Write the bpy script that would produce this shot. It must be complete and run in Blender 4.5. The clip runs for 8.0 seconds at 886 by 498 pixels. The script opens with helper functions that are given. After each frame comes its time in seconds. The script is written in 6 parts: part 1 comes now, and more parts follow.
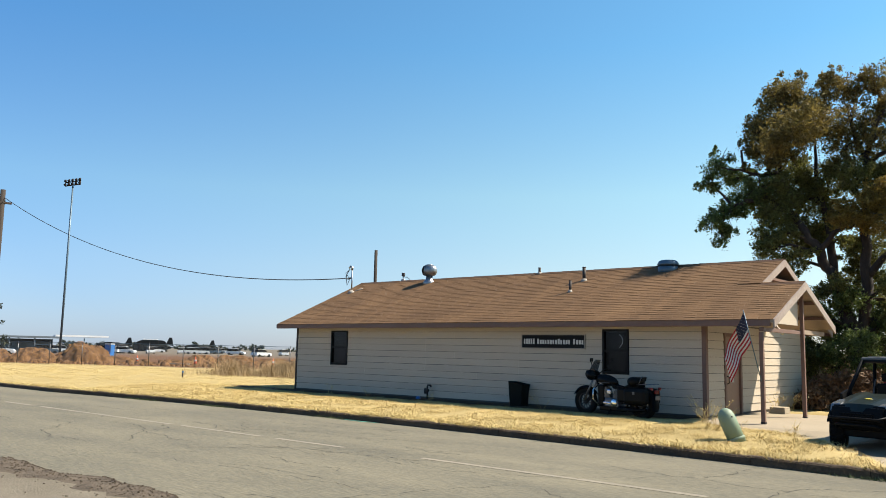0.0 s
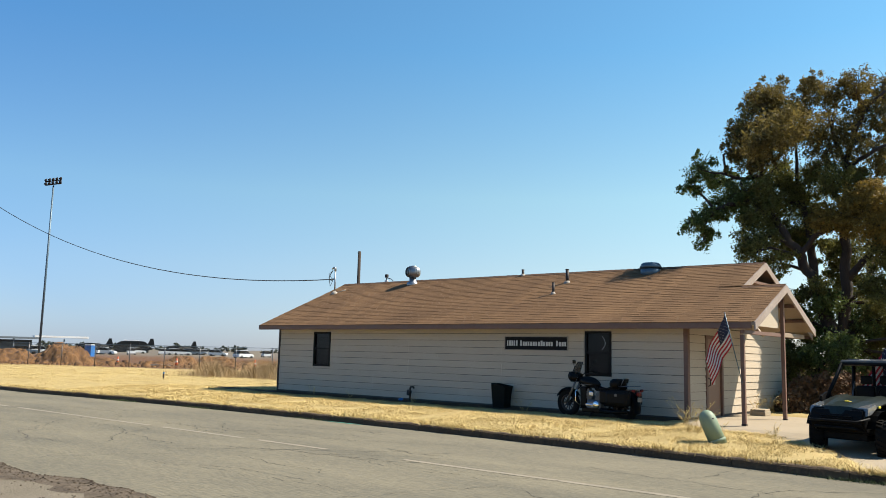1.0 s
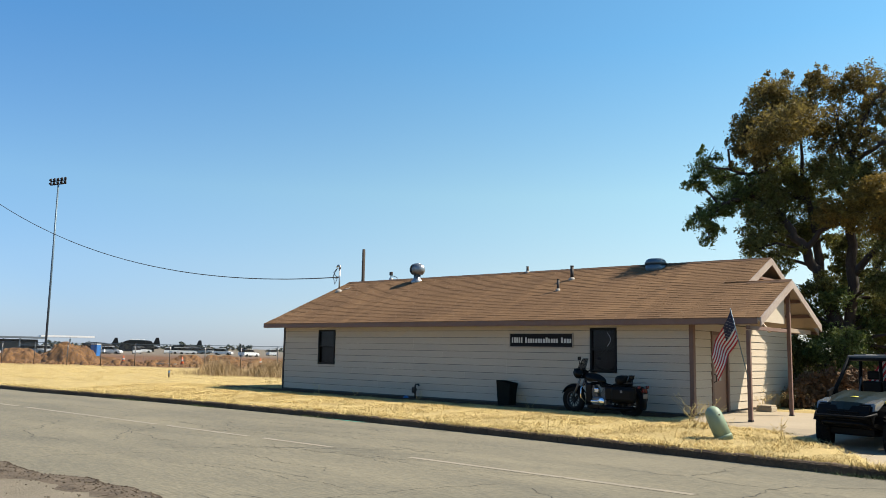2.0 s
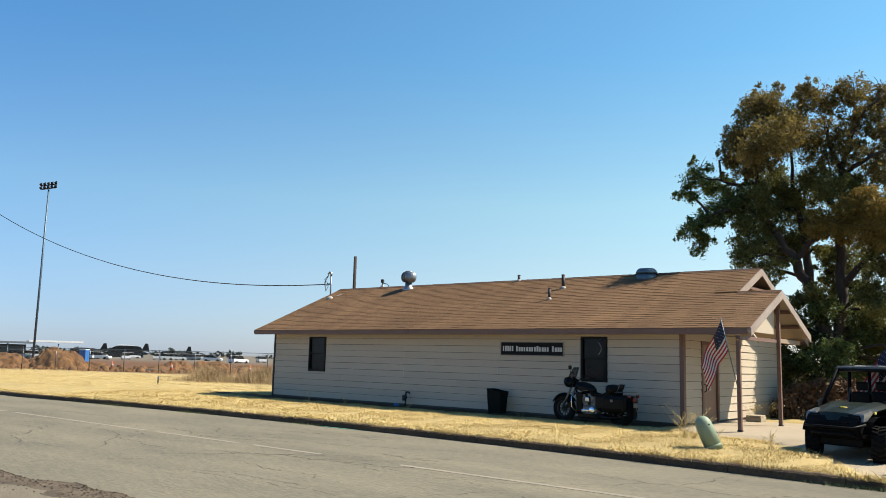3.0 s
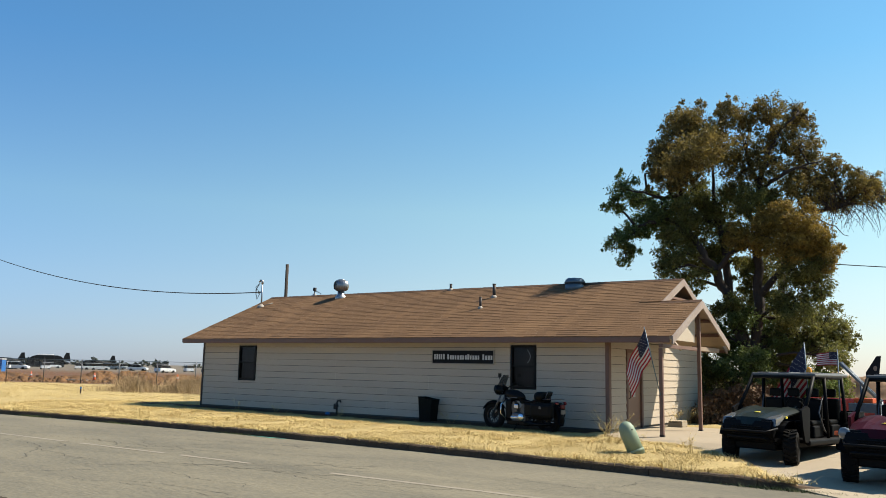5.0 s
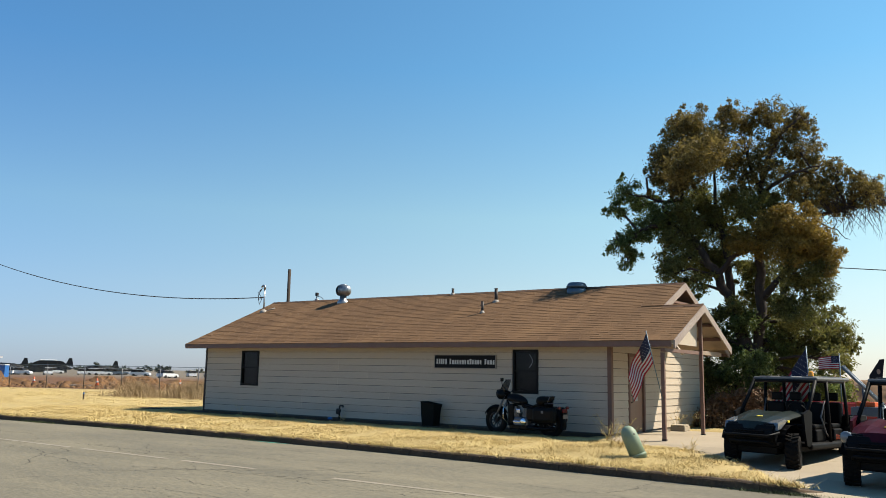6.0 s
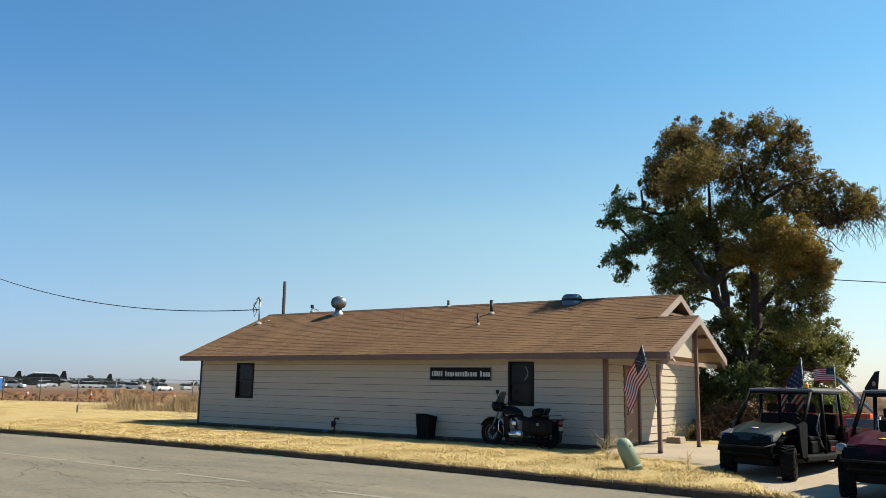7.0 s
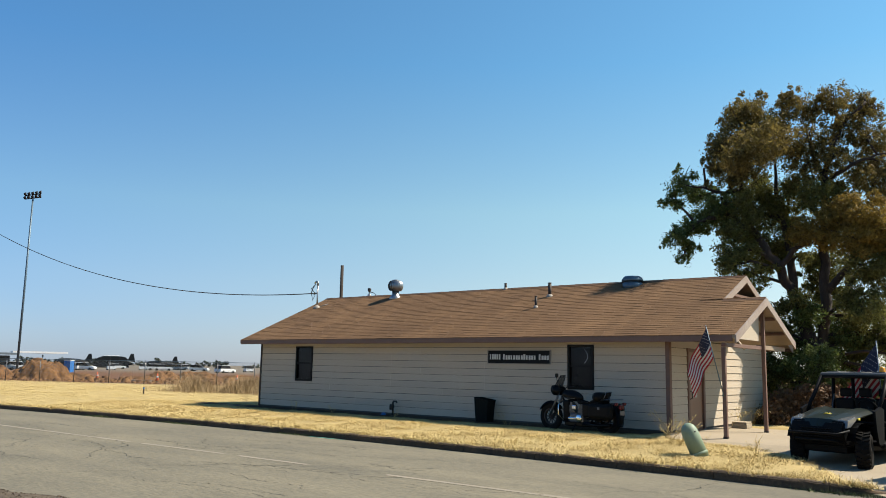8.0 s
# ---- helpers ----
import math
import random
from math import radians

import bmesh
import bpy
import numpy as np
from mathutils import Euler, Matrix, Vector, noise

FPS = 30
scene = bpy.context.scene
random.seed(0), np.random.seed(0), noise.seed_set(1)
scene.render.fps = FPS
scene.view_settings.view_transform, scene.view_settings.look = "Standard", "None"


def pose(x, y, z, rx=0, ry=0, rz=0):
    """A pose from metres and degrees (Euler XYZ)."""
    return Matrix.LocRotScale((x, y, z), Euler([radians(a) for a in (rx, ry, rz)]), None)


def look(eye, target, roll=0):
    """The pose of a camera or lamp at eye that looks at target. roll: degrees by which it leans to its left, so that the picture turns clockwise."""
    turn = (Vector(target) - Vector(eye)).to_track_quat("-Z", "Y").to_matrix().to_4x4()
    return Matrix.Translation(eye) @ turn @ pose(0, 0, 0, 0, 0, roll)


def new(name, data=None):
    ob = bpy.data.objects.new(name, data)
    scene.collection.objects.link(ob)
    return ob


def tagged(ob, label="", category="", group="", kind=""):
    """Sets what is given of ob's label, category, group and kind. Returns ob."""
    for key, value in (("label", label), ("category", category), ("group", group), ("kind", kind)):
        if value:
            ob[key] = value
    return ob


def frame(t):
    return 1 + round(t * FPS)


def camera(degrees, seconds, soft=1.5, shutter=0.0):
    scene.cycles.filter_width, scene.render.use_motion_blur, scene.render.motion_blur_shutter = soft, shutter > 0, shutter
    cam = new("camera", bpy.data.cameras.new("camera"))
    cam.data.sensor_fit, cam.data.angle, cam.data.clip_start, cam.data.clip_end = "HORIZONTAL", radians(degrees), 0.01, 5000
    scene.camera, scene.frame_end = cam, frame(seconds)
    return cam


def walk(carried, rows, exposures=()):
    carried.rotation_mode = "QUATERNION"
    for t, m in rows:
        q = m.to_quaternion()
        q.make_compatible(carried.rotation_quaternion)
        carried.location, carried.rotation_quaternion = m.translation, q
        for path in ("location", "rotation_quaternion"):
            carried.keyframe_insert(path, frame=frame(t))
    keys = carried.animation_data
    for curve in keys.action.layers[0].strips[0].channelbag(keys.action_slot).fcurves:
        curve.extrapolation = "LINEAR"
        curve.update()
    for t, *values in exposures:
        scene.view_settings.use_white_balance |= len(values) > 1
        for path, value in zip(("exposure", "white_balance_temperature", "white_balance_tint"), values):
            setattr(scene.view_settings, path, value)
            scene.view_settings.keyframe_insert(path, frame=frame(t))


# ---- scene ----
# ---- camera ----
cam = camera(57.13, 8.0, soft=0.9)
EYE = 1.48
# seconds, place (x, y, z from the first eye), yaw, pitch, roll
ROWS = [
    (0.0, -0.000, 0.000, 0.000, 40.989, 7.240, 1.200),
    (0.5, -0.012, 0.001, -0.032, 40.025, 8.203, 1.290),
    (1.0, -0.008, 0.022, -0.009, 39.843, 7.396, 1.357),
    (2.5, -0.040, 0.061, -0.021, 40.239, 7.245, 0.983),
    (3.0, -0.030, 0.036, -0.024, 39.555, 7.802, 1.501),
    (3.5, 0.185, -0.186, -0.005, 34.725, 8.160, 1.362),
    (4.0, 0.155, -0.136, -0.019, 33.548, 8.416, 1.394),
    (4.5, 0.130, -0.130, -0.029, 34.197, 8.419, 1.329),
    (5.0, 0.116, -0.113, -0.028, 34.839, 8.497, 1.273),
    (6.5, 0.162, -0.157, -0.015, 34.901, 9.161, 1.104),
    (7.0, 0.159, -0.150, -0.031, 34.701, 9.667, 1.060),
    (7.5, 0.154, -0.151, -0.033, 35.080, 9.642, 1.032),
    (8.0, 0.004, 0.030, -0.009, 38.669, 8.393, 1.115),
]
walk(cam, [(t, pose(x, y, EYE + z, 0, 0, yaw) @ pose(0, 0, 0, 90 + pitch, 0, 0) @ pose(0, 0, 0, 0, 0, roll)) for t, x, y, z, yaw, pitch, roll in ROWS],
     exposures=[(0.0, 1.16), (1.0, 1.08), (3.0, 1.09), (3.5, 1.09), (4.0, 1.0), (8.0, 0.96)])

# ---- daylight ----
SUN = Vector((1.45, 1.38, 2.25)).normalized()
world = bpy.data.worlds.new("sky")
scene.world = world
world.use_nodes = True
sky = world.node_tree.nodes.new("ShaderNodeTexSky")
sky.sky_type, sky.sun_disc = "NISHITA", False
sky.sun_elevation, sky.sun_rotation = math.asin(SUN.z), math.atan2(SUN.x, SUN.y)
sky.air_density, sky.dust_density, sky.ozone_density, sky.altitude = 1.0, 0.12, 0.9, 30
hue = world.node_tree.nodes.new("ShaderNodeMix")
hue.data_type, hue.blend_type = "RGBA", "MULTIPLY"
hue.inputs["Factor"].default_value = 1.0
# the day's haze: bluish at the horizon, a deeper clear blue above
way, high, haze = (world.node_tree.nodes.new(k) for k in ("ShaderNodeTexCoord", "ShaderNodeSeparateXYZ", "ShaderNodeValToRGB"))
world.node_tree.links.new(way.outputs["Generated"], high.inputs[0])
world.node_tree.links.new(high.outputs["Z"], haze.inputs[0])
ramp = haze.color_ramp.elements
ramp[0].color, ramp[1].color = (0.41, 0.5, 0.79, 1), (0.37, 0.75, 1.06, 1)
ramp[1].position = 0.6
for place, tint in ((0.034, (0.5, 0.58, 0.8, 1)), (0.1, (0.605, 0.705, 0.82, 1)), (0.19, (0.65, 0.84, 0.885, 1)), (0.36, (0.42, 0.8, 1.04, 1))):
    ramp.new(place).color = tint
# haze scatters forward: the sky pales smoothly towards the sun
near, spread, glow = (world.node_tree.nodes.new(k) for k in ("ShaderNodeVectorMath", "ShaderNodeMapRange", "ShaderNodeValToRGB"))
near.operation = "DOT_PRODUCT"
near.inputs[1].default_value = SUN
world.node_tree.links.new(way.outputs["Generated"], near.inputs[0])
world.node_tree.links.new(near.outputs["Value"], spread.inputs[0])
spread.inputs[1].default_value, spread.inputs[2].default_value = -0.2, 0.65
world.node_tree.links.new(spread.outputs[0], glow.inputs[0])
glow.color_ramp.elements[0].color, glow.color_ramp.elements[1].color = (0.81, 0.885, 0.996, 1), (1.62, 1.38, 1.07, 1)
glow.color_ramp.elements.new(0.5).color = (1.27, 1.15, 1.003, 1)
both = world.node_tree.nodes.new("ShaderNodeMix")
both.data_type, both.blend_type = "RGBA", "MULTIPLY"
both.inputs["Factor"].default_value = 1.0
world.node_tree.links.new(glow.outputs[0], both.inputs["B"])
world.node_tree.links.new(haze.outputs[0], both.inputs["A"])
world.node_tree.links.new(both.outputs["Result"], hue.inputs["B"])
world.node_tree.links.new(sky.outputs[0], hue.inputs["A"])
world.node_tree.links.new(hue.outputs["Result"], world.node_tree.nodes["Background"].inputs[0])
world.node_tree.nodes["Background"].inputs[1].default_value = 0.08
sun = new("sun", bpy.data.lights.new("sun", "SUN"))
sun.data.energy, sun.data.angle, sun.data.color = 5.0, radians(0.53), (1.0, 0.905, 0.75)
sun.matrix_world = look(SUN * 60, (0, 0, 0))


# ---- materials ----
def mat(name, color, rough=0.7, metal=0.0, dark=None, fine=30.0, coarse=1.5, amount=0.25, bump=0.0, spec=0.5, island=0.0, obj=0.0, coat=0.0, stretch=(1, 1, 1), through_light=0.0):
    """A surface with fine grain and broad stains: dark is the colour that the stains tend to."""
    m = bpy.data.materials.new(name)
    m.use_nodes = True
    nt = m.node_tree
    n, l = nt.nodes, nt.links
    b = n["Principled BSDF"]
    dark = dark or tuple(c * 0.6 for c in color)
    geo = n.new("ShaderNodeNewGeometry")
    mp = n.new("ShaderNodeMapping")
    mp.inputs["Scale"].default_value = stretch
    l.new(geo.outputs["Position"], mp.inputs[0])
    t1, t2 = n.new("ShaderNodeTexNoise"), n.new("ShaderNodeTexNoise")
    for t, s, d in ((t1, coarse, 5), (t2, fine, 3)):
        t.inputs["Scale"].default_value, t.inputs["Detail"].default_value = s, d
        l.new(mp.outputs[0], t.inputs["Vector"])
    add = n.new("ShaderNodeMath")
    add.operation = "MULTIPLY_ADD"
    add.inputs[1].default_value, add.inputs[2].default_value = 0.55, -0.05
    l.new(t1.outputs[0], add.inputs[0])
    sm = n.new("ShaderNodeMath")
    sm.operation = "MULTIPLY_ADD"
    sm.inputs[1].default_value = 0.5
    l.new(t2.outputs[0], sm.inputs[0])
    l.new(add.outputs[0], sm.inputs[2])
    ramp = n.new("ShaderNodeMapRange")
    ramp.inputs[1].default_value, ramp.inputs[2].default_value = 0.3, 0.68
    ramp.inputs[3].default_value, ramp.inputs[4].default_value = amount * 2, 0.0
    ramp.clamp = True
    l.new(sm.outputs[0], ramp.inputs[0])
    mix = n.new("ShaderNodeMix")
    mix.data_type = "RGBA"
    mix.inputs["A"].default_value, mix.inputs["B"].default_value = (*color, 1), (*dark, 1)
    l.new(ramp.outputs[0], mix.inputs["Factor"])
    out = mix.outputs["Result"]
    for amt, node, sock in ((island, geo, "Random Per Island"), (obj, None, "Random")):
        if amt:
            src = node or n.new("ShaderNodeObjectInfo")
            mr = n.new("ShaderNodeMapRange")
            mr.inputs[3].default_value, mr.inputs[4].default_value = 1 - amt, 1 + amt
            l.new(src.outputs[sock], mr.inputs[0])
            hs = n.new("ShaderNodeHueSaturation")
            l.new(mr.outputs[0], hs.inputs["Value"])
            l.new(out, hs.inputs["Color"])
            out = hs.outputs[0]
    l.new(out, b.inputs["Base Color"])
    b.inputs["Roughness"].default_value, b.inputs["Metallic"].default_value = rough, metal
    b.inputs["Specular IOR Level"].default_value = spec
    b.inputs["Coat Weight"].default_value = coat
    if bump:
        bp = n.new("ShaderNodeBump")
        bp.inputs["Strength"].default_value, bp.inputs["Distance"].default_value = min(1, bump), 0.02
        l.new(t2.outputs[0], bp.inputs["Height"])
        l.new(bp.outputs[0], b.inputs["Normal"])
    if through_light:
        tr, mx, o = n.new("ShaderNodeBsdfTranslucent"), n.new("ShaderNodeMixShader"), n["Material Output"]
        l.new(out, tr.inputs[0])
        mx.inputs[0].default_value = through_light
        l.new(b.outputs[0], mx.inputs[1])
        l.new(tr.outputs[0], mx.inputs[2])
        l.new(mx.outputs[0], o.inputs[0])
    return m


def glass(name, color=(0.9, 0.95, 1.0), rough=0.02):
    m = bpy.data.materials.new(name)
    m.use_nodes = True
    b = m.node_tree.nodes["Principled BSDF"]
    b.inputs["Base Color"].default_value = (*color, 1)
    b.inputs["Transmission Weight"].default_value, b.inputs["Roughness"].default_value = 1.0, rough
    b.inputs["IOR"].default_value = 1.25
    return m


M = dict(
    siding=mat("cream_siding", (0.425, 0.358, 0.276), 0.65, dark=(0.25, 0.205, 0.15), fine=14, coarse=0.9, amount=0.14, bump=0.15, obj=0.035, stretch=(0.4, 0.4, 3)),
    sheath=mat("siding_backing", (0.09, 0.08, 0.07), 0.9),
    brown=mat("brown_paint", (0.125, 0.064, 0.044), 0.65, dark=(0.17, 0.108, 0.085), fine=9, coarse=1.3, amount=0.25, bump=0.1, obj=0.05),
    rake=mat("weathered_pale_board", (0.29, 0.244, 0.209), 0.7, dark=(0.157, 0.0986, 0.0754), fine=11, coarse=2.0, amount=0.32, bump=0.2),
    soffit=mat("tan_soffit", (0.267, 0.203, 0.145), 0.75, dark=(0.174, 0.122, 0.0812), fine=8, amount=0.2),
    shingle=mat("brown_shingle", (0.165, 0.0945, 0.0464), 0.95, dark=(0.0754, 0.0423, 0.0232), fine=30, coarse=0.8, amount=0.36, bump=0.5, spec=0.15, island=0.11),
    ridge=mat("ridge_shingle", (0.0986, 0.058, 0.0377), 0.95, fine=60, coarse=2, amount=0.25, bump=0.4, spec=0.15, island=0.12),
    door=mat("tan_brown_door_paint", (0.23, 0.132, 0.085), 0.5, fine=20, coarse=2, amount=0.15),
    frame=mat("dark_bronze_frame", (0.006, 0.0055, 0.005), 0.5, fine=20, amount=0.15, spec=0.15),
    pane=glass("window_glass", (0.14, 0.15, 0.16)),
    windshield=glass("smoked_screen", (0.1, 0.1, 0.11), 0.05),
    white=mat("white_paint", (0.464, 0.464, 0.452), 0.5, amount=0.08),
    black=mat("black_board", (0.006, 0.006, 0.008), 0.7, amount=0.2, spec=0.2),
    galv=mat("galvanised_metal", (0.319, 0.325, 0.331), 0.38, 0.85, dark=(0.203, 0.209, 0.215), fine=25, coarse=5, amount=0.3),
    bluegalv=mat("blue_grey_metal", (0.0975, 0.143, 0.18), 0.5, 0.5, fine=20, coarse=5, amount=0.3),
    iron=mat("dark_pipe", (0.035, 0.028, 0.025), 0.6, 0.4, amount=0.25),
    flashing=mat("sealed_flashing", (0.29, 0.255, 0.215), 0.7, amount=0.3),
    pole=mat("creosoted_pole", (0.036, 0.026, 0.02), 0.9, fine=12, coarse=2, amount=0.35, bump=0.4, stretch=(3, 3, 0.3)),
    wire=mat("black_cable", (0.02, 0.02, 0.022), 0.6),
    road=mat("sun_bleached_asphalt", (0.186, 0.164, 0.114), 0.95, dark=(0.085, 0.08, 0.064), fine=26, coarse=0.8, amount=0.42, bump=0.7, spec=0.2, stretch=(0.3, 1, 1)),
    crack=mat("crack_filler", (0.022, 0.019, 0.015), 0.95, amount=0.3),
    line=mat("worn_lane_paint", (0.232, 0.197, 0.145), 0.9, dark=(0.174, 0.151, 0.11), fine=25, coarse=3, amount=0.55),
    shoulder=mat("pale_gravel_shoulder", (0.18, 0.154, 0.116), 0.97, dark=(0.087, 0.0725, 0.0522), fine=40, coarse=2, amount=0.35, bump=0.8, spec=0.15),
    gravel=mat("broken_road_edge", (0.15, 0.118, 0.085), 0.97, dark=(0.04, 0.031, 0.024), fine=38, coarse=4, amount=0.5, bump=1.0, spec=0.15),
    kerb=mat("stained_kerb_concrete", (0.105, 0.064, 0.034), 0.95, dark=(0.026, 0.017, 0.01), fine=25, coarse=3.0, amount=0.45, bump=0.7, obj=0.15),
    green=mat("spray_paint_green", (0.029, 0.319, 0.22), 0.8, dark=(0.116, 0.128, 0.11), fine=20, coarse=6, amount=0.5),
    concrete=mat("tan_concrete", (0.31, 0.255, 0.178), 0.92, dark=(0.2, 0.16, 0.108), fine=35, coarse=0.9, amount=0.3, bump=0.25, obj=0.05),
    straw=mat("dry_straw", (0.58, 0.455, 0.205), 0.9, dark=(0.36, 0.265, 0.11), fine=8, coarse=0.6, amount=0.36, spec=0.2, island=0.42),
    weed=mat("tall_dry_weed", (0.313, 0.226, 0.116), 0.9, dark=(0.186, 0.116, 0.058), fine=8, amount=0.3, island=0.25),
    greengrass=mat("green_grass", (0.0754, 0.0928, 0.029), 0.85, fine=8, amount=0.3, island=0.3),
    dirt=mat("red_brown_earth", (0.2, 0.105, 0.045), 0.97, dark=(0.055, 0.03, 0.016), fine=3.5, coarse=0.9, amount=0.5, bump=0.9, spec=0.15),
    soil=mat("bare_dark_soil", (0.06, 0.042, 0.026), 0.97, dark=(0.03, 0.021, 0.013), fine=25, coarse=2, amount=0.35, bump=0.7, spec=0.1),
    brush=mat("brown_dry_brush", (0.162, 0.0899, 0.0435), 0.9, dark=(0.087, 0.0493, 0.0232), amount=0.3, island=0.3),
    bark=mat("grey_brown_bark", (0.0525, 0.0385, 0.0294), 0.95, dark=(0.0245, 0.0189, 0.0154), fine=14, coarse=3, amount=0.4, bump=0.8, stretch=(2.5, 2.5, 0.5)),
    leaf=mat("olive_green_leaf", (0.165, 0.16, 0.04), 0.65, dark=(0.068, 0.072, 0.02), fine=3, coarse=0.5, amount=0.3, island=0.5, through_light=0.5),
    leafg=mat("fresh_green_leaf", (0.115, 0.15, 0.04), 0.65, dark=(0.05, 0.078, 0.022), fine=3, coarse=0.5, amount=0.3, island=0.5, through_light=0.5),
    leafr=mat("rust_brown_leaf", (0.19, 0.142, 0.036), 0.7, dark=(0.085, 0.068, 0.02), fine=3, coarse=0.6, amount=0.35, island=0.5, through_light=0.5),
    leafy=mat("golden_brown_leaf", (0.27, 0.185, 0.034), 0.7, dark=(0.14, 0.096, 0.022), fine=3, coarse=0.6, amount=0.3, island=0.4, through_light=0.45),
    farleaf=mat("distant_foliage", (0.042, 0.0525, 0.035), 0.9, fine=1, coarse=0.2, amount=0.3),
    blackpaint=mat("gloss_black_paint", (0.003, 0.003, 0.0035), 0.35, coat=0.05, spec=0.1, amount=0.1),
    rubber=mat("tyre_rubber", (0.006, 0.0057, 0.0053), 0.9, dark=(0.02, 0.018, 0.016), spec=0.1, fine=30, coarse=6, amount=0.25),
    plastic=mat("black_plastic", (0.004, 0.004, 0.0045), 0.55, amount=0.2, fine=40, spec=0.1),
    seat=mat("black_vinyl", (0.004, 0.004, 0.004), 0.5, amount=0.15, spec=0.1),
    chrome=mat("chrome", (0.75, 0.75, 0.77), 0.12, 1.0, dark=(0.5, 0.5, 0.52), amount=0.1),
    steel=mat("brushed_steel", (0.13, 0.13, 0.135), 0.4, 0.8, amount=0.2),
    utvgreen=mat("dark_sage_paint", (0.006, 0.011, 0.007), 0.4, dark=(0.012, 0.014, 0.01), amount=0.15, coat=0.1, spec=0.3),
    utvroof=mat("dusty_dark_roof", (0.075, 0.075, 0.072), 0.5, dark=(0.13, 0.125, 0.115), fine=10, coarse=2, amount=0.3),
    maroon=mat("maroon_paint", (0.036, 0.004, 0.009), 0.4, dark=(0.03, 0.007, 0.01), amount=0.12, spec=0.1),
    redpaint=mat("faded_red_paint", (0.273, 0.0228, 0.0163), 0.35, amount=0.12, coat=0.3),
    orange=mat("orange_plastic", (0.525, 0.084, 0.014), 0.5, amount=0.1),
    amber=mat("amber_lens", (0.63, 0.252, 0.014), 0.25, amount=0.1),
    yellow=mat("yellow_decal", (0.75, 0.6, 0.06), 0.5, amount=0.1),
    lens=mat("headlamp_lens", (0.12, 0.13, 0.14), 0.15, amount=0.15, coat=0.8),
    redlens=mat("red_lens", (0.1, 0.006, 0.006), 0.2, amount=0.1),
    pedestal=mat("pale_green_plastic", (0.174, 0.232, 0.157), 0.6, dark=(0.128, 0.157, 0.0986), fine=25, coarse=4, amount=0.2),
    bin=mat("dark_grey_green_plastic", (0.006, 0.008, 0.007), 0.7, amount=0.25, spec=0.1),
    blue=mat("blue_plastic", (0.018, 0.12, 0.36), 0.5, amount=0.15),
    flagred=mat("flag_red_cloth", (0.294, 0.0126, 0.021), 0.8, amount=0.12, fine=60),
    flagwhite=mat("flag_white_cloth", (0.45, 0.424, 0.405), 0.8, amount=0.1, fine=60),
    flagblue=mat("flag_navy_cloth", (0.005, 0.007, 0.03), 0.8, amount=0.12, fine=60),
    aircraft=mat("dark_aircraft_paint", (0.008, 0.01, 0.012), 0.6, amount=0.2, fine=2, coarse=0.4, spec=0.2),
    carwhite=mat("white_car_paint", (0.6, 0.605, 0.61), 0.35, amount=0.08, coat=0.3),
    carblue=mat("blue_grey_car_paint", (0.0464, 0.0754, 0.11), 0.3, amount=0.1, coat=0.4),
    hangar=mat("grey_blue_roofing", (0.116, 0.139, 0.162), 0.6, amount=0.2, fine=1, coarse=0.2),
    rampmetal=mat("blue_grey_aluminium", (0.0928, 0.122, 0.151), 0.5, 0.3, amount=0.25),
    notice=mat("paper_notice", (0.406, 0.394, 0.371), 0.8, amount=0.08),
    dishgrey=mat("khaki_grey_dish", (0.11, 0.11, 0.0928), 0.7, amount=0.2),
)


# ---- helpers ----
def thing(name, at=(0, 0, 0), turn=0.0, label="", category="", group="", kind=""):
    ob = new(name)
    ob.empty_display_size = 0.1
    ob.matrix_world = pose(*at, 0, 0, turn)
    return tagged(ob, label, category, group, kind)


def finish(name, bm, material, off=None, smooth=False):
    if off is not None:
        bmesh.ops.translate(bm, verts=bm.verts, vec=-Vector(off))
    me = bpy.data.meshes.new(name)
    bm.to_mesh(me)
    bm.free()
    for m in (material if isinstance(material, (list, tuple)) else [material]):
        me.materials.append(m)
    if smooth:
        me.polygons.foreach_set("use_smooth", [True] * len(me.polygons))
    return me


def part(name, bm, material, parent=None, label="", off=None, smooth=False):
    """Links a bmesh as one mesh object under a thing or a part."""
    ob = new(name, finish(name, bm, material, off, smooth))
    if parent:
        ob.parent = parent
    if label:
        ob["label"] = label
    return ob


def share(name, mesh, parent, at=(0, 0, 0), turn=None):
    """One more object on the same mesh."""
    ob = new(name, mesh)
    ob.parent = parent
    ob.matrix_basis = turn if turn else Matrix.Translation(at)
    return ob


def box(bm, lo, hi, bevel=0.0, m=0):
    r = bmesh.ops.create_cube(bm, size=1)
    for v in r["verts"]:
        v.co = [lo[i] + (v.co[i] + 0.5) * (hi[i] - lo[i]) for i in range(3)]
    fs = list({f for v in r["verts"] for f in v.link_faces})
    for f in fs:
        f.material_index = m
    if bevel:
        es = list({e for v in r["verts"] for e in v.link_edges})
        bmesh.ops.bevel(bm, geom=es, offset=bevel, segments=2, affect="EDGES", profile=0.5)
    return bm


def B(lo, hi, bevel=0.0):
    return box(bmesh.new(), lo, hi, bevel)


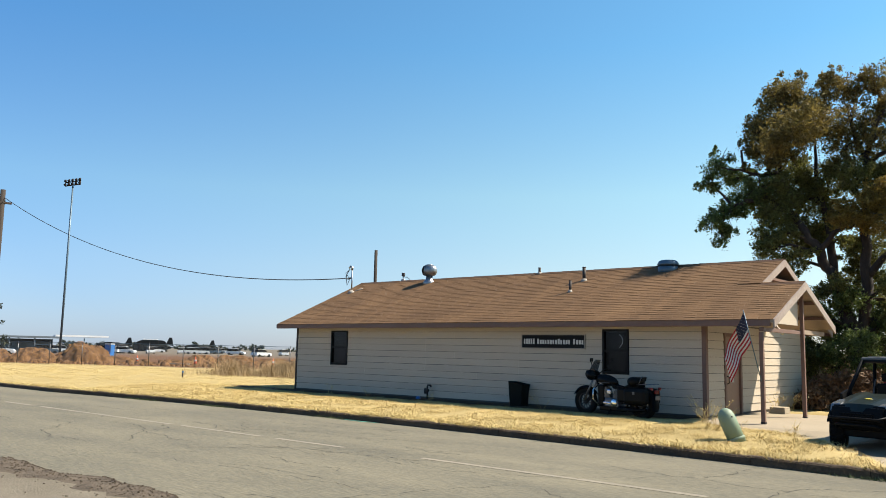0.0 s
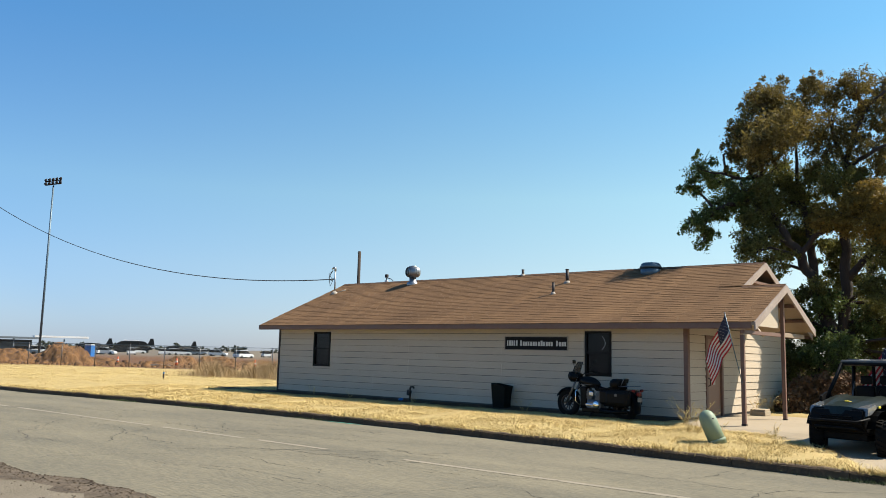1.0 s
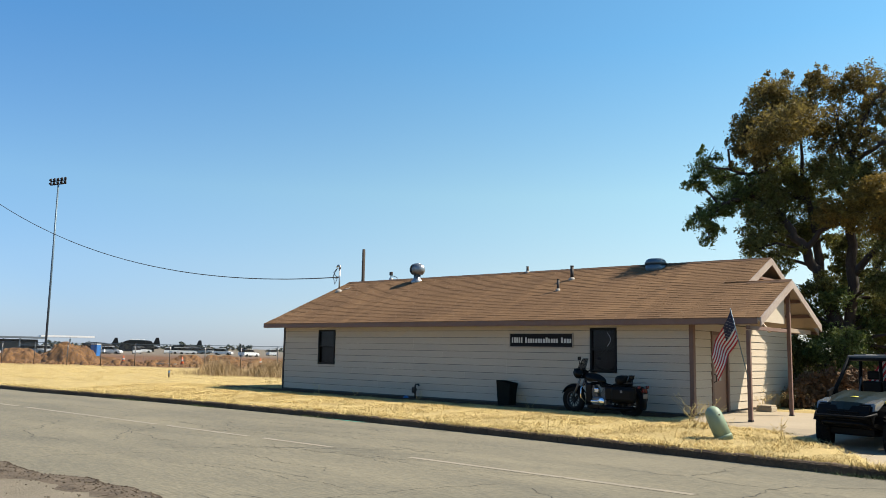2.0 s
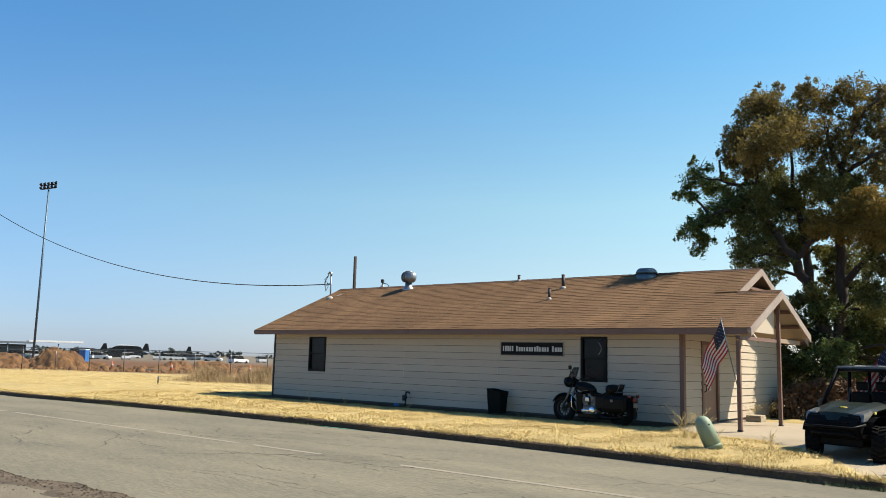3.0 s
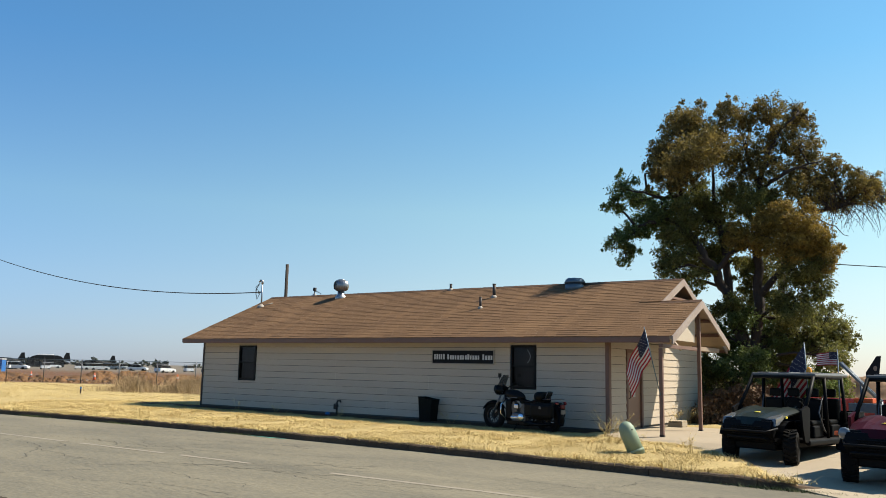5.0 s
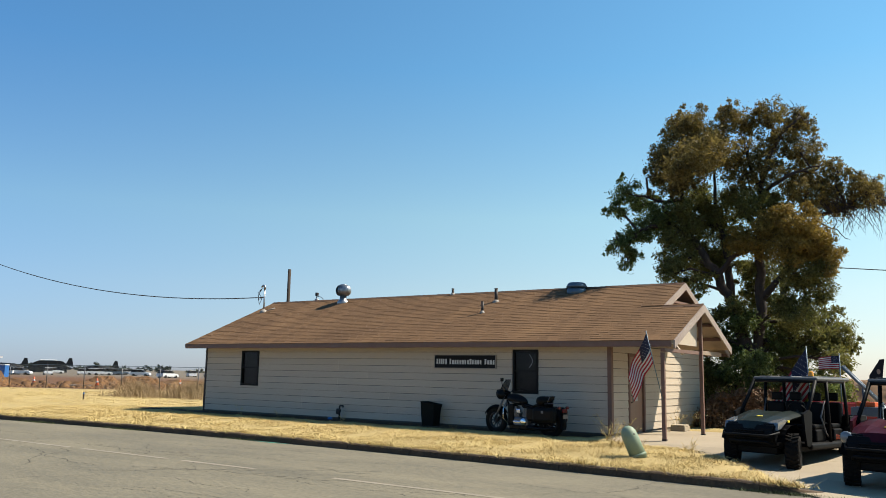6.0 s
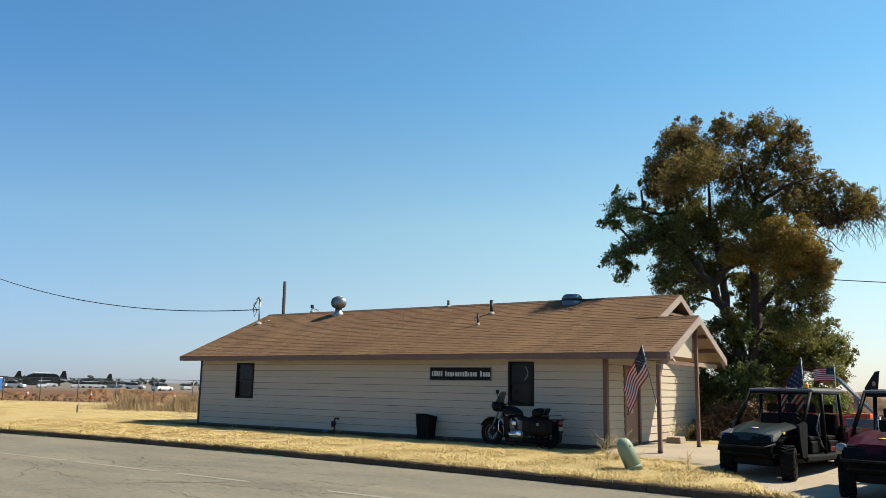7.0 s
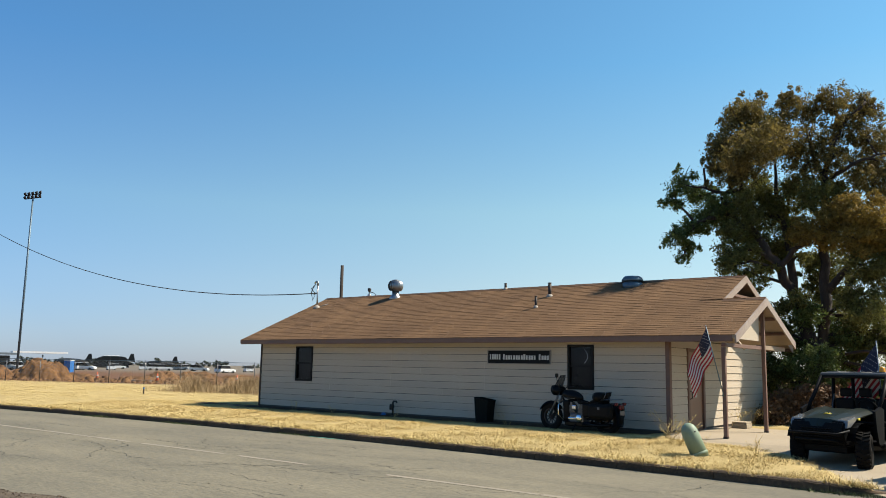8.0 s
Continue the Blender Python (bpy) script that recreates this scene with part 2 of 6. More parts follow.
def tube(bm, pts, radii, n=8, m=0, cap=True):
    """A tube through the points, with its radius at each."""
    pts = [Vector(p) for p in pts]
    if not hasattr(radii, "__len__"):
        radii = [radii] * len(pts)
    rings, side = [], None
    for i, p in enumerate(pts):
        d = (pts[min(i + 1, len(pts) - 1)] - pts[max(i - 1, 0)]).normalized()
        if side is None:
            side = d.orthogonal().normalized()
        side = (side - d * side.dot(d)).normalized()
        up = d.cross(side)
        rings.append([bm.verts.new(p + radii[i] * (math.cos(a) * side + math.sin(a) * up)) for a in (2 * math.pi * k / n for k in range(n))])
    for a, b in zip(rings, rings[1:]):
        for k in range(n):
            f = bm.faces.new((a[k], a[(k + 1) % n], b[(k + 1) % n], b[k]))
            f.material_index, f.smooth = m, True
    if cap:
        bm.faces.new(rings[0][::-1]).material_index = m
        bm.faces.new(rings[-1]).material_index = m
    return bm


def T(pts, r, n=8):
    return tube(bmesh.new(), pts, r, n)


def prism(bm, poly, depth, axis="y", at=0.0, m=0):
    """An outline of two coordinates, thickened along an axis from at to at + depth."""
    def co(p, d):
        return {"x": (d, p[0], p[1]), "y": (p[0], d, p[1]), "z": (p[0], p[1], d)}[axis]
    a = [bm.verts.new(co(p, at)) for p in poly]
    b = [bm.verts.new(co(p, at + depth)) for p in poly]
    fs = [bm.faces.new(a), bm.faces.new(b[::-1])]
    for k in range(len(poly)):
        fs.append(bm.faces.new((a[k], b[k], b[(k + 1) % len(poly)], a[(k + 1) % len(poly)])))
    for f in fs:
        f.material_index = m
    bmesh.ops.recalc_face_normals(bm, faces=fs)
    return bm


def lathe(bm, profile, centre=(0, 0, 0), axis="z", n=20, m=0, ring=False):
    """Turns (radius, height) pairs round an axis through the centre; a ring is closed on itself."""
    rings = []
    for r, h in profile:
        one = []
        for k in range(n):
            a = 2 * math.pi * k / n
            c, s = r * math.cos(a), r * math.sin(a)
            one.append(bm.verts.new(Vector({"z": (c, s, h), "y": (c, h, s), "x": (h, c, s)}[axis]) + Vector(centre)))
        rings.append(one)
    fs = []
    for a, b in zip(rings, rings[1:] + (rings[:1] if ring else [])):
        for k in range(n):
            fs.append(bm.faces.new((a[k], a[(k + 1) % n], b[(k + 1) % n], b[k])))
    for f in fs:
        f.smooth = True
    for r in () if ring else (rings[0][::-1], rings[-1]):
        fs.append(bm.faces.new(r))
    for f in fs:
        f.material_index = m
    bmesh.ops.recalc_face_normals(bm, faces=fs)
    return bm


def raw(name, verts, faces, material, parent=None, smooth=False, index=None):
    me = bpy.data.meshes.new(name)
    me.from_pydata(verts, [], faces)
    for m in (material if isinstance(material, (list, tuple)) else [material]):
        me.materials.append(m)
    if index is not None:
        me.polygons.foreach_set("material_index", index)
    if smooth:
        me.polygons.foreach_set("use_smooth", [True] * len(me.polygons))
    ob = new(name, me)
    ob.parent = parent
    return ob


# ---- ground, road, kerb ----
def kerb_y(x):
    return 14.28 - 0.75 * min(1.0, ((x + 17) / 13.5) ** 2)


def drive_left(y):
    """The drive's edge along the verge and the porch."""
    return float(np.interp(y, [12.6, 13.3, 14.1, 16.4, 17.3, 17.95, 18.6, 19.4, 24.6], [-1.2, -2.3, -3.2, -4.7, -5.6, -7.4, -8.1, -8.26, -8.26]))


def drive_z(y):
    return float(np.interp(y, [12.9, 14.4, 16.0, 18.0, 19.0], [-0.245, -0.205, -0.185, -0.09, 0.03]))


def ground_z(x, y):
    d = y - kerb_y(x)
    z = float(np.interp(d, [0, 3.2], [-0.14, 0.0])) - 0.15 * min(1, max(0, (math.hypot(x + 10, y - 20) - 25) / 20))
    if y < 24.4 and drive_left(y) + 0.15 < x < 14:
        z = drive_z(y) - 0.2
    return z


def build_ground():
    xs = [-1400, -700, -350, -200, -140, -100, -80, -65] + list(np.arange(-55, -10, 1.5)) + list(np.arange(-10, 15, 0.4)) + [18, 24, 40, 80, 160, 400, 1200]
    ds = list(np.arange(0.16, 11.5, 0.4)) + [12.5, 14, 17, 21, 27, 36, 50, 75, 110, 180, 320, 600, 1100, 2200]
    vs = [(x, kerb_y(x) + d, ground_z(x, kerb_y(x) + d) + (0.02 * noise.noise((x * 0.7, d * 0.7, 0)) if d < 40 else 0)) for d in ds for x in xs]
    n = len(xs)
    fs = [(j * n + i, j * n + i + 1, (j + 1) * n + i + 1, (j + 1) * n + i) for j in range(len(ds) - 1) for i in range(n - 1)]
    m = mat("dry_lawn_and_earth", (0.4, 0.31, 0.14), 0.97, dark=(0.21, 0.155, 0.068), fine=12, coarse=0.5, amount=0.35, bump=0.7, spec=0.15)
    nt = m.node_tree
    nn, l = nt.nodes, nt.links
    b = nn["Principled BSDF"]
    src = b.inputs["Base Color"].links[0].from_socket
    geo, sep, dist = nn.new("ShaderNodeNewGeometry"), nn.new("ShaderNodeSeparateXYZ"), nn.new("ShaderNodeVectorMath")
    # bare earth beyond the fence line
    l.new(geo.outputs["Position"], sep.inputs[0])
    edge = nn.new("ShaderNodeMath")
    edge.operation = "MULTIPLY_ADD"
    edge.inputs[1].default_value = -0.62
    l.new(sep.outputs["X"], edge.inputs[0])
    l.new(sep.outputs["Y"], edge.inputs[2])
    wob = nn.new("ShaderNodeTexNoise")
    wob.inputs["Scale"].default_value = 0.25
    l.new(geo.outputs["Position"], wob.inputs["Vector"])
    wm = nn.new("ShaderNodeMath")
    wm.operation = "MULTIPLY_ADD"
    wm.inputs[1].default_value = 9
    l.new(wob.outputs[0], wm.inputs[0])
    l.new(edge.outputs[0], wm.inputs[2])
    rng = nn.new("ShaderNodeMapRange")
    rng.inputs[1].default_value, rng.inputs[2].default_value = 75, 79
    l.new(wm.outputs[0], rng.inputs[0])
    earth = nn.new("ShaderNodeTexNoise")
    earth.inputs["Scale"].default_value, earth.inputs["Detail"].default_value = 0.35, 6
    l.new(geo.outputs["Position"], earth.inputs["Vector"])
    ec = nn.new("ShaderNodeMix")
    ec.data_type = "RGBA"
    ec.inputs["A"].default_value, ec.inputs["B"].default_value = (0.075, 0.036, 0.018, 1), (0.16, 0.083, 0.042, 1)
    l.new(earth.outputs[0], ec.inputs["Factor"])
    mx = nn.new("ShaderNodeMix")
    mx.data_type = "RGBA"
    l.new(rng.outputs[0], mx.inputs["Factor"])
    l.new(src, mx.inputs["A"])
    l.new(ec.outputs["Result"], mx.inputs["B"])
    far, fx = nn.new("ShaderNodeMapRange"), nn.new("ShaderNodeMix")
    far.inputs[1].default_value, far.inputs[2].default_value = 150, 215
    l.new(wm.outputs[0], far.inputs[0])
    fx.data_type = "RGBA"
    l.new(far.outputs[0], fx.inputs["Factor"])
    l.new(mx.outputs["Result"], fx.inputs["A"])
    fx.inputs["B"].default_value = (0.14, 0.118, 0.09, 1)
    l.new(fx.outputs["Result"], b.inputs["Base Color"])
    tagged(raw("ground", vs, fs, m, smooth=True), "dry mown straw-coloured lawn running into bare red-brown earth", "ground", kind="structure")


build_ground()


def build_road():
    xs = list(np.arange(-90, 40.1, 1.3))
    cols = [0.0, 0.6, 1.6, 3.5, 6, 9, 14, 30]
    vs = [(x, kerb_y(x) + 0.03 - d, -0.25) for d in cols for x in xs]
    n = len(xs)
    fs = [(j * n + i, (j + 1) * n + i, (j + 1) * n + i + 1, j * n + i + 1) for j in range(len(cols) - 1) for i in range(n - 1)]
    road = tagged(raw("road", vs, fs, M["road"], smooth=True), "sun-bleached grey asphalt road with cracks and worn lines", "road", kind="structure")
    rnd = random.Random(4)
    # worn lane line, broken where the paint is gone
    x = -26.0
    bm = bmesh.new()
    while x < -0.5:
        w = rnd.uniform(1.6, 3.2)
        y = 10.15
        ring = [(x, y - 0.07), (x + w, y - 0.07 + rnd.uniform(-0.01, 0.01)), (x + w + 0.05, y + 0.06), (x - 0.03, y + 0.065)]
        bm.faces.new([bm.verts.new((*p, -0.246)) for p in ring])
        x += w + rnd.choice([0.05, 0.5, 1.9])
    part("lane_line", bm, M["line"], road, "worn pale paint line")
    # cracks: ragged narrow strips
    bm = bmesh.new()
    for k in range(85):
        cx, cy = rnd.uniform(-28, 2), rnd.uniform(5.6, 13.2)
        a = rnd.choice([0, 0, 0, math.pi, 1.3]) + rnd.uniform(-0.3, 0.3)
        p, w = Vector((cx, cy)), rnd.uniform(0.003, 0.01)
        prev = None
        for s in range(rnd.randint(8, 60)):
            b = a + rnd.uniform(-0.75, 0.75)
            a += rnd.uniform(-0.13, 0.13)
            d = Vector((math.cos(b), math.sin(b)))
            side = Vector((-math.sin(a), math.cos(a))) * w * rnd.uniform(0.2, 1.2)
            cur = [bm.verts.new((*(p + side), -0.2475)), bm.verts.new((*(p - side), -0.2475))]
            if prev:
                bm.faces.new((prev[0], prev[1], cur[1], cur[0]))
            prev = cur
            p = p + d * rnd.uniform(0.04, 0.17)
            if p.y > kerb_y(p.x) - 0.2:
                break
    bmesh.ops.recalc_face_normals(bm, faces=bm.faces)
    part("crack", bm, M["crack"], road, "dark ragged cracks in the asphalt")
    # the broken edge: a crumbled sheet with stones
    bm = bmesh.new()
    edge = []
    for i in range(400):
        x = -60 + i * 0.25
        edge.append((x, 5.15 + 0.34 * noise.noise((x * 0.9, 1, 0)) + 0.14 * noise.noise((x * 3.5, 5, 0)) + (0.25 if x > -11 else 0.1)))
    top = [bm.verts.new((x, y, -0.2455)) for x, y in edge]
    mid = [bm.verts.new((x, y - 0.02 - 0.045 * rnd.random(), -0.2435)) for x, y in edge]
    for i in range(len(edge) - 1):
        bm.faces.new((top[i], mid[i], mid[i + 1], top[i + 1]))
    part("broken_edge", bm, M["soil"], road, "dark crumbled lip of the asphalt")
    bm = bmesh.new()
    mid = [bm.verts.new((x, y - 0.02, -0.244)) for x, y in edge]
    low = [bm.verts.new((x, y - 0.5 - 0.25 * noise.noise((x * 1.7, 8, 0)) - 0.16 * rnd.random(), -0.2432)) for x, y in edge]
    for i in range(len(edge) - 1):
        bm.faces.new((mid[i], low[i], low[i + 1], mid[i + 1]))
    part("gravel_band", bm, M["gravel"], road, "brown gravel and dirt along the broken edge")
    bm = bmesh.new()
    for k in range(900):
        x, y = rnd.uniform(-18, -6.0), 0
        y = float(np.interp(x, [e[0] for e in edge], [e[1] for e in edge])) - abs(rnd.gauss(0.05, 0.35))
        s = rnd.uniform(0.006, 0.022)
        r = bmesh.ops.create_cube(bm, size=s)
        for v in r["verts"]:
            v.co = v.co * rnd.uniform(0.6, 1.2) + Vector((x, y, -0.24))
    q = bmesh.new()
    a = [q.verts.new((x, y - 0.02, -0.2445)) for x, y in edge]
    b = [q.verts.new((x, -12, -0.2445)) for x, y in edge]
    for i in range(len(edge) - 1):
        q.faces.new((b[i], b[i + 1], a[i + 1], a[i]))
    part("shoulder", q, M["shoulder"], road, "pale gravel shoulder")
    tagged(part("stones", bm, M["gravel"], road, "loose stones"), kind="stuff")
    bm = bmesh.new()
    prism(bm, [(-15.6, kerb_y(-15.6) - 0.12), (-14.9, kerb_y(-14.9) - 0.17), (-14.3, kerb_y(-14.3) - 0.13), (-14.2, kerb_y(-14.2) - 0.06), (-15.4, kerb_y(-15.4) - 0.05)], 0.004, "z", -0.2465)
    part("paint_mark", bm, M["green"], road, "sprayed green survey mark")
    bm = bmesh.new()
    box(bm, (-3.75, 8.6, -0.26), (-3.0, 9.0, -0.244), 0.003)
    part("drain_cover", bm, M["iron"], road, "flat iron cover in the asphalt")


build_road()


def build_kerb():
    kerb = thing("kerb", (-16, kerb_y(-16), -0.25), 0, "old stained low concrete kerb, dark with dirt", "kerb", kind="structure")
    x, rnd = -60.0, random.Random(8)
    while x < -2.4:
        w = min(1.83, -2.35 - x)
        last = x + w >= -2.4
        bm = bmesh.new()
        steps = 10
        prof = [(-0.02, -0.05), (0.0, 0.11), (0.03, 0.137), (0.15, 0.142), (0.16, -0.05)]
        rings = []
        for s in range(steps + 1):
            px = x + (w - 0.012) * s / steps
            drop = 0.12 * s / steps if last else 0.0
            push = 0.35 * (s / steps) ** 2 if last else 0.0
            rings.append([bm.verts.new((px + 16, kerb_y(px) + push + a - kerb_y(-16), max(-0.05, h - drop + (0.022 * noise.noise((px * 2.3, h, 0)) + 0.012 * noise.noise((px * 6.1, h, 4)) if h > 0 else 0)))) for a, h in prof])
        for a, b in zip(rings, rings[1:]):
            for k in range(len(prof) - 1):
                bm.faces.new((a[k], b[k], b[k + 1], a[k + 1]))
        bm.faces.new(rings[0])
        bm.faces.new(rings[-1][::-1])
        bmesh.ops.recalc_face_normals(bm, faces=bm.faces)
        part("kerb_stone", bm, M["kerb"], kerb)
        x += w


build_kerb()


def build_drive():
    pav = thing("pavement", (2, 19, 0), 0, "tan concrete drive and porch apron with joints", "driveway", kind="structure")
    ys = [12.95, 13.4, 14.0, 14.6, 15.4, 16.2, 17.0, 17.6, 18.0, 18.6, 19.4, 21.5, 23.2]
    for j in range(len(ys) - 1):
        a, b = ys[j], ys[j + 1] - (0.012 if ys[j + 1] in (15.4, 18.0, 21.5) else 0)
        cuts = [None, -3.6, -0.6, 2.4, 5.4, 9, 14]
        for i in range(len(cuts) - 1):
            xa = [max(drive_left(y), -99 if cuts[i] is None else cuts[i]) for y in (a, b)]
            xb = [cuts[i + 1] - 0.012] * 2
            if xa[0] >= xb[0] - 0.05 or xa[1] >= xb[1] - 0.05:
                continue
            bm = bmesh.new()
            t = [bm.verts.new((px - 2, py - 19, drive_z(py) + dz)) for dz in (0, -0.14) for px, py in ((xa[0], a), (xb[0], a), (xb[1], b), (xa[1], b))]
            for f in ((0, 1, 2, 3), (7, 6, 5, 4), (0, 4, 5, 1), (1, 5, 6, 2), (2, 6, 7, 3), (3, 7, 4, 0)):
                bm.faces.new([t[k] for k in f])
            part("concrete_slab", bm, M["concrete"], pav)


build_drive()


# ---- the house ----
XL, XR, YF, YB = -24.04, -8.33, 19.52, 27.0
EAVE_Y, EAVE_Z, RIDGE_Y, K = 19.02, 2.395, 23.26, 0.4375
RIDGE_Z = EAVE_Z + K * (RIDGE_Y - EAVE_Y)
ROOF_L, ROOF_R, PORCH_R = -24.65, -7.6, -6.5
PEAK_Y = 21.38
PEAK_Z = EAVE_Z + K * (PEAK_Y - EAVE_Y)
PORCH_B = 2 * PEAK_Y - EAVE_Y
HB = (-16.2, 23.26, 0.0)
house = thing("house", HB, 0, "low single-storey cream clapboard building with a brown shingle roof", "house")
WIN = [(-22.13, -21.28, 0.97, 2.165), (-11.18, -10.41, 1.0, 2.185)]
DOOR = (20.72, 21.72, 0.03, 2.05)
TOP = 2.33


def roof_z(y):
    return EAVE_Z + K * (y - EAVE_Y) if y < RIDGE_Y else RIDGE_Z - K * (y - RIDGE_Y)


def wall_bodies():
    ws = {}
    bm = bmesh.new()
    xs = [XL] + [v for w in WIN for v in w[:2]] + [XR]
    for a, b in zip(xs[::2], xs[1::2]):
        box(bm, (a, YF, -0.15), (b, YF + 0.12, TOP))
    for a, b, lo, hi in WIN:
        box(bm, (a, YF, -0.15), (b, YF + 0.12, lo))
        box(bm, (a, YF, hi), (b, YF + 0.12, TOP))
    ws["front"] = part("wall", bm, M["sheath"], house, "cream clapboard front wall in shade", HB)
    bm = bmesh.new()
    box(bm, (XR - 0.12, YF + 0.12, -0.15), (XR, DOOR[0], TOP))
    box(bm, (XR - 0.12, DOOR[1], -0.15), (XR, YB, TOP))
    box(bm, (XR - 0.12, DOOR[0], DOOR[3]), (XR, DOOR[1], TOP))
    prism(bm, [(YF + 0.02, TOP), (YB - 0.02, TOP), (RIDGE_Y, RIDGE_Z - 0.15)], 0.12, "x", XR - 0.12)
    ws["right"] = part("wall", bm, M["sheath"], house, "cream clapboard end wall lit by the sun", HB)
    bm = bmesh.new()
    box(bm, (XL, YF + 0.12, -0.15), (XL + 0.12, YB, TOP))
    prism(bm, [(YF + 0.02, TOP), (YB - 0.02, TOP), (RIDGE_Y, RIDGE_Z - 0.15)], 0.12, "x", XL)
    ws["left"] = part("wall", bm, M["siding"], house, "", HB)
    ws["back"] = part("wall", B((XL + 0.12, YB - 0.12, -0.15), (XR - 0.12, YB, TOP)), M["siding"], house, "", HB)
    part("floor", B((XL + 0.12, YF + 0.12, -0.1), (XR - 0.12, YB - 0.12, 0.0)), M["sheath"], house, "", HB)
    part("ceiling", B((XL + 0.12, YF + 0.12, 2.33), (XR - 0.12, YB - 0.12, 2.36)), M["soffit"], house, "", HB)
    return ws


walls = wall_bodies()


def siding():
    """Lapped boards, each one piece, cut at the openings."""
    rnd, step = random.Random(2), 0.2045

    def board(a, b, z, wall, axis):
        hi = min(z + step, TOP + 0.02)
        prof = [(0.002, hi), (0.01, hi), (0.028 + rnd.uniform(-0.002, 0.002), z + 0.01), (0.002, z + 0.01)]
        bm = bmesh.new()
        n = [[], []]
        sag = [rnd.uniform(-0.003, 0.003) for _ in range(2)]
        for i, s in enumerate((a, b)):
            for d, h in prof:
                n[i].append(bm.verts.new((s, YF - d, h + sag[i]) if axis == "x" else (XR + d, s, h + sag[i])))
        for k in range(4):
            bm.faces.new((n[0][k], n[0][(k + 1) % 4], n[1][(k + 1) % 4], n[1][k]))
        bm.faces.new(n[0])
        bm.faces.new(n[1][::-1])
        bmesh.ops.recalc_face_normals(bm, faces=bm.faces)
        part("siding_board", bm, M["siding"], wall, "", HB)

    for r in range(11):
        z = 0.07 + r * step
        runs = [(XL, XR)]
        for a, b, lo, hi in WIN:
            if z + step > lo - 0.01 and z < hi + 0.01:
                runs = [p for s, e in runs for p in (((s, a - 0.02), (b + 0.02, e)) if s < a < e else ((s, e),))]
        for s, e in runs:
            while e - s > 0.01:
                w = e - s if e - s < 5.2 else rnd.choice([3.66, 4.88])
                board(s, s + w - 0.003, z, walls["front"], "x")
                s += w
        for s, e in ((YF, DOOR[0] - 0.09), (DOOR[1] + 0.09, YB)) if z < DOOR[3] else ((YF, YB),):
            board(s, e, z, walls["right"], "y")
    # short boards under and over the windows
    for a, b, lo, hi in WIN:
        z = 0.07 + step * int((lo - 0.07) / step)
        for z0, z1 in ((z + 0.01, lo - 0.003), (hi + 0.003, 2.27)):
            if z1 - z0 > 0.02:
                part("siding_board", B((a - 0.018, YF - 0.022, z0), (b + 0.018, YF - 0.003, z1)), M["siding"], walls["front"], "", HB)
    # gable boards above the eaves
    for r in range(9):
        z = TOP + 0.02 + r * step
        half = (RIDGE_Z - 0.2 - z - step) / K
        if half > 0.2:
            board(RIDGE_Y - half, RIDGE_Y + half, z, walls["right"], "y")


siding()


def trims():
    for n, lo, hi, m in (("corner_board", (XR - 0.075, YF - 0.034, 0.0), (XR + 0.034, YF - 0.004, 2.27), "brown"), ("corner_board", (XR + 0.004, YF - 0.003, 0.0), (XR + 0.034, YF + 0.1, 2.27), "brown"),
                         ("corner_board", (XL - 0.03, YF - 0.034, 0.0), (XL + 0.06, YF - 0.004, 2.27), "iron"), ("corner_board", (XR + 0.004, YB - 0.1, 0.0), (XR + 0.034, YB + 0.02, 2.27), "white")):
        part(n, B(lo, hi, 0.004), M[m], house, "", HB)
    part("fascia", B((ROOF_L, EAVE_Y - 0.005, 2.235), (PORCH_R - 0.06, EAVE_Y + 0.03, 2.385), 0.005), M["brown"], house, "faded brown eave board", HB)
    part("fascia", B((ROOF_L, 2 * RIDGE_Y - EAVE_Y - 0.03, 2.235), (ROOF_R, 2 * RIDGE_Y - EAVE_Y, 2.385), 0.005), M["brown"], house, "", HB)
    part("soffit", B((ROOF_L + 0.03, EAVE_Y + 0.03, 2.27), (XR + 0.03, YF, 2.29)), M["siding"], house, "cream boarded soffit", HB)


trims()


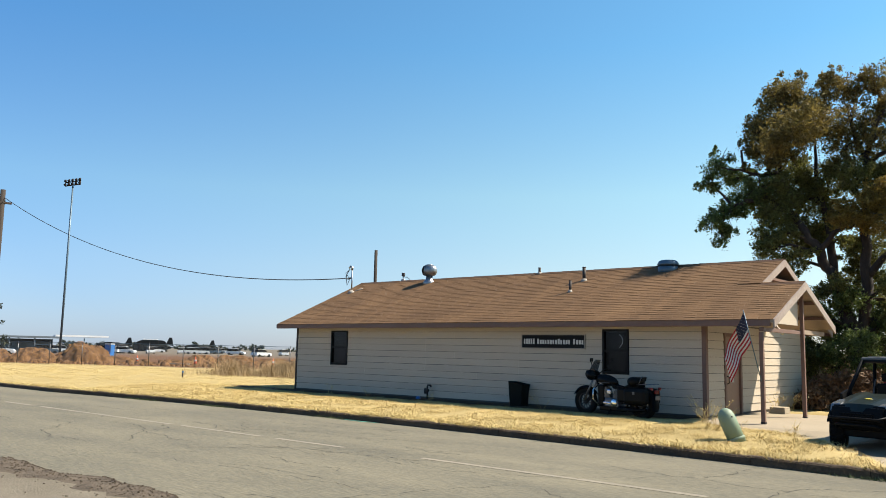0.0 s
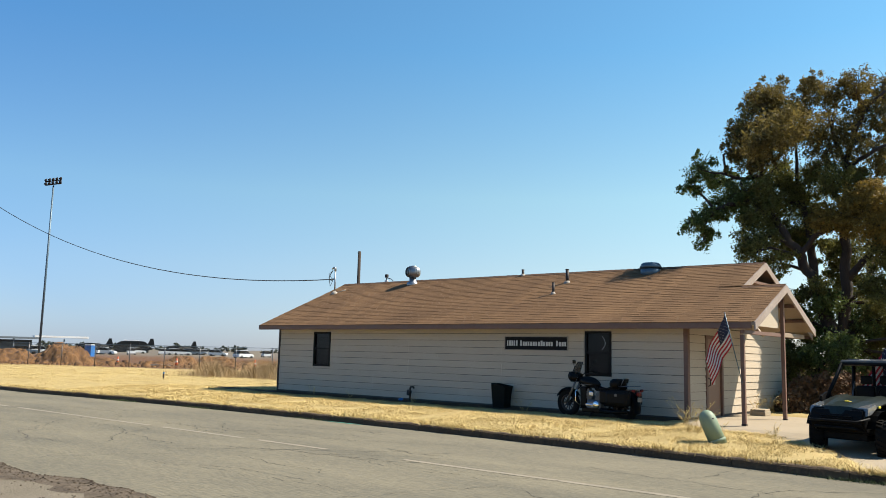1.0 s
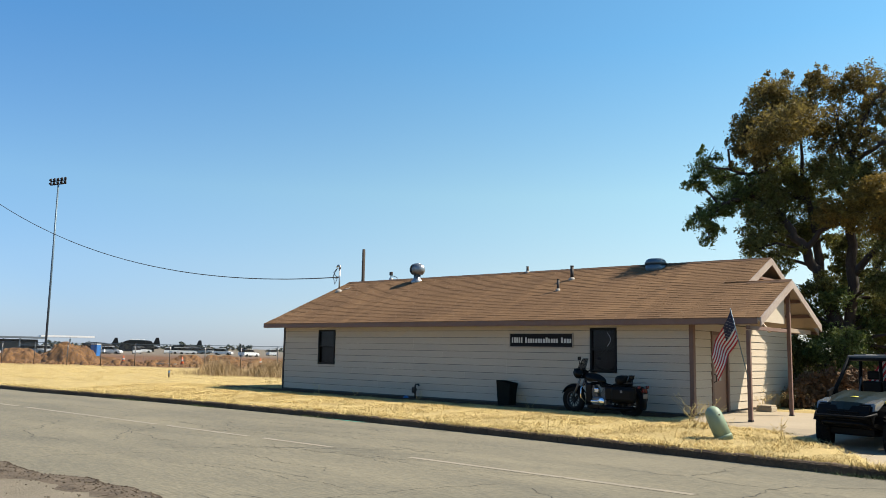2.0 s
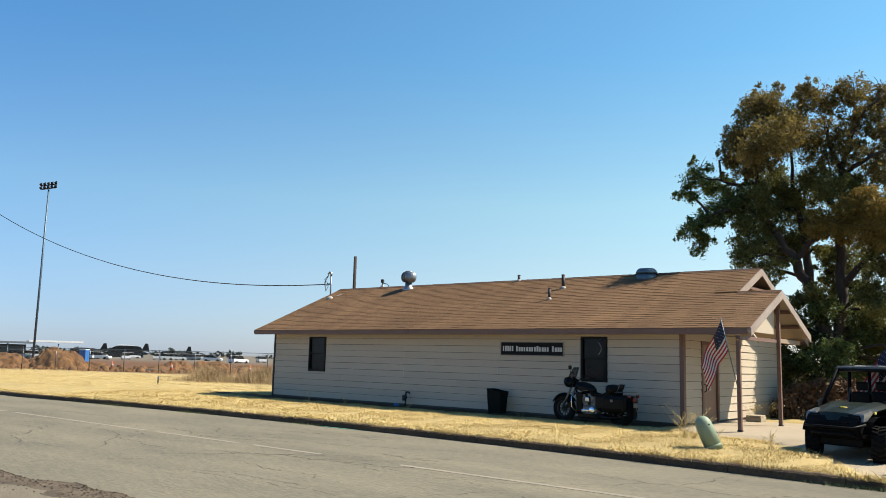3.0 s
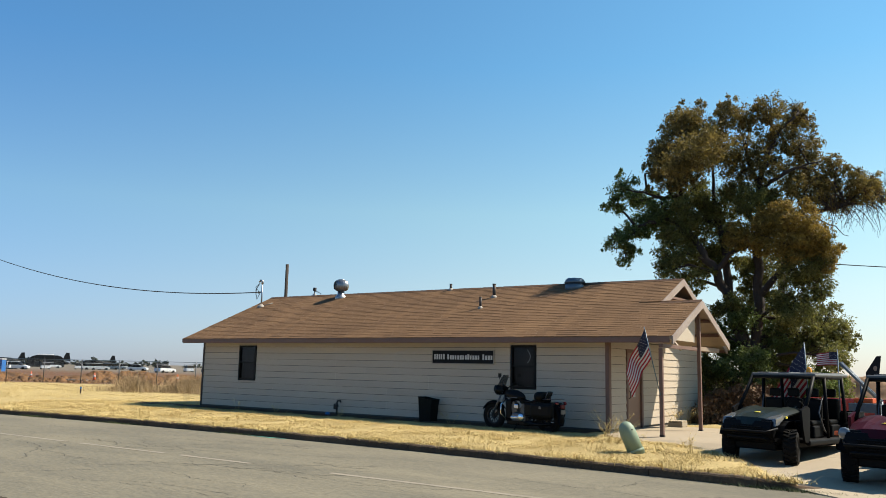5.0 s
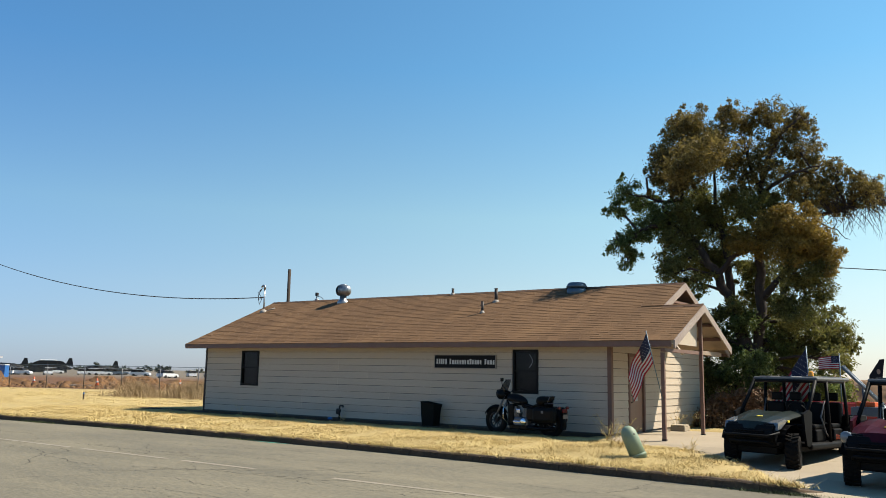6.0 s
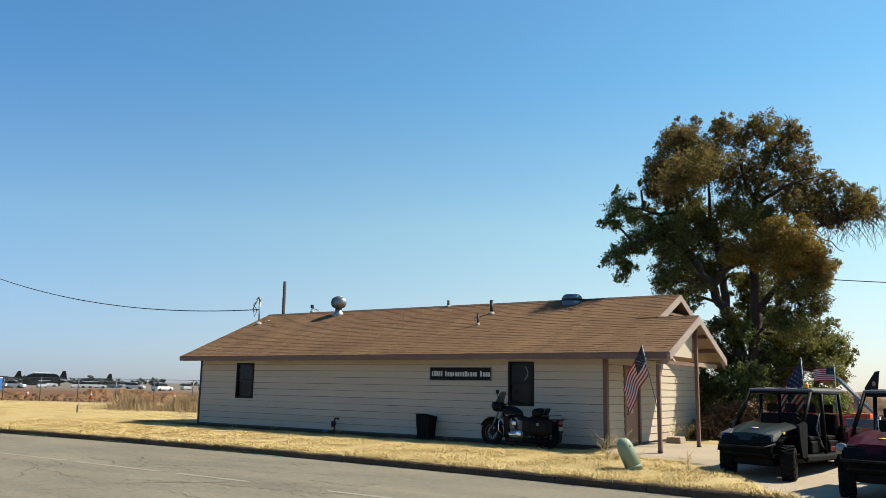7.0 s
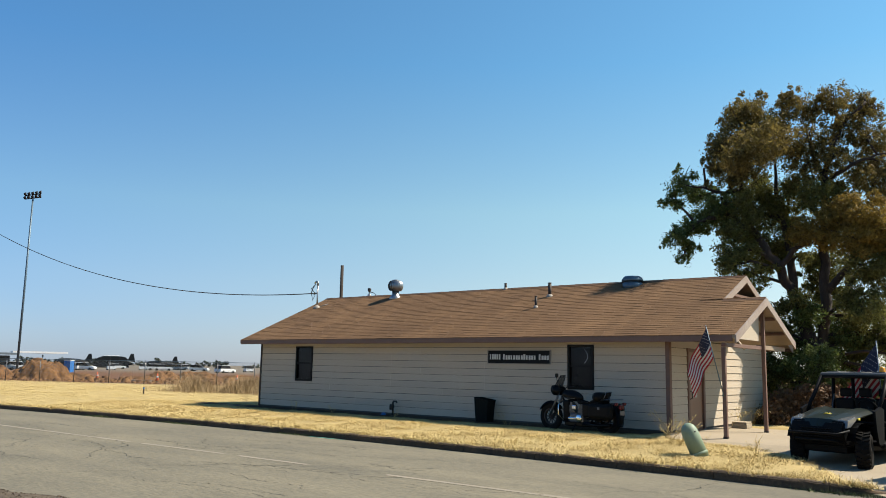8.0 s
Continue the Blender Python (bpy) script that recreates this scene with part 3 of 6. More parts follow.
def roof():
    # decks
    bm = bmesh.new()
    t = 0.07
    prism(bm, [(EAVE_Y, EAVE_Z - 0.012), (RIDGE_Y, RIDGE_Z - 0.012), (RIDGE_Y, RIDGE_Z - 0.012 - t), (EAVE_Y, EAVE_Z - 0.012 - t)], ROOF_R - ROOF_L, "x", ROOF_L)
    yb = 2 * RIDGE_Y - EAVE_Y
    prism(bm, [(RIDGE_Y, RIDGE_Z - 0.012), (yb, EAVE_Z - 0.012), (yb, EAVE_Z - 0.012 - t), (RIDGE_Y, RIDGE_Z - 0.012 - t)], ROOF_R - ROOF_L, "x", ROOF_L)
    r = part("roof", bm, M["soffit"], house, "brown three-tab shingle gable roof, sun-faded", HB)
    bm = bmesh.new()
    prism(bm, [(EAVE_Y, EAVE_Z - 0.012), (PEAK_Y, PEAK_Z - 0.012), (PEAK_Y, PEAK_Z - 0.012 - t), (EAVE_Y, EAVE_Z - 0.012 - t)], PORCH_R - ROOF_R - 0.004, "x", ROOF_R + 0.004)
    prism(bm, [(PEAK_Y, PEAK_Z - 0.012), (PORCH_B, EAVE_Z - 0.012), (PORCH_B, EAVE_Z - 0.012 - t), (PEAK_Y, PEAK_Z - 0.012 - t)], PORCH_R - XR, "x", XR)
    pr = part("porch_roof", bm, M["soffit"], house, "small gabled porch roof with exposed tan boards", HB)
    rnd = random.Random(5)
    ex = 0.14
    run = math.hypot(1, K)

    def course(y0, y1, x0, x1, plane, owner, wide=0.305):
        """One row of tabs from y0 up to y1 on a slope."""
        vs, fs = [], []
        x = x0 - rnd.uniform(0, wide)
        lift = 0.006
        while x < x1:
            a, b = max(x, x0), min(x + wide - 0.006, x1)
            x += wide
            if b - a < 0.02:
                continue
            j, up = rnd.uniform(-0.006, 0.006), rnd.uniform(0.004, 0.0125)
            n = len(vs)
            d = 1 if y1 > y0 else -1
            ya, yb2 = y0 + j, y1 + 0.03 * d
            vs += [(a, ya, plane(ya) + up), (b, ya, plane(ya) + up + rnd.uniform(-0.002, 0.002)), (b, yb2, plane(yb2) + 0.001), (a, yb2, plane(yb2) + 0.001), (a, ya, plane(ya) - lift), (b, ya, plane(ya) - lift)]
            fs += [(n, n + 1, n + 2, n + 3), (n + 4, n + 5, n + 1, n)] if d > 0 else [(n + 3, n + 2, n + 1, n), (n, n + 1, n + 5, n + 4)]
        vs = [(p[0] - HB[0], p[1] - HB[1], p[2]) for p in vs]
        raw("shingle_course", vs, fs, M["shingle"], owner)

    n = int((RIDGE_Y - EAVE_Y) * run / ex)
    for i in range(n + 1):
        y0 = EAVE_Y - 0.015 + i * ex / run
        y1 = min(y0 + ex / run, RIDGE_Y)
        course(y0, y1, ROOF_L - 0.01, (PORCH_R if y0 < PEAK_Y - 0.05 else ROOF_R) + 0.01, roof_z, r)
    back = lambda y: RIDGE_Z - K * (y - RIDGE_Y)
    for i in range(0, n + 1, 2):
        y0 = 2 * RIDGE_Y - EAVE_Y - i * ex / run
        course(y0, max(y0 - 2 * ex / run, RIDGE_Y), ROOF_L, ROOF_R, back, r, 1.0)
    pz = lambda y: PEAK_Z - K * (y - PEAK_Y)
    m = int((PEAK_Y - EAVE_Y) * run / ex)
    for i in range(m + 1):
        y0 = PORCH_B + 0.01 - i * ex / run
        course(y0, max(y0 - ex / run, PEAK_Y), ROOF_R - 0.6, PORCH_R + 0.01, pz, pr)
    # ridge caps
    for (ya, za, xa, xb, own) in ((RIDGE_Y, RIDGE_Z, ROOF_L, ROOF_R, r), (PEAK_Y, PEAK_Z, ROOF_R + 0.02, PORCH_R, pr)):
        vs, fs, x = [], [], xa
        while x < xb:
            b = min(x + 0.2, xb + 0.01)
            q = len(vs)
            h = rnd.uniform(0.012, 0.02)
            for px, dz in ((x, h + 0.004), (b, h - 0.004)):
                vs += [(px, ya - 0.14, za - 0.14 * K + dz - 0.004), (px, ya, za + dz + 0.006), (px, ya + 0.14, za - 0.14 * K + dz - 0.004)]
            fs += [(q, q + 3, q + 4, q + 1), (q + 1, q + 4, q + 5, q + 2), (q, q + 1, q + 2)]
            x += 0.2
        vs = [(p[0] - HB[0], p[1] - HB[1], p[2]) for p in vs]
        raw("ridge_cap", vs, fs, M["ridge"], own)
    # rake boards
    def rake(x, y0, z0, y1, z1, owner, m, h=0.19):
        bm = bmesh.new()
        prism(bm, [(y0, z0 - 0.005), (y1, z1 - 0.005), (y1, z1 - h), (y0, z0 - h)], 0.04, "x", x)
        part("rake_board", bm, M[m], owner, "peeling pale rake board" if m == "rake" else "", HB)
    rake(PORCH_R, EAVE_Y - 0.02, EAVE_Z, PEAK_Y, PEAK_Z, pr, "rake", 0.2)
    rake(PORCH_R, PORCH_B + 0.02, EAVE_Z, PEAK_Y, PEAK_Z, pr, "rake", 0.2)
    rake(ROOF_R, PEAK_Y - 0.2, roof_z(PEAK_Y - 0.2), RIDGE_Y, RIDGE_Z, r, "rake", 0.2)
    rake(ROOF_R, yb, EAVE_Z, RIDGE_Y, RIDGE_Z, r, "rake", 0.2)
    rake(ROOF_L - 0.04, EAVE_Y, EAVE_Z, RIDGE_Y, RIDGE_Z, r, "brown", 0.13)
    rake(ROOF_L - 0.04, yb, EAVE_Z, RIDGE_Y, RIDGE_Z, r, "brown", 0.13)
    # porch framing
    part("beam", B((-6.84, 19.06, 2.12), (-6.74, 21.72, 2.21), 0.005), M["brown"], pr, "brown porch beam", HB)
    part("beam", B((-6.86, 21.76, 2.13), (-6.72, PORCH_B - 0.1, 2.24), 0.005), M["soffit"], pr, "", HB)
    for y in (20.2, 22.2, 23.0):
        z = (EAVE_Z + K * (y - EAVE_Y) if y < PEAK_Y else pz(y)) - 0.085
        part("purlin", B((XR, y - 0.03, z - 0.09), (PORCH_R - 0.005, y + 0.03, z - 0.01)), M["brown"], pr, "", HB)
    bm = bmesh.new()
    prism(bm, [(19.3, 2.34), (21.7, 2.34), (21.7, pz(21.7) - 0.1), (PEAK_Y, PEAK_Z - 0.1), (19.4, roof_z(19.4) - 0.1)], 0.03, "x", -6.82)
    part("gable_panel", bm, M["siding"], pr, "cream boarded gable infill", HB)
    part("brace", T([(-6.8, 19.95, 2.33), (-6.8, 20.55, 2.1)], 0.035, 4), M["siding"], pr, "", HB)
    for (x, y, top) in ((-6.8, 19.1, 2.1), (-6.72, 21.78, 3.2)):
        bm = B((x - 0.045, y - 0.045, 0.02), (x + 0.045, y + 0.045, top), 0.006)
        p = part("post", bm, M["brown"], pr, "brown painted wooden post", HB)
        part("post_base", B((x - 0.052, y - 0.052, 0.0), (x + 0.052, y + 0.052, 0.06), 0.003), M["iron"], p, "", HB)
    # shaded face under the upper gable
    bm = bmesh.new()
    prism(bm, [(21.3, 3.25), (25.3, 3.25), (RIDGE_Y, RIDGE_Z - 0.1)], 0.03, "x", XR + 0.1)
    part("gable_face", bm, M["soffit"], r, "tan boarded gable face in shade", HB)
    part("purlin", B((XR, RIDGE_Y - 1.1, 3.6), (ROOF_R - 0.004, RIDGE_Y + 1.1, 3.67)), M["brown"], r, "", HB)


roof()


def window(a, b, lo, hi):
    w = part("window", B((a, YF + 0.02, lo), (b, YF + 0.1, lo + 0.03)), M["frame"], house, "dark bronze double-hung window", HB)
    y0, y1 = YF - 0.045, YF + 0.06
    for lo3, hi3 in (((a, y0, lo), (a + 0.055, y1, hi)), ((b - 0.055, y0, lo), (b, y1, hi)), ((a + 0.055, y0, hi - 0.055), (b - 0.055, y1, hi)), ((a + 0.055, y0, lo + 0.03), (b - 0.055, y1, lo + 0.075))):
        part("frame", B(lo3, hi3, 0.004), M["frame"], w, "", HB)
    mid = lo + (hi - lo) * 0.52
    part("meeting_rail", B((a + 0.055, y0 + 0.01, mid - 0.025), (b - 0.055, y1 - 0.01, mid + 0.025), 0.003), M["frame"], w, "", HB)
    for l2, h2, dy in ((mid + 0.025, hi - 0.055, 0.0), (lo + 0.075, mid - 0.025, 0.025)):
        p = part("pane", B((a + 0.055, YF + dy, l2), (b - 0.055, YF + dy + 0.005, h2)), M["pane"], w, "", HB)
        p.visible_shadow = False
    return w


for i, w in enumerate(WIN):
    ob = window(*w)
    if i == 1:
        # thin pale curved line set just in front of the upper pane
        part("cord", T([(-10.66 + 0.1 * math.sin(math.pi * s / 10) - 0.02, YF - 0.012, 1.7 + 0.036 * s) for s in range(11)], 0.008, 6), M["galv"], ob, "thin pale arc in front of the upper pane", HB)


def door():
    y0, y1, lo, hi = DOOR
    x = XR
    d = part("door", B((x - 0.06, y0, lo), (x - 0.015, y1, hi), 0.004), M["door"], house, "closed tan-brown door with a narrow glass slot", HB)
    for lo3, hi3 in (((x - 0.02, y0 - 0.08, lo), (x + 0.045, y0 + 0.02, hi + 0.08)), ((x - 0.02, y1 - 0.02, lo), (x + 0.045, y1 + 0.08, hi + 0.08)), ((x - 0.02, y0 + 0.02, hi - 0.01), (x + 0.045, y1 - 0.02, hi + 0.08))):
        part("door_frame", B(lo3, hi3, 0.005), M["brown"], d, "", HB)
    part("threshold", B((x - 0.06, y0 + 0.02, 0.0), (x + 0.06, y1 - 0.02, lo)), M["galv"], d, "", HB)
    part("glass_slot", B((x - 0.014, y0 + 0.26, 1.3), (x - 0.008, y0 + 0.36, 1.84), 0.002), M["frame"], d, "narrow dark glass slot", HB)
    bm = T([(x, y0 + 0.12, 0.82), (x + 0.06, y0 + 0.12, 0.85), (x + 0.06, y0 + 0.12, 1.0), (x, y0 + 0.12, 1.03)], 0.014, 6)
    part("door_handle", bm, M["iron"], d, "black pull handle", HB)
    part("notice", B((x - 0.014, y0 + 0.38, 0.86), (x - 0.008, y0 + 0.62, 0.98)), M["notice"], d, "white paper notice", HB)
    part("notice", B((x - 0.014, y0 + 0.62, 1.36), (x - 0.008, y0 + 0.84, 1.64)), M["notice"], d, "white paper notice", HB)


door()


# ---- on the house ----
def sign():
    s = thing("street_sign", (-12.765, YF - 0.03, 1.67), 0, "black sign board with white bars fixed to the siding", "sign")
    w, h = 1.035, 0.355
    part("board", B((-w, -0.02, 0), (w, 0.0, h), 0.004), M["black"], s)
    for lo, hi in (((-w - 0.025, -0.026, -0.02), (-w, 0.002, h + 0.02)), ((w, -0.026, -0.02), (w + 0.025, 0.002, h + 0.02)), ((-w, -0.026, h), (w, 0.002, h + 0.02)), ((-w, -0.026, -0.02), (w, 0.002, 0))):
        part("border", B(lo, hi, 0.002), M["flashing"], s, "thin pale metal edge")
    x = -0.97
    for count, cw, gap, tall in ((5, 0.062, 0.022, 0.15), (13, 0.072, 0.02, 0.15), (4, 0.075, 0.02, 0.15)):
        for k in range(count):
            hh = tall if k == 0 or count == 5 or k in (8,) else 0.118
            part("bar", B((x, -0.024, 0.105), (x + cw * (0.9 if k % 3 else 0.72), -0.019, 0.105 + hh)), M["white"], s)
            x += cw + gap * 0.7
        x += 0.075


sign()


def roof_things():
    def z(y):
        return roof_z(y)
    # turbine ventilator
    c = (-20.6, 22.95)
    v = thing("turbine_vent", (*c, z(c[1])), 0, "round galvanised turbine ventilator on the brown roof", "roof vent")
    bm = bmesh.new()
    lathe(bm, [(0.24, -0.13), (0.22, 0.02), (0.135, 0.09), (0.13, 0.24)], n=20)
    part("base", bm, M["galv"], v, "pale sheet-metal collar", smooth=True)
    for k in range(20):
        a0 = 2 * math.pi * k / 20
        bm = bmesh.new()
        pr = []
        for s in range(9):
            th = math.pi * (s / 8)
            rr, hz = 0.13 + 0.14 * math.sin(th), 0.44 - 0.2 * math.cos(th)
            pr.append((rr, hz))
        L, R = [], []
        for rr, hz in pr:
            L.append(bm.verts.new((rr * math.cos(a0), rr * math.sin(a0), hz)))
            R.append(bm.verts.new(((rr + 0.025) * math.cos(a0 + 0.36), (rr + 0.025) * math.sin(a0 + 0.36), hz)))
        for s in range(8):
            bm.faces.new((L[s], R[s], R[s + 1], L[s + 1])).smooth = True
        part("vane", bm, M["galv"], v)
    bm = bmesh.new()
    lathe(bm, [(0.13, 0.62), (0.17, 0.64), (0.12, 0.67), (0.02, 0.69)], n=20)
    part("cap", bm, M["galv"], v, smooth=True)
    # vent pipes
    for (x, y, h, r, label) in ((-13.33, 21.31, 0.34, 0.04, "short dark vent pipe on the roof slope"), (-13.43, 22.29, 0.42, 0.055, "dark vent pipe with a pale sealed flashing"), (-15.75, 23.22, 0.2, 0.045, "short dark vent pipe at the ridge")):
        p = thing("vent_pipe", (x, y, z(y)), 0, label, "vent pipe", "roof vent pipes")
        part("pipe", T([(0, 0, -0.08), (0, 0, h)], r, 12), M["iron"], p)
        part("rim", T([(0, 0, h - 0.01), (0, 0, h + 0.012)], r * 1.12, 12), M["iron"], p)
        bm = bmesh.new()
        lathe(bm, [(r * 2.2, -0.08), (r * 2.0, 0.0), (r * 1.15, 0.06)], n=12)
        part("flashing", bm, M["flashing"], p, "pale tarred flashing")
    # cowl fan near the porch
    c = (-10.92, 22.98)
    f = thing("roof_fan", (*c, z(c[1])), 0, "blue-grey metal exhaust fan cowl near the ridge", "roof fan")
    bm = bmesh.new()
    lathe(bm, [(0.3, -0.16), (0.3, 0.06), (0.26, 0.07), (0.24, 0.12)], n=18)
    part("curb", bm, M["bluegalv"], f, smooth=True)
    bm = bmesh.new()
    lathe(bm, [(0.31, 0.1), (0.33, 0.13), (0.28, 0.22), (0.22, 0.26), (0.05, 0.27)], n=18)
    part("cowl", bm, M["bluegalv"], f, smooth=True)
    # service mast
    c = (-24.1, 22.2)
    s = thing("service_mast", (*c, z(c[1])), 0, "galvanised electric service mast with weatherhead on the roof edge", "service mast")
    part("mast", T([(0, 0, -0.1), (0, 0, 0.94)], 0.03, 10), M["galv"], s)
    part("weatherhead", T([(0, 0, 0.9), (0.0, 0, 1.02), (-0.07, -0.02, 1.05), (-0.15, -0.03, 0.98)], [0.045, 0.05, 0.045, 0.03], 8), M["galv"], s)
    bm = bmesh.new()
    lathe(bm, [(0.17, -0.07), (0.14, 0.02), (0.05, 0.1)], n=12)
    part("boot", bm, M["flashing"], s, "pale flashing boot")
    for k, (dx, dz) in enumerate(((-0.32, 0.78), (-0.3, 0.5), (-0.22, 0.3))):
        part("drip_loop", T([(-0.1, -0.02, 0.95), (-0.2 - 0.06 * k, -0.04, 0.86 - 0.1 * k), (dx, -0.05, dz), (-0.1, -0.03, 0.56 - 0.02 * k)], 0.012, 5), M["wire"], s)
    part("insulator", T([(-0.05, 0, 0.58), (-0.2, 0, 0.58)], 0.03, 8), M["steel"], s)
    part("conduit", T([(0.05, 0.05, 0.02), (0.2, 0.2, 0.11), (0.32, 0.3, 0.16)], 0.02, 6), M["flashing"], s)
    # small aerial behind the ridge
    a = thing("roof_aerial", (-22.55, 23.6, roof_z(23.6)), 0, "small curved aerial with a white housing behind the ridge", "aerial")
    part("housing", B((-0.12, -0.05, 0.05), (0.03, 0.05, 0.28), 0.03), M["white"], a)
    part("stem", T([(-0.05, 0, -0.05), (-0.05, 0, 0.42)], 0.02, 6), M["iron"], a)
    part("head", B((-0.1, -0.05, 0.38), (0.02, 0.05, 0.52), 0.02), M["iron"], a)
    part("arm", T([(0.0, 0, 0.36), (0.15, 0, 0.34), (0.3, 0, 0.26), (0.32, 0, 0.1), (0.22, 0, 0.03)], 0.014, 5), M["wire"], a)


roof_things()


def cable(name, a, b, sag, label, r=0.019):
    a, b = Vector(a), Vector(b)
    pts = [a.lerp(b, s / 40) - Vector((0, 0, 4 * sag * (s / 40) * (1 - s / 40))) for s in range(41)]
    me = finish(name, T(pts, r, 6), M["wire"])
    return tagged(new(name, me), label, "cable")


def pole_thing(name, at, h, r, label, lean=0.0, m="pole"):
    p = thing(name, at, 0, label, "utility pole")
    bm = T([(0, 0, -0.3), (lean * 0.5, 0, h * 0.5), (lean, 0, h)], [r, r * 0.93, r * 0.85], 12)
    part("shaft", bm, M[m], p, smooth=False)
    return p


# ---- poles and cables ----
up = pole_thing("utility_pole", (-51.6, 19.0, -0.1), 10.75, 0.17, "tall dark wooden utility pole beside the road", -0.1)
part("crossarm", B((-0.06, -0.5, 9.9), (0.06, 0.5, 10.02), 0.01), M["pole"], up)
part("insulator", T([(0, 0.1, 10.02), (0, 0.1, 10.2)], 0.05, 8), M["steel"], up)
pole_thing("utility_pole", (-32.2, 31.4, -0.1), 7.13, 0.1, "dark wooden pole standing behind the building")
gp = pole_thing("utility_pole", (-7.84, 37.0, -0.1), 6.6, 0.17, "grey weathered pole behind the tree", 0, "pole")
cable("service_cable", (-51.6, 19.07, 10.17), (-24.3, 22.2, roof_z(22.2) + 0.58), 1.55, "black overhead service cable to the roof mast")
cable("overhead_cable", (-7.84, 37.0, 6.5), (30, 39, 5.6), 1.0, "black overhead cable beyond the tree")


def stadium_light():
    p = thing("stadium_light", (-136.9, 61.3, -0.2), 0, "tall slim steel floodlight mast with a row of lamps", "light mast")
    part("mast", T([(0, 0, -0.3), (0, 0, 14), (0, 0, 28.4)], [0.19, 0.17, 0.13], 12), M["bluegalv"], p)
    d = Vector((0.42, 0.9, 0)).normalized()
    part("crossbar", T([d * -1.2 + Vector((0, 0, 28.3)), d * 1.2 + Vector((0, 0, 28.9))], 0.12, 6), M["iron"], p)
    part("crossbar", T([d * -1.1 + Vector((0, 0, 28.9)), d * 1.2 + Vector((0, 0, 29.5))], 0.1, 6), M["iron"], p)
    for k in range(5):
        for row in range(2):
            c = d * (-1.1 + 0.55 * k) + Vector((0.1, -0.2, 28.5 + 0.14 * k + 0.6 * row))
            bm = bmesh.new()
            lathe(bm, [(0.1, -0.2), (0.3, 0.05), (0.32, 0.12)], c, "y", 10)
            part("floodlight", bm, M["iron"], p)


stadium_light()


# ---- leaves, limbs ----
def leaf_cloud(rs, centres, radii, count, size, squash=(1, 1, 0.8)):
    """Small folded leaves scattered in clumps: verts and faces."""
    per = np.array(radii) ** 2.2
    per = np.maximum(1, (per / per.sum() * count)).astype(int)
    vs, fs = [], []
    for c, r, n in zip(centres, radii, per):
        # twig clumps inside the clump give the uneven outline
        k = max(6, n // 45)
        dirs = rs.normal(size=(k, 3))
        dirs /= np.linalg.norm(dirs, axis=1)[:, None]
        sub = np.array(c) + dirs * (r * rs.uniform(0.25, 1.0, (k, 1)) ** 0.7) * np.array(squash)
        pick = rs.integers(0, k, n)
        p = sub[pick] + rs.normal(size=(n, 3)) * r * 0.17
        a = rs.normal(size=(n, 3))
        a /= np.linalg.norm(a, axis=1)[:, None]
        b = np.cross(a, rs.normal(size=(n, 3)))
        b /= np.linalg.norm(b, axis=1)[:, None] + 1e-9
        s = size * rs.uniform(0.6, 1.5, (n, 1))
        quad = np.stack([p - a * s, p + b * s * 0.42, p + a * s, p - b * s * 0.42], 1).reshape(-1, 3)
        base = sum(len(v) for v in vs)
        vs.append(quad)
        fs.append(base + np.arange(4 * n).reshape(-1, 4))
    return np.concatenate(vs), np.concatenate(fs)


def quads(name, vs, fs, material, parent=None):
    me = bpy.data.meshes.new(name)
    me.vertices.add(len(vs))
    me.vertices.foreach_set("co", np.asarray(vs, dtype=np.float32).ravel())
    k = len(fs[0])
    me.loops.add(len(fs) * k)
    me.loops.foreach_set("vertex_index", np.asarray(fs, dtype=np.int32).ravel())
    me.polygons.add(len(fs))
    me.polygons.foreach_set("loop_start", np.arange(0, len(fs) * k, k, dtype=np.int32))
    me.update(calc_edges=True)
    me.validate()
    me.materials.append(material)
    ob = new(name, me)
    ob.parent = parent
    return ob


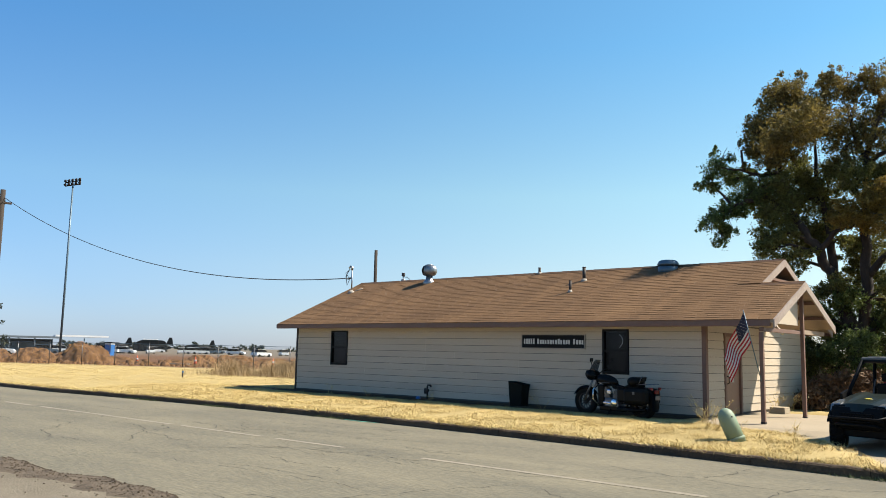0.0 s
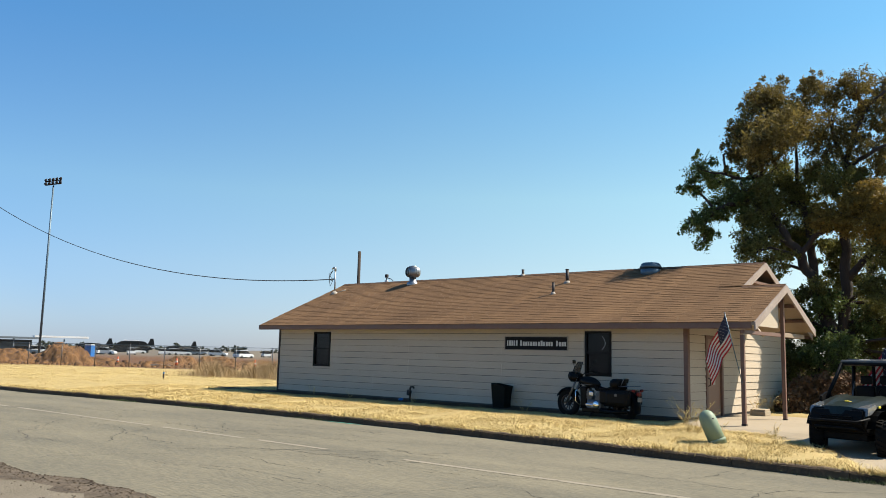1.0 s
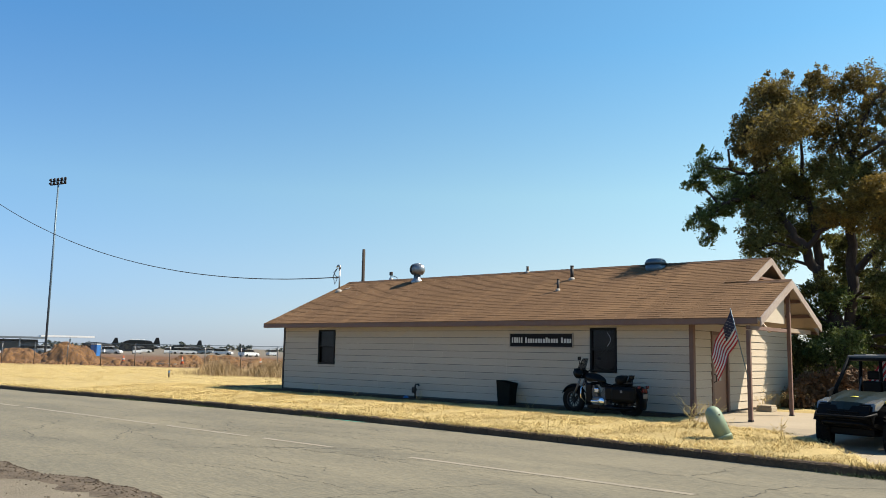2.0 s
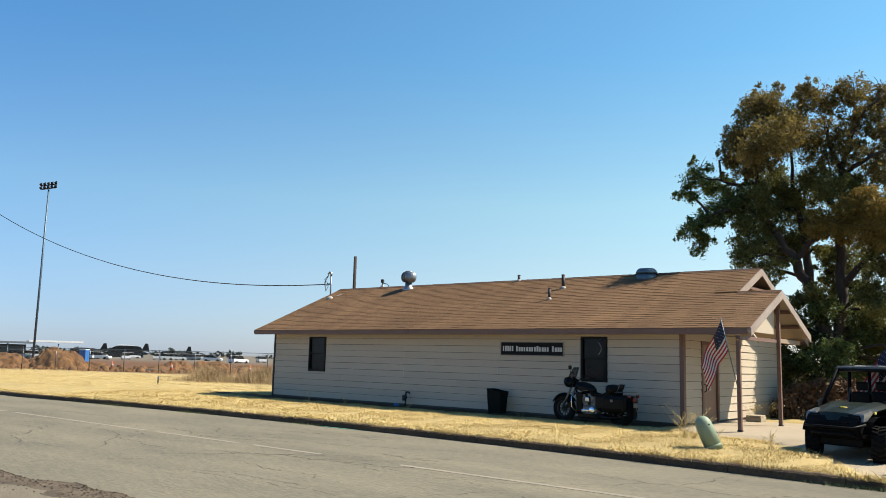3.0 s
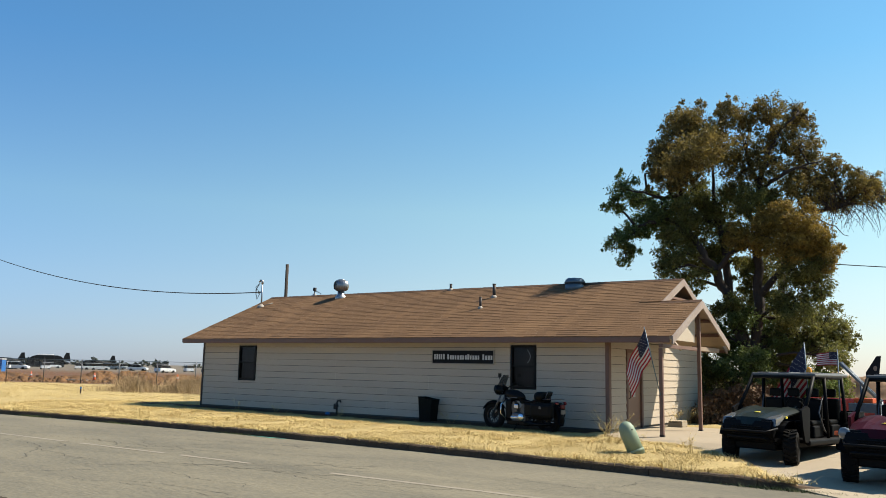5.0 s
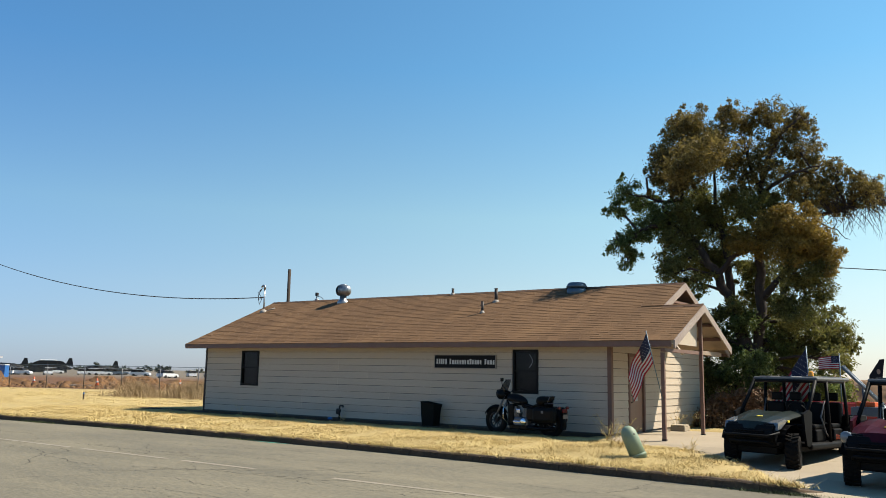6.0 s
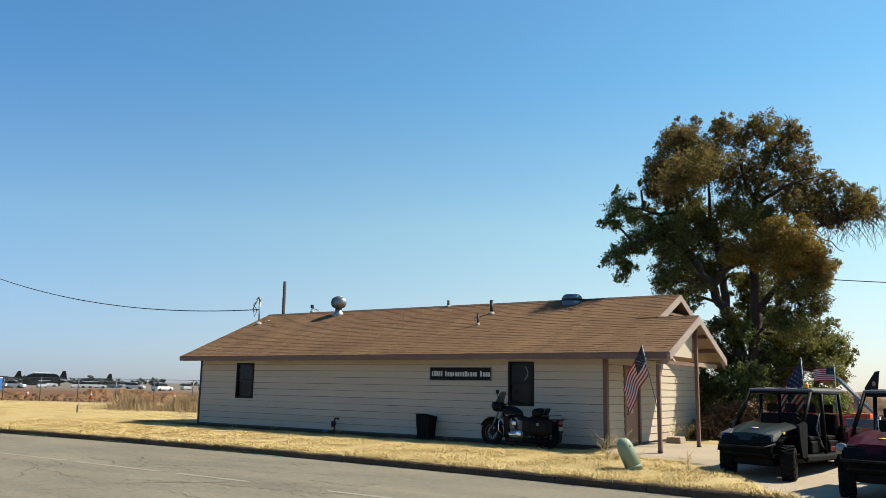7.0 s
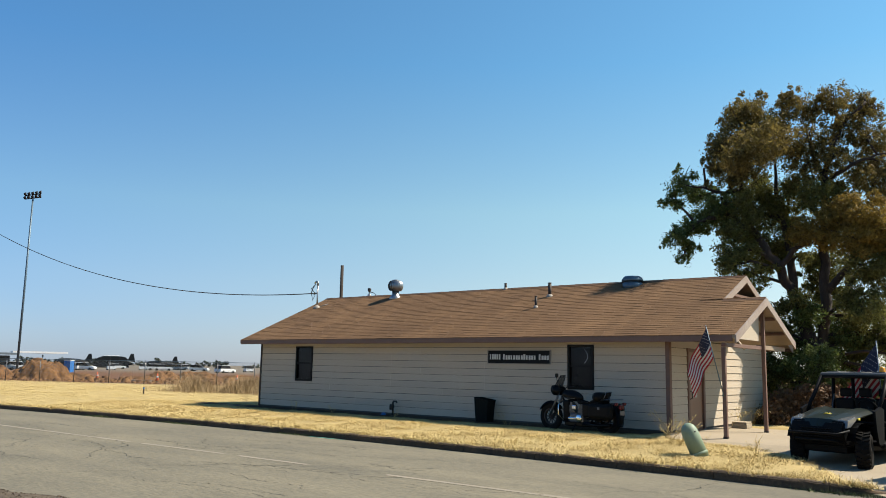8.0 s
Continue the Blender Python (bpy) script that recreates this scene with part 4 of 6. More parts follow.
def big_tree():
    at = Vector((-7.3, 29.5, -0.1))
    S = 0.9
    tree = thing("tree", at, 0, "large half-dry tree with olive and rust-brown leaves and bare twigs", "tree")
    rs, rnd = np.random.default_rng(7), random.Random(7)
    right = Vector((0.968, 0.25, 0)).normalized()
    deep = Vector((-0.25, 0.968, 0)).normalized()

    def P(u, h, d=0.0):
        return (right * (u * 0.97 + 0.3) + deep * d + Vector((0, 0, h * 0.98 - 0.03))) * S

    # leaf masses, limb by limb: sideways, height, radius
    left_arm = [(-5.2, 9.7, 0.66), (-5.6, 9.0, 0.48), (-4.6, 9.2, 0.52), (-4.2, 8.2, 0.76), (-5.0, 7.7, 0.6), (-5.5, 7.3, 0.52), (-5.2, 6.7, 0.42), (-3.7, 8.6, 0.68)]
    left_top = [(-3.2, 12.7, 0.55), (-2.4, 12.5, 0.62), (-3.5, 11.4, 0.63), (-3.7, 10.8, 0.58), (-3.8, 10.2, 0.5), (-2.8, 11.6, 0.9), (-1.7, 11.6, 0.75), (-2.4, 10.5, 0.92), (-1.5, 10.8, 0.73), (-3.4, 9.9, 0.68)]
    heart = [(-2.7, 9.2, 0.92), (-3.0, 7.8, 0.9), (-2.0, 8.2, 0.95), (-3.3, 6.6, 0.72), (-2.3, 6.6, 0.86), (-3.5, 5.9, 0.5), (-2.4, 5.6, 0.55), (-1.1, 9.0, 0.84), (-0.2, 8.8, 0.84), (-1.2, 7.3, 0.67)]
    crest = [(-0.6, 12.1, 0.7), (-0.4, 11.2, 0.72), (0.2, 12.1, 0.58), (0.7, 12.4, 0.6), (1.6, 12.6, 0.6), (2.1, 12.1, 0.45), (1.1, 11.5, 0.7), (0.5, 11.1, 0.55), (1.8, 11.0, 0.7), (-0.6, 10.0, 0.85), (0.6, 10.2, 0.62), (1.4, 10.0, 0.8), (0.6, 8.9, 0.55)]
    dry_arm = [(2.3, 10.1, 0.75), (3.1, 10.0, 0.5), (2.7, 9.1, 0.72), (1.9, 9.0, 0.8), (3.7, 9.5, 0.55), (4.3, 9.5, 0.42), (4.0, 8.9, 0.55), (4.6, 8.9, 0.4), (3.2, 8.6, 0.55)]
    golden = [(0.6, 7.9, 0.66), (1.4, 7.6, 0.8), (-0.1, 7.3, 0.75), (1.0, 6.9, 0.92), (2.0, 7.0, 0.8), (2.4, 6.4, 0.6), (-0.7, 7.2, 0.58)]
    skirt = [(0.3, 6.1, 0.88), (1.5, 5.8, 0.88), (2.1, 5.4, 0.62), (0.2, 4.7, 0.74), (1.3, 4.5, 0.88), (1.4, 3.4, 0.92), (2.3, 4.1, 0.7), (2.8, 3.7, 0.62), (3.2, 3.3, 0.4), (2.2, 3.0, 0.74), (0.8, 2.5, 0.92), (2.6, 2.6, 0.55), (-0.4, 5.4, 0.5), (-1.0, 4.7, 0.45), (-0.5, 6.4, 0.5)]
    shoots = [(-0.6, 4.1, 0.7), (0.2, 3.4, 0.92), (-0.4, 2.2, 0.88), (-1.2, 3.0, 0.6), (0.0, 1.6, 0.8), (1.6, 1.6, 0.8), (2.4, 1.5, 0.6)]
    shade_side = [(-1.9, 3.2, 0.7), (-2.1, 2.0, 0.8), (-1.7, 4.3, 0.5), (-2.4, 1.1, 0.8), (-1.3, 1.2, 0.8)]
    # limbs
    bm = bmesh.new()
    fork = P(-0.5, 3.0)
    tube(bm, [P(0.1, -0.3), P(0.0, 0.5), P(-0.15, 1.6), P(-0.3, 2.3), fork], [0.6, 0.45, 0.39, 0.35, 0.31], 12)
    part("trunk", bm, M["bark"], tree, "rough grey-brown trunk", smooth=True)
    stems = [([fork, P(-0.8, 4.1), P(-1.1, 4.9, -0.1), P(-1.5, 5.9, -0.2), P(-2.0, 6.7, -0.2), P(-2.6, 7.7), P(-2.9, 9.4, 0.2), P(-2.7, 11.8, 0.2)], 0.24),
             ([P(-0.35, 2.5), P(0.0, 4.1), P(0.1, 6.1), P(0.1, 7.7), P(0.2, 9.3), P(0.5, 10.6), P(1.0, 11.7), P(1.8, 12.4)], 0.21)]
    arms = [([P(0.1, 7.7), P(1.2, 8.2, 0.2), P(2.2, 8.4, 0.3), P(3.4, 8.6, 0.2), P(4.7, 8.8)], 0.14), ([P(1.8, 8.3, 0.3), P(2.7, 7.8, 0.1), P(3.4, 7.3)], 0.035),
             ([P(-2.6, 7.7), P(-3.6, 8.2, -0.3), P(-4.7, 7.9, -0.5), P(-5.2, 7.2, -0.5)], 0.12), ([P(-2.9, 9.2, 0.2), P(-3.9, 9.2, -0.2), P(-5.0, 9.5, -0.4)], 0.09),
             ([P(-1.6, 6.0, -0.2), P(-1.0, 6.7, -0.5), P(-0.2, 6.9, -0.9)], 0.12), ([P(-1.1, 4.9), P(-1.3, 7.5, 0.5), P(-1.6, 9.0, 0.5), P(-1.6, 10.8, 0.4)], 0.16),
             ([P(0.2, 9.3), P(-0.2, 10.6, 0.3), P(-0.5, 12.0, 0.3)], 0.1), ([P(0.2, 9.3), P(1.2, 9.9, -0.3), P(2.4, 10.2, -0.4)], 0.1), ([P(0.05, 5.0), P(0.9, 5.9, -0.5), P(1.8, 6.6, -0.8)], 0.15)]
    nodes = []
    for pts, r in stems + arms:
        bm = bmesh.new()
        fine = []
        for a, b in zip(pts, pts[1:]):
            for s in range(4):
                j = Vector([rnd.uniform(-0.07, 0.07) for _ in range(3)]) if s else Vector()
                fine.append(a.lerp(b, s / 4) + j)
        fine.append(pts[-1])
        rad = [r * (1 - 0.78 * i / (len(fine) - 1)) for i in range(len(fine))]
        tube(bm, fine, rad, 8)
        part("limb", bm, M["bark"], tree, smooth=True)
        nodes += [(p, q) for p, q in zip(fine, rad)]
    # branches to each mass, twigs inside it, leaves round the twigs
    bm = bmesh.new()
    for masses, m, dense, deepest, name in ((left_arm, "leafg", 3000, 0.7, "green foliage"), (left_top, "leafr", 2900, 1.0, "rust-brown dry foliage"), (heart, "leaf", 3600, 1.2, "olive green foliage"), (crest, "leafr", 2200, 1.0, "rust-brown dry foliage"),
                                            (dry_arm, "leafr", 2300, 0.6, "thin dry brown foliage"), (golden, "leafy", 4300, 0.5, "golden-brown dry foliage"), (skirt, "leaf", 3600, 1.3, "olive green foliage"), (shoots, "leafg", 3600, 0.9, "green shoots round the trunk"), (shade_side, "leaf", 4200, 1.0, "olive green foliage")):
        cs, rr = [], []
        for u, h, r in masses:
            d = rnd.uniform(-1, 1) * deepest - (1.2 if masses is golden else 0)
            c, r = P(u, h, d), r * S
            cs.append(c)
            rr.append(r)
            for _ in range(8):
                v = Vector([rnd.gauss(0, 1) for _ in range(3)]).normalized()
                cs.append(c + v * r * rnd.uniform(0.6, 1.25))
                rr.append(r * rnd.uniform(0.25, 0.55))
            p0, q = min(nodes, key=lambda n: (n[0] - c).length + (0.8 if n[0].z > c.z else 0))
            mid = p0.lerp(c, 0.5) + Vector((rnd.uniform(-0.2, 0.2), rnd.uniform(-0.2, 0.2), rnd.uniform(0, 0.3)))
            tube(bm, [p0, mid, c], [min(q, 0.07), 0.045, 0.025], 5)
            for k in range(14):
                e = c + Vector([rnd.gauss(0, 1) for _ in range(3)]).normalized() * r * rnd.uniform(0.6, 1.25)
                b = mid.lerp(c, rnd.uniform(0.3, 1))
                tube(bm, [b, b.lerp(e, 0.5) + Vector((0, 0, 0.08)), e], [0.02, 0.012, 0.005], 4, cap=False)
        total = int(dense * sum((r * S) ** 2 for u, h, r in masses) * 3.6)
        vs, fs = leaf_cloud(rs, cs, rr, total, 0.042)
        tagged(quads("foliage", vs, fs, M[m], tree), name, kind="stuff")
    # a clump reaching forward over the roof
    vs, fs = leaf_cloud(rs, [P(-2.9, 9.6, -3.7), P(-2.2, 9.9, -3.6), P(-1.5, 10.4, -3.4)], [0.6, 0.75, 0.65], 5000, 0.05)
    tagged(quads("foliage", vs, fs, M["leafr"], tree), kind="stuff")
    # bare hanging twigs on the dry side
    for k in range(230):
        b = P(rnd.uniform(2.2, 4.9), 0, rnd.uniform(-0.5, 0.5))
        b.z = (8.4 + 0.15 * rnd.uniform(-1, 3)) * S
        e = b + right * rnd.uniform(-0.6, 0.7) + deep * rnd.uniform(-0.4, 0.4) + Vector((0, 0, rnd.uniform(-1.2, -0.1) if k % 3 else rnd.uniform(0.2, 0.9)))
        m1, m2 = b.lerp(e, 0.35) + right * rnd.uniform(0, 0.2), b.lerp(e, 0.7) + right * rnd.uniform(-0.05, 0.15)
        tube(bm, [b, m1, m2, e], [0.011, 0.009, 0.006, 0.003], 4, cap=False)
    for k in range(70):
        u = rnd.uniform(-3.6, 2.4)
        b = P(u, 12.3 - 0.3 * abs(u + 0.6) * rnd.random(), rnd.uniform(-0.6, 0.6))
        e = b + Vector((rnd.uniform(-0.3, 0.3), 0, rnd.uniform(0.1, 0.5)))
        tube(bm, [b, b.lerp(e, 0.5) + right * rnd.uniform(-0.06, 0.06), e], [0.01, 0.007, 0.004], 4, cap=False)
    tagged(part("branchwork", bm, M["bark"], tree, "thin branches and bare twigs"), kind="stuff")


big_tree()


def brush_clump(name, at, size, n, m, label, category, leaf=0.06):
    rs = np.random.default_rng(int(abs(at[0]) * 10))
    c = [(rs.uniform(-size[0], size[0]) / 2, rs.uniform(-size[1], size[1]) / 2, size[2] * rs.uniform(0.2, 0.62)) for _ in range(26)]
    b = thing(name, at, 0, label, category)
    vs, fs = leaf_cloud(rs, c, [size[2] * 0.36] * 26, n, leaf)
    vs[:, 2] = np.maximum(vs[:, 2], -0.05)
    tagged(quads("foliage", vs, fs, M[m], b), kind="stuff")
    bm = bmesh.new()
    rnd = random.Random(3)
    for p in c:
        tube(bm, [(p[0] * 0.5, p[1] * 0.5, -0.05), (p[0] * 0.8, p[1] * 0.8, p[2] * 0.6), p], [0.02, 0.014, 0.006], 4, cap=False)
    tagged(part("stems", bm, M["bark"], b), kind="stuff")


brush_clump("dry_bush", (-6.9, 26.6, -0.05), (2.6, 1.6, 1.45), 18000, "brush", "dense rust-brown dry bush beside the building", "bush")
brush_clump("green_bush", (-6.6, 33.0, -0.15), (3.0, 2.0, 2.3), 14000, "leaf", "olive shrubs below the tree", "bush", 0.08)


# ---- grass ----
def blades(name, region, n, h, label, m, spread=0.9, seed=1, wide=0.006):
    """Short dry blades, most of them lying, over a stretch of ground."""
    rs = np.random.default_rng(seed)
    x = rs.uniform(region[0], region[1], n)
    d = region[2] + (region[3] - region[2]) * rs.uniform(0, 1, n)
    y = np.array([kerb_y(a) for a in x]) + d
    left = np.interp(y, [12.6, 13.3, 14.1, 16.4, 17.3, 17.95, 18.6, 19.4, 24.6], [-1.2, -2.3, -3.2, -4.7, -5.6, -7.4, -8.1, -8.26, -8.26])
    # no grass where the dark strip paints soil and shadow along the wall
    keep = (x < left + rs.normal(0, 0.12, n)) & ~((x > XL - 0.02) & (x < XR + 0.05) & (y > YF - 1.05 + 0.12 * np.sin(x * 3) + 0.1 * np.sin(x * 7.7)))
    clump = np.array([noise.noise((a * 1.3, b * 1.3, 2)) for a, b in zip(x, y)])
    keep &= rs.uniform(0, 1, n) < 0.7 + 1.0 * clump
    x, y, clump = x[keep], y[keep], clump[keep]
    n = len(x)
    z = np.array([ground_z(min(a, drive_left(b)), b) for a, b in zip(x, y)])
    hh = h * rs.uniform(0.35, 1.3, n) * (1 + 0.5 * clump)
    a = rs.uniform(0, 2 * np.pi, n)
    lean = hh * spread * rs.uniform(0.3, 1.6, n)
    tip = np.stack([x + np.cos(a) * lean, y + np.sin(a) * lean, z + hh * rs.uniform(0.4, 1.0, n)], 1)
    w = wide * rs.uniform(0.6, 1.5, n)
    s = np.stack([-np.sin(a) * w, np.cos(a) * w, 0 * w], 1)
    base = np.stack([x, y, z - 0.01], 1)
    vs = np.stack([base - s, base + s, tip], 1).reshape(-1, 3)
    tagged(quads(name, vs, np.arange(3 * n).reshape(-1, 3), M[m]), label, "grass", kind="stuff")


blades("verge_grass", (-30, -1.0, 0.12, 6.2), 330000, 0.052, "dry cut straw-coloured grass on the verge", "straw", 1.7, 1, 0.006)
blades("lawn_grass", (-75, -24, 0.15, 20), 260000, 0.045, "dry cut straw-coloured lawn", "straw", 2.2, 2, 0.008)
blades("kerb_grass", (-50, -2.3, 0.07, 0.5), 60000, 0.085, "longer straw hanging over the kerb", "straw", 1.1, 3, 0.006)
blades("side_grass", (-8.2, -5.2, 9.6, 14), 9000, 0.14, "dry grass behind the porch", "straw", 0.9, 4, 0.008)
blades("green_tufts", (-26, -2.4, 0.05, 0.22), 1500, 0.09, "sparse green grass along the kerb", "greengrass", 0.9, 5, 0.006)

blades("loose_straw", (-28, -1.2, 0.1, 4.6), 26000, 0.05, "long loose straw lying on the verge", "straw", 5.0, 13, 0.004)
blades("kerb_tufts", (-50, -2.3, 0.0, 0.2), 11000, 0.16, "ragged straw tufts hanging over the kerb", "straw", 1.2, 9, 0.006)


def tall_grass():
    rs = np.random.default_rng(17)
    n = 46000
    x = rs.uniform(-41.5, -29, n)
    y = 29.4 + rs.normal(0, 1.4, n)
    k = np.array([noise.noise((a * 0.45, b * 0.45, 7)) for a, b in zip(x, y)])
    keep = rs.uniform(0, 1, n) < 0.6 + 1.1 * k
    x, y, k = x[keep], y[keep], k[keep]
    n = len(x)
    h = (0.72 + 0.75 * k) * rs.uniform(0.3, 1.2, n)
    a = rs.uniform(0, 6.28, n)
    lean = rs.uniform(0.1, 1.1, n)
    b = np.stack([x, y, 0 * x - 0.15], 1)
    s = np.stack([np.cos(a + 1.57), np.sin(a + 1.57), 0 * a], 1) * 0.009
    t = b + np.stack([np.cos(a) * h * lean, np.sin(a) * h * lean, h], 1)
    tagged(quads("tall_grass", np.stack([b - s, b + s, t], 1).reshape(-1, 3), np.arange(3 * n).reshape(-1, 3), M["weed"]), "tall tan dry weeds at the lawn's edge", "grass", kind="stuff")


tall_grass()


def gutter_grass():
    rs = np.random.default_rng(12)
    for cx, n in ((-2.9, 500), (-25, 500), (-21, 300), (-16, 200)):
        x = cx + rs.normal(0, 0.5, n)
        y = np.array([kerb_y(a) for a in x]) - np.abs(rs.normal(0, 0.07, n)) - 0.02
        a = rs.uniform(0, 6.28, n)
        h = rs.uniform(0.02, 0.07, n)
        b = np.stack([x, y, 0 * x - 0.25], 1)
        s = np.stack([np.sin(a) * 0.006, np.cos(a) * 0.006, 0 * x], 1)
        t = b + np.stack([np.cos(a) * h, np.sin(a) * h, h], 1)
        tagged(quads("gutter_grass", np.stack([b - s, b + s, t], 1).reshape(-1, 3), np.arange(3 * n).reshape(-1, 3), M["greengrass"]), "green weeds growing in the gutter", "grass", kind="stuff")


gutter_grass()


def weed(at, h, n, seed, lean=0.35):
    rnd = random.Random(seed)
    w = thing("dry_weed", at, 0, "tall dry straw-coloured weed stalks", "weed", "dry weeds")
    for k in range(n):
        a, l = rnd.uniform(0, 6.28), rnd.uniform(0.1, lean)
        hh = h * rnd.uniform(0.6, 1.1)
        tipp = Vector((math.cos(a) * l * hh * 2, math.sin(a) * l * hh * 2, hh))
        b = Vector((rnd.uniform(-0.08, 0.08), rnd.uniform(-0.08, 0.08), -0.02))
        bm = T([b, b.lerp(tipp, 0.5) + Vector((0, 0, 0.1 * hh)), tipp], [0.004, 0.003, 0.002], 4)
        for s in range(5):
            q = b.lerp(tipp, rnd.uniform(0.55, 1))
            tube(bm, [q, q + Vector((rnd.uniform(-0.07, 0.07), rnd.uniform(-0.07, 0.07), rnd.uniform(0.02, 0.09)))], [0.002, 0.004], 3)
        part("stalk", bm, M["straw"], w)


for i, (x, y, h, n) in enumerate(((-7.3, 17.2, 0.55, 16), (-6.9, 16.7, 0.5, 14), (-7.9, 18.4, 0.6, 14), (-6.4, 16.2, 0.35, 12), (-8.15, 23.9, 0.45, 14), (-8.1, 24.9, 0.55, 18), (-8.0, 25.7, 0.5, 16), (-8.05, 26.4, 0.5, 14), (-12.3, 18.3, 0.42, 4), (-16.2, 18.2, 0.3, 5), (-18.6, 18.0, 0.3, 4), (-20.3, 17.9, 0.35, 3), (-24.4, 19.2, 0.5, 8), (-5.1, 15.9, 0.35, 12), (-7.9, 22.3, 0.3, 6), (-10.6, 15.3, 0.2, 5))):
    weed((x, y, ground_z(x, y) if x < drive_left(y) else 0.0), h, max(3, int(n * 0.7)), i, 0.55)


# ---- beside the wall ----
# bare soil, widened and run left as a dark stand-in for the house's shadow
bm = bmesh.new()
row = []
for i in range(80):
    x = XL - 3.4 + (XR - XL + 3.2) * i / 79
    y = YF - 1.0 + max(0.0, (XL - 0.3 - x) * 0.12) + 0.1 * noise.noise((x * 1.3, 0, 0)) + 0.06 * noise.noise((x * 5, 3, 0))
    row.append((bm.verts.new((x, y, ground_z(x, y) + 0.024)), bm.verts.new((x, YF, 0.03))))
for a, b in zip(row, row[1:]):
    bm.faces.new((a[0], b[0], b[1], a[1]))
tagged(part("soil_strip", bm, M["soil"]), "bare soil strip along the wall, its dark width standing in for the house's shadow", "soil", kind="structure")


def bin_thing():
    b = thing("waste_bin", (-13.66, 19.12, -0.02), 4, "dark grey-green open plastic bin against the wall", "bin")
    bm = bmesh.new()
    prof = [(-0.2, -0.19, 0.0), (-0.23, -0.22, 0.35), (-0.265, -0.24, 0.7)]
    rings = []
    for x, y, z in prof:
        rings.append([bm.verts.new((sx * abs(x) + (0.02 if z > 0.5 else 0), sy * abs(y), z - (0.07 if z > 0.5 and sx > 0 else 0))) for sx, sy in ((-1, -1), (1, -1), (1, 1), (-1, 1))])
    for a, c in zip(rings, rings[1:]):
        for k in range(4):
            bm.faces.new((a[k], a[(k + 1) % 4], c[(k + 1) % 4], c[k]))
    bm.faces.new(rings[0][::-1])
    inner = [bm.verts.new(v.co * 0.93 + Vector((0, 0, 0.045))) for v in rings[-1]]
    deep = [bm.verts.new((v.co.x * 0.8, v.co.y * 0.8, 0.05)) for v in rings[-1]]
    for a, c in ((rings[-1], inner), (inner, deep)):
        for k in range(4):
            bm.faces.new((a[k], a[(k + 1) % 4], c[(k + 1) % 4], c[k]))
    bm.faces.new(deep)
    part("body", bm, M["bin"], b)
    b.scale = (0.86, 0.9, 1.02)
    part("rim", T([(-0.245, -0.24, 0.7), (0.285, -0.24, 0.63), (0.285, 0.24, 0.63), (-0.245, 0.24, 0.7), (-0.245, -0.24, 0.7)], 0.012, 5), M["bin"], b)


bin_thing()


def standpipe():
    s = thing("standpipe", (-17.3, 19.3, 0.0), 0, "dark bent standpipe with a valve beside the wall", "pipe")
    part("pipe", T([(0, 0, -0.05), (0, 0, 0.4), (0.02, 0, 0.45), (0.14, 0, 0.45), (0.16, 0, 0.4)], 0.028, 8), M["iron"], s)
    part("valve", B((-0.11, -0.05, 0.18), (-0.02, 0.05, 0.36), 0.02), M["iron"], s)
    part("meter", B((-0.09, -0.06, 0.24), (0.05, 0.03, 0.34), 0.02), M["iron"], s)
    c = thing("blue_cap", (-17.5, 19.1, 0.0), 20, "crumpled blue plastic cap on the ground", "cap")
    bm = bmesh.new()
    lathe(bm, [(0.075, 0), (0.08, 0.04), (0.06, 0.09), (0.02, 0.1)], n=12)
    part("shell", bm, M["blue"], c)


standpipe()


def pedestal():
    p = thing("utility_pedestal", (-6.05, 15.55, -0.06), 0, "pale green plastic telephone pedestal leaning in the grass", "utility pedestal")
    bm = bmesh.new()
    lathe(bm, [(0.16, -0.05), (0.16, 0.42), (0.15, 0.5), (0.125, 0.57), (0.07, 0.62), (0.02, 0.635)], n=20)
    bmesh.ops.transform(bm, matrix=pose(0, 0, 0, 6, -22, 0), verts=bm.verts)
    part("cover", bm, M["pedestal"], p, smooth=True)
    bm = bmesh.new()
    lathe(bm, [(0.17, 0.0), (0.172, 0.05), (0.165, 0.06)], n=20)
    bmesh.ops.transform(bm, matrix=pose(0, 0, 0, 6, -22, 0), verts=bm.verts)
    part("skirt", bm, M["pedestal"], p)
    part("lock", T([(-0.02, -0.15, 0.45), (-0.02, -0.175, 0.45)], 0.014, 8), M["iron"], p)


pedestal()
blk = thing("concrete_block", (-7.75, 23.0, 0.03), 5, "pale concrete block on the porch slab", "block")
part("body", B((-0.2, -0.3, 0), (0.2, 0.3, 0.12), 0.01), M["concrete"], blk)
part("cap", B((-0.19, -0.28, 0.12), (0.19, 0.28, 0.17), 0.01), M["concrete"], blk)
stk = thing("survey_stake", (-36.2, 22.3, -0.05), 0, "small wooden stake in the lawn", "stake")
part("stake", B((-0.03, -0.02, -0.1), (0.03, 0.02, 0.38), 0.004), M["pole"], stk)
part("ribbon", B((-0.035, -0.025, 0.28), (0.035, 0.025, 0.36)), M["blue"], stk)


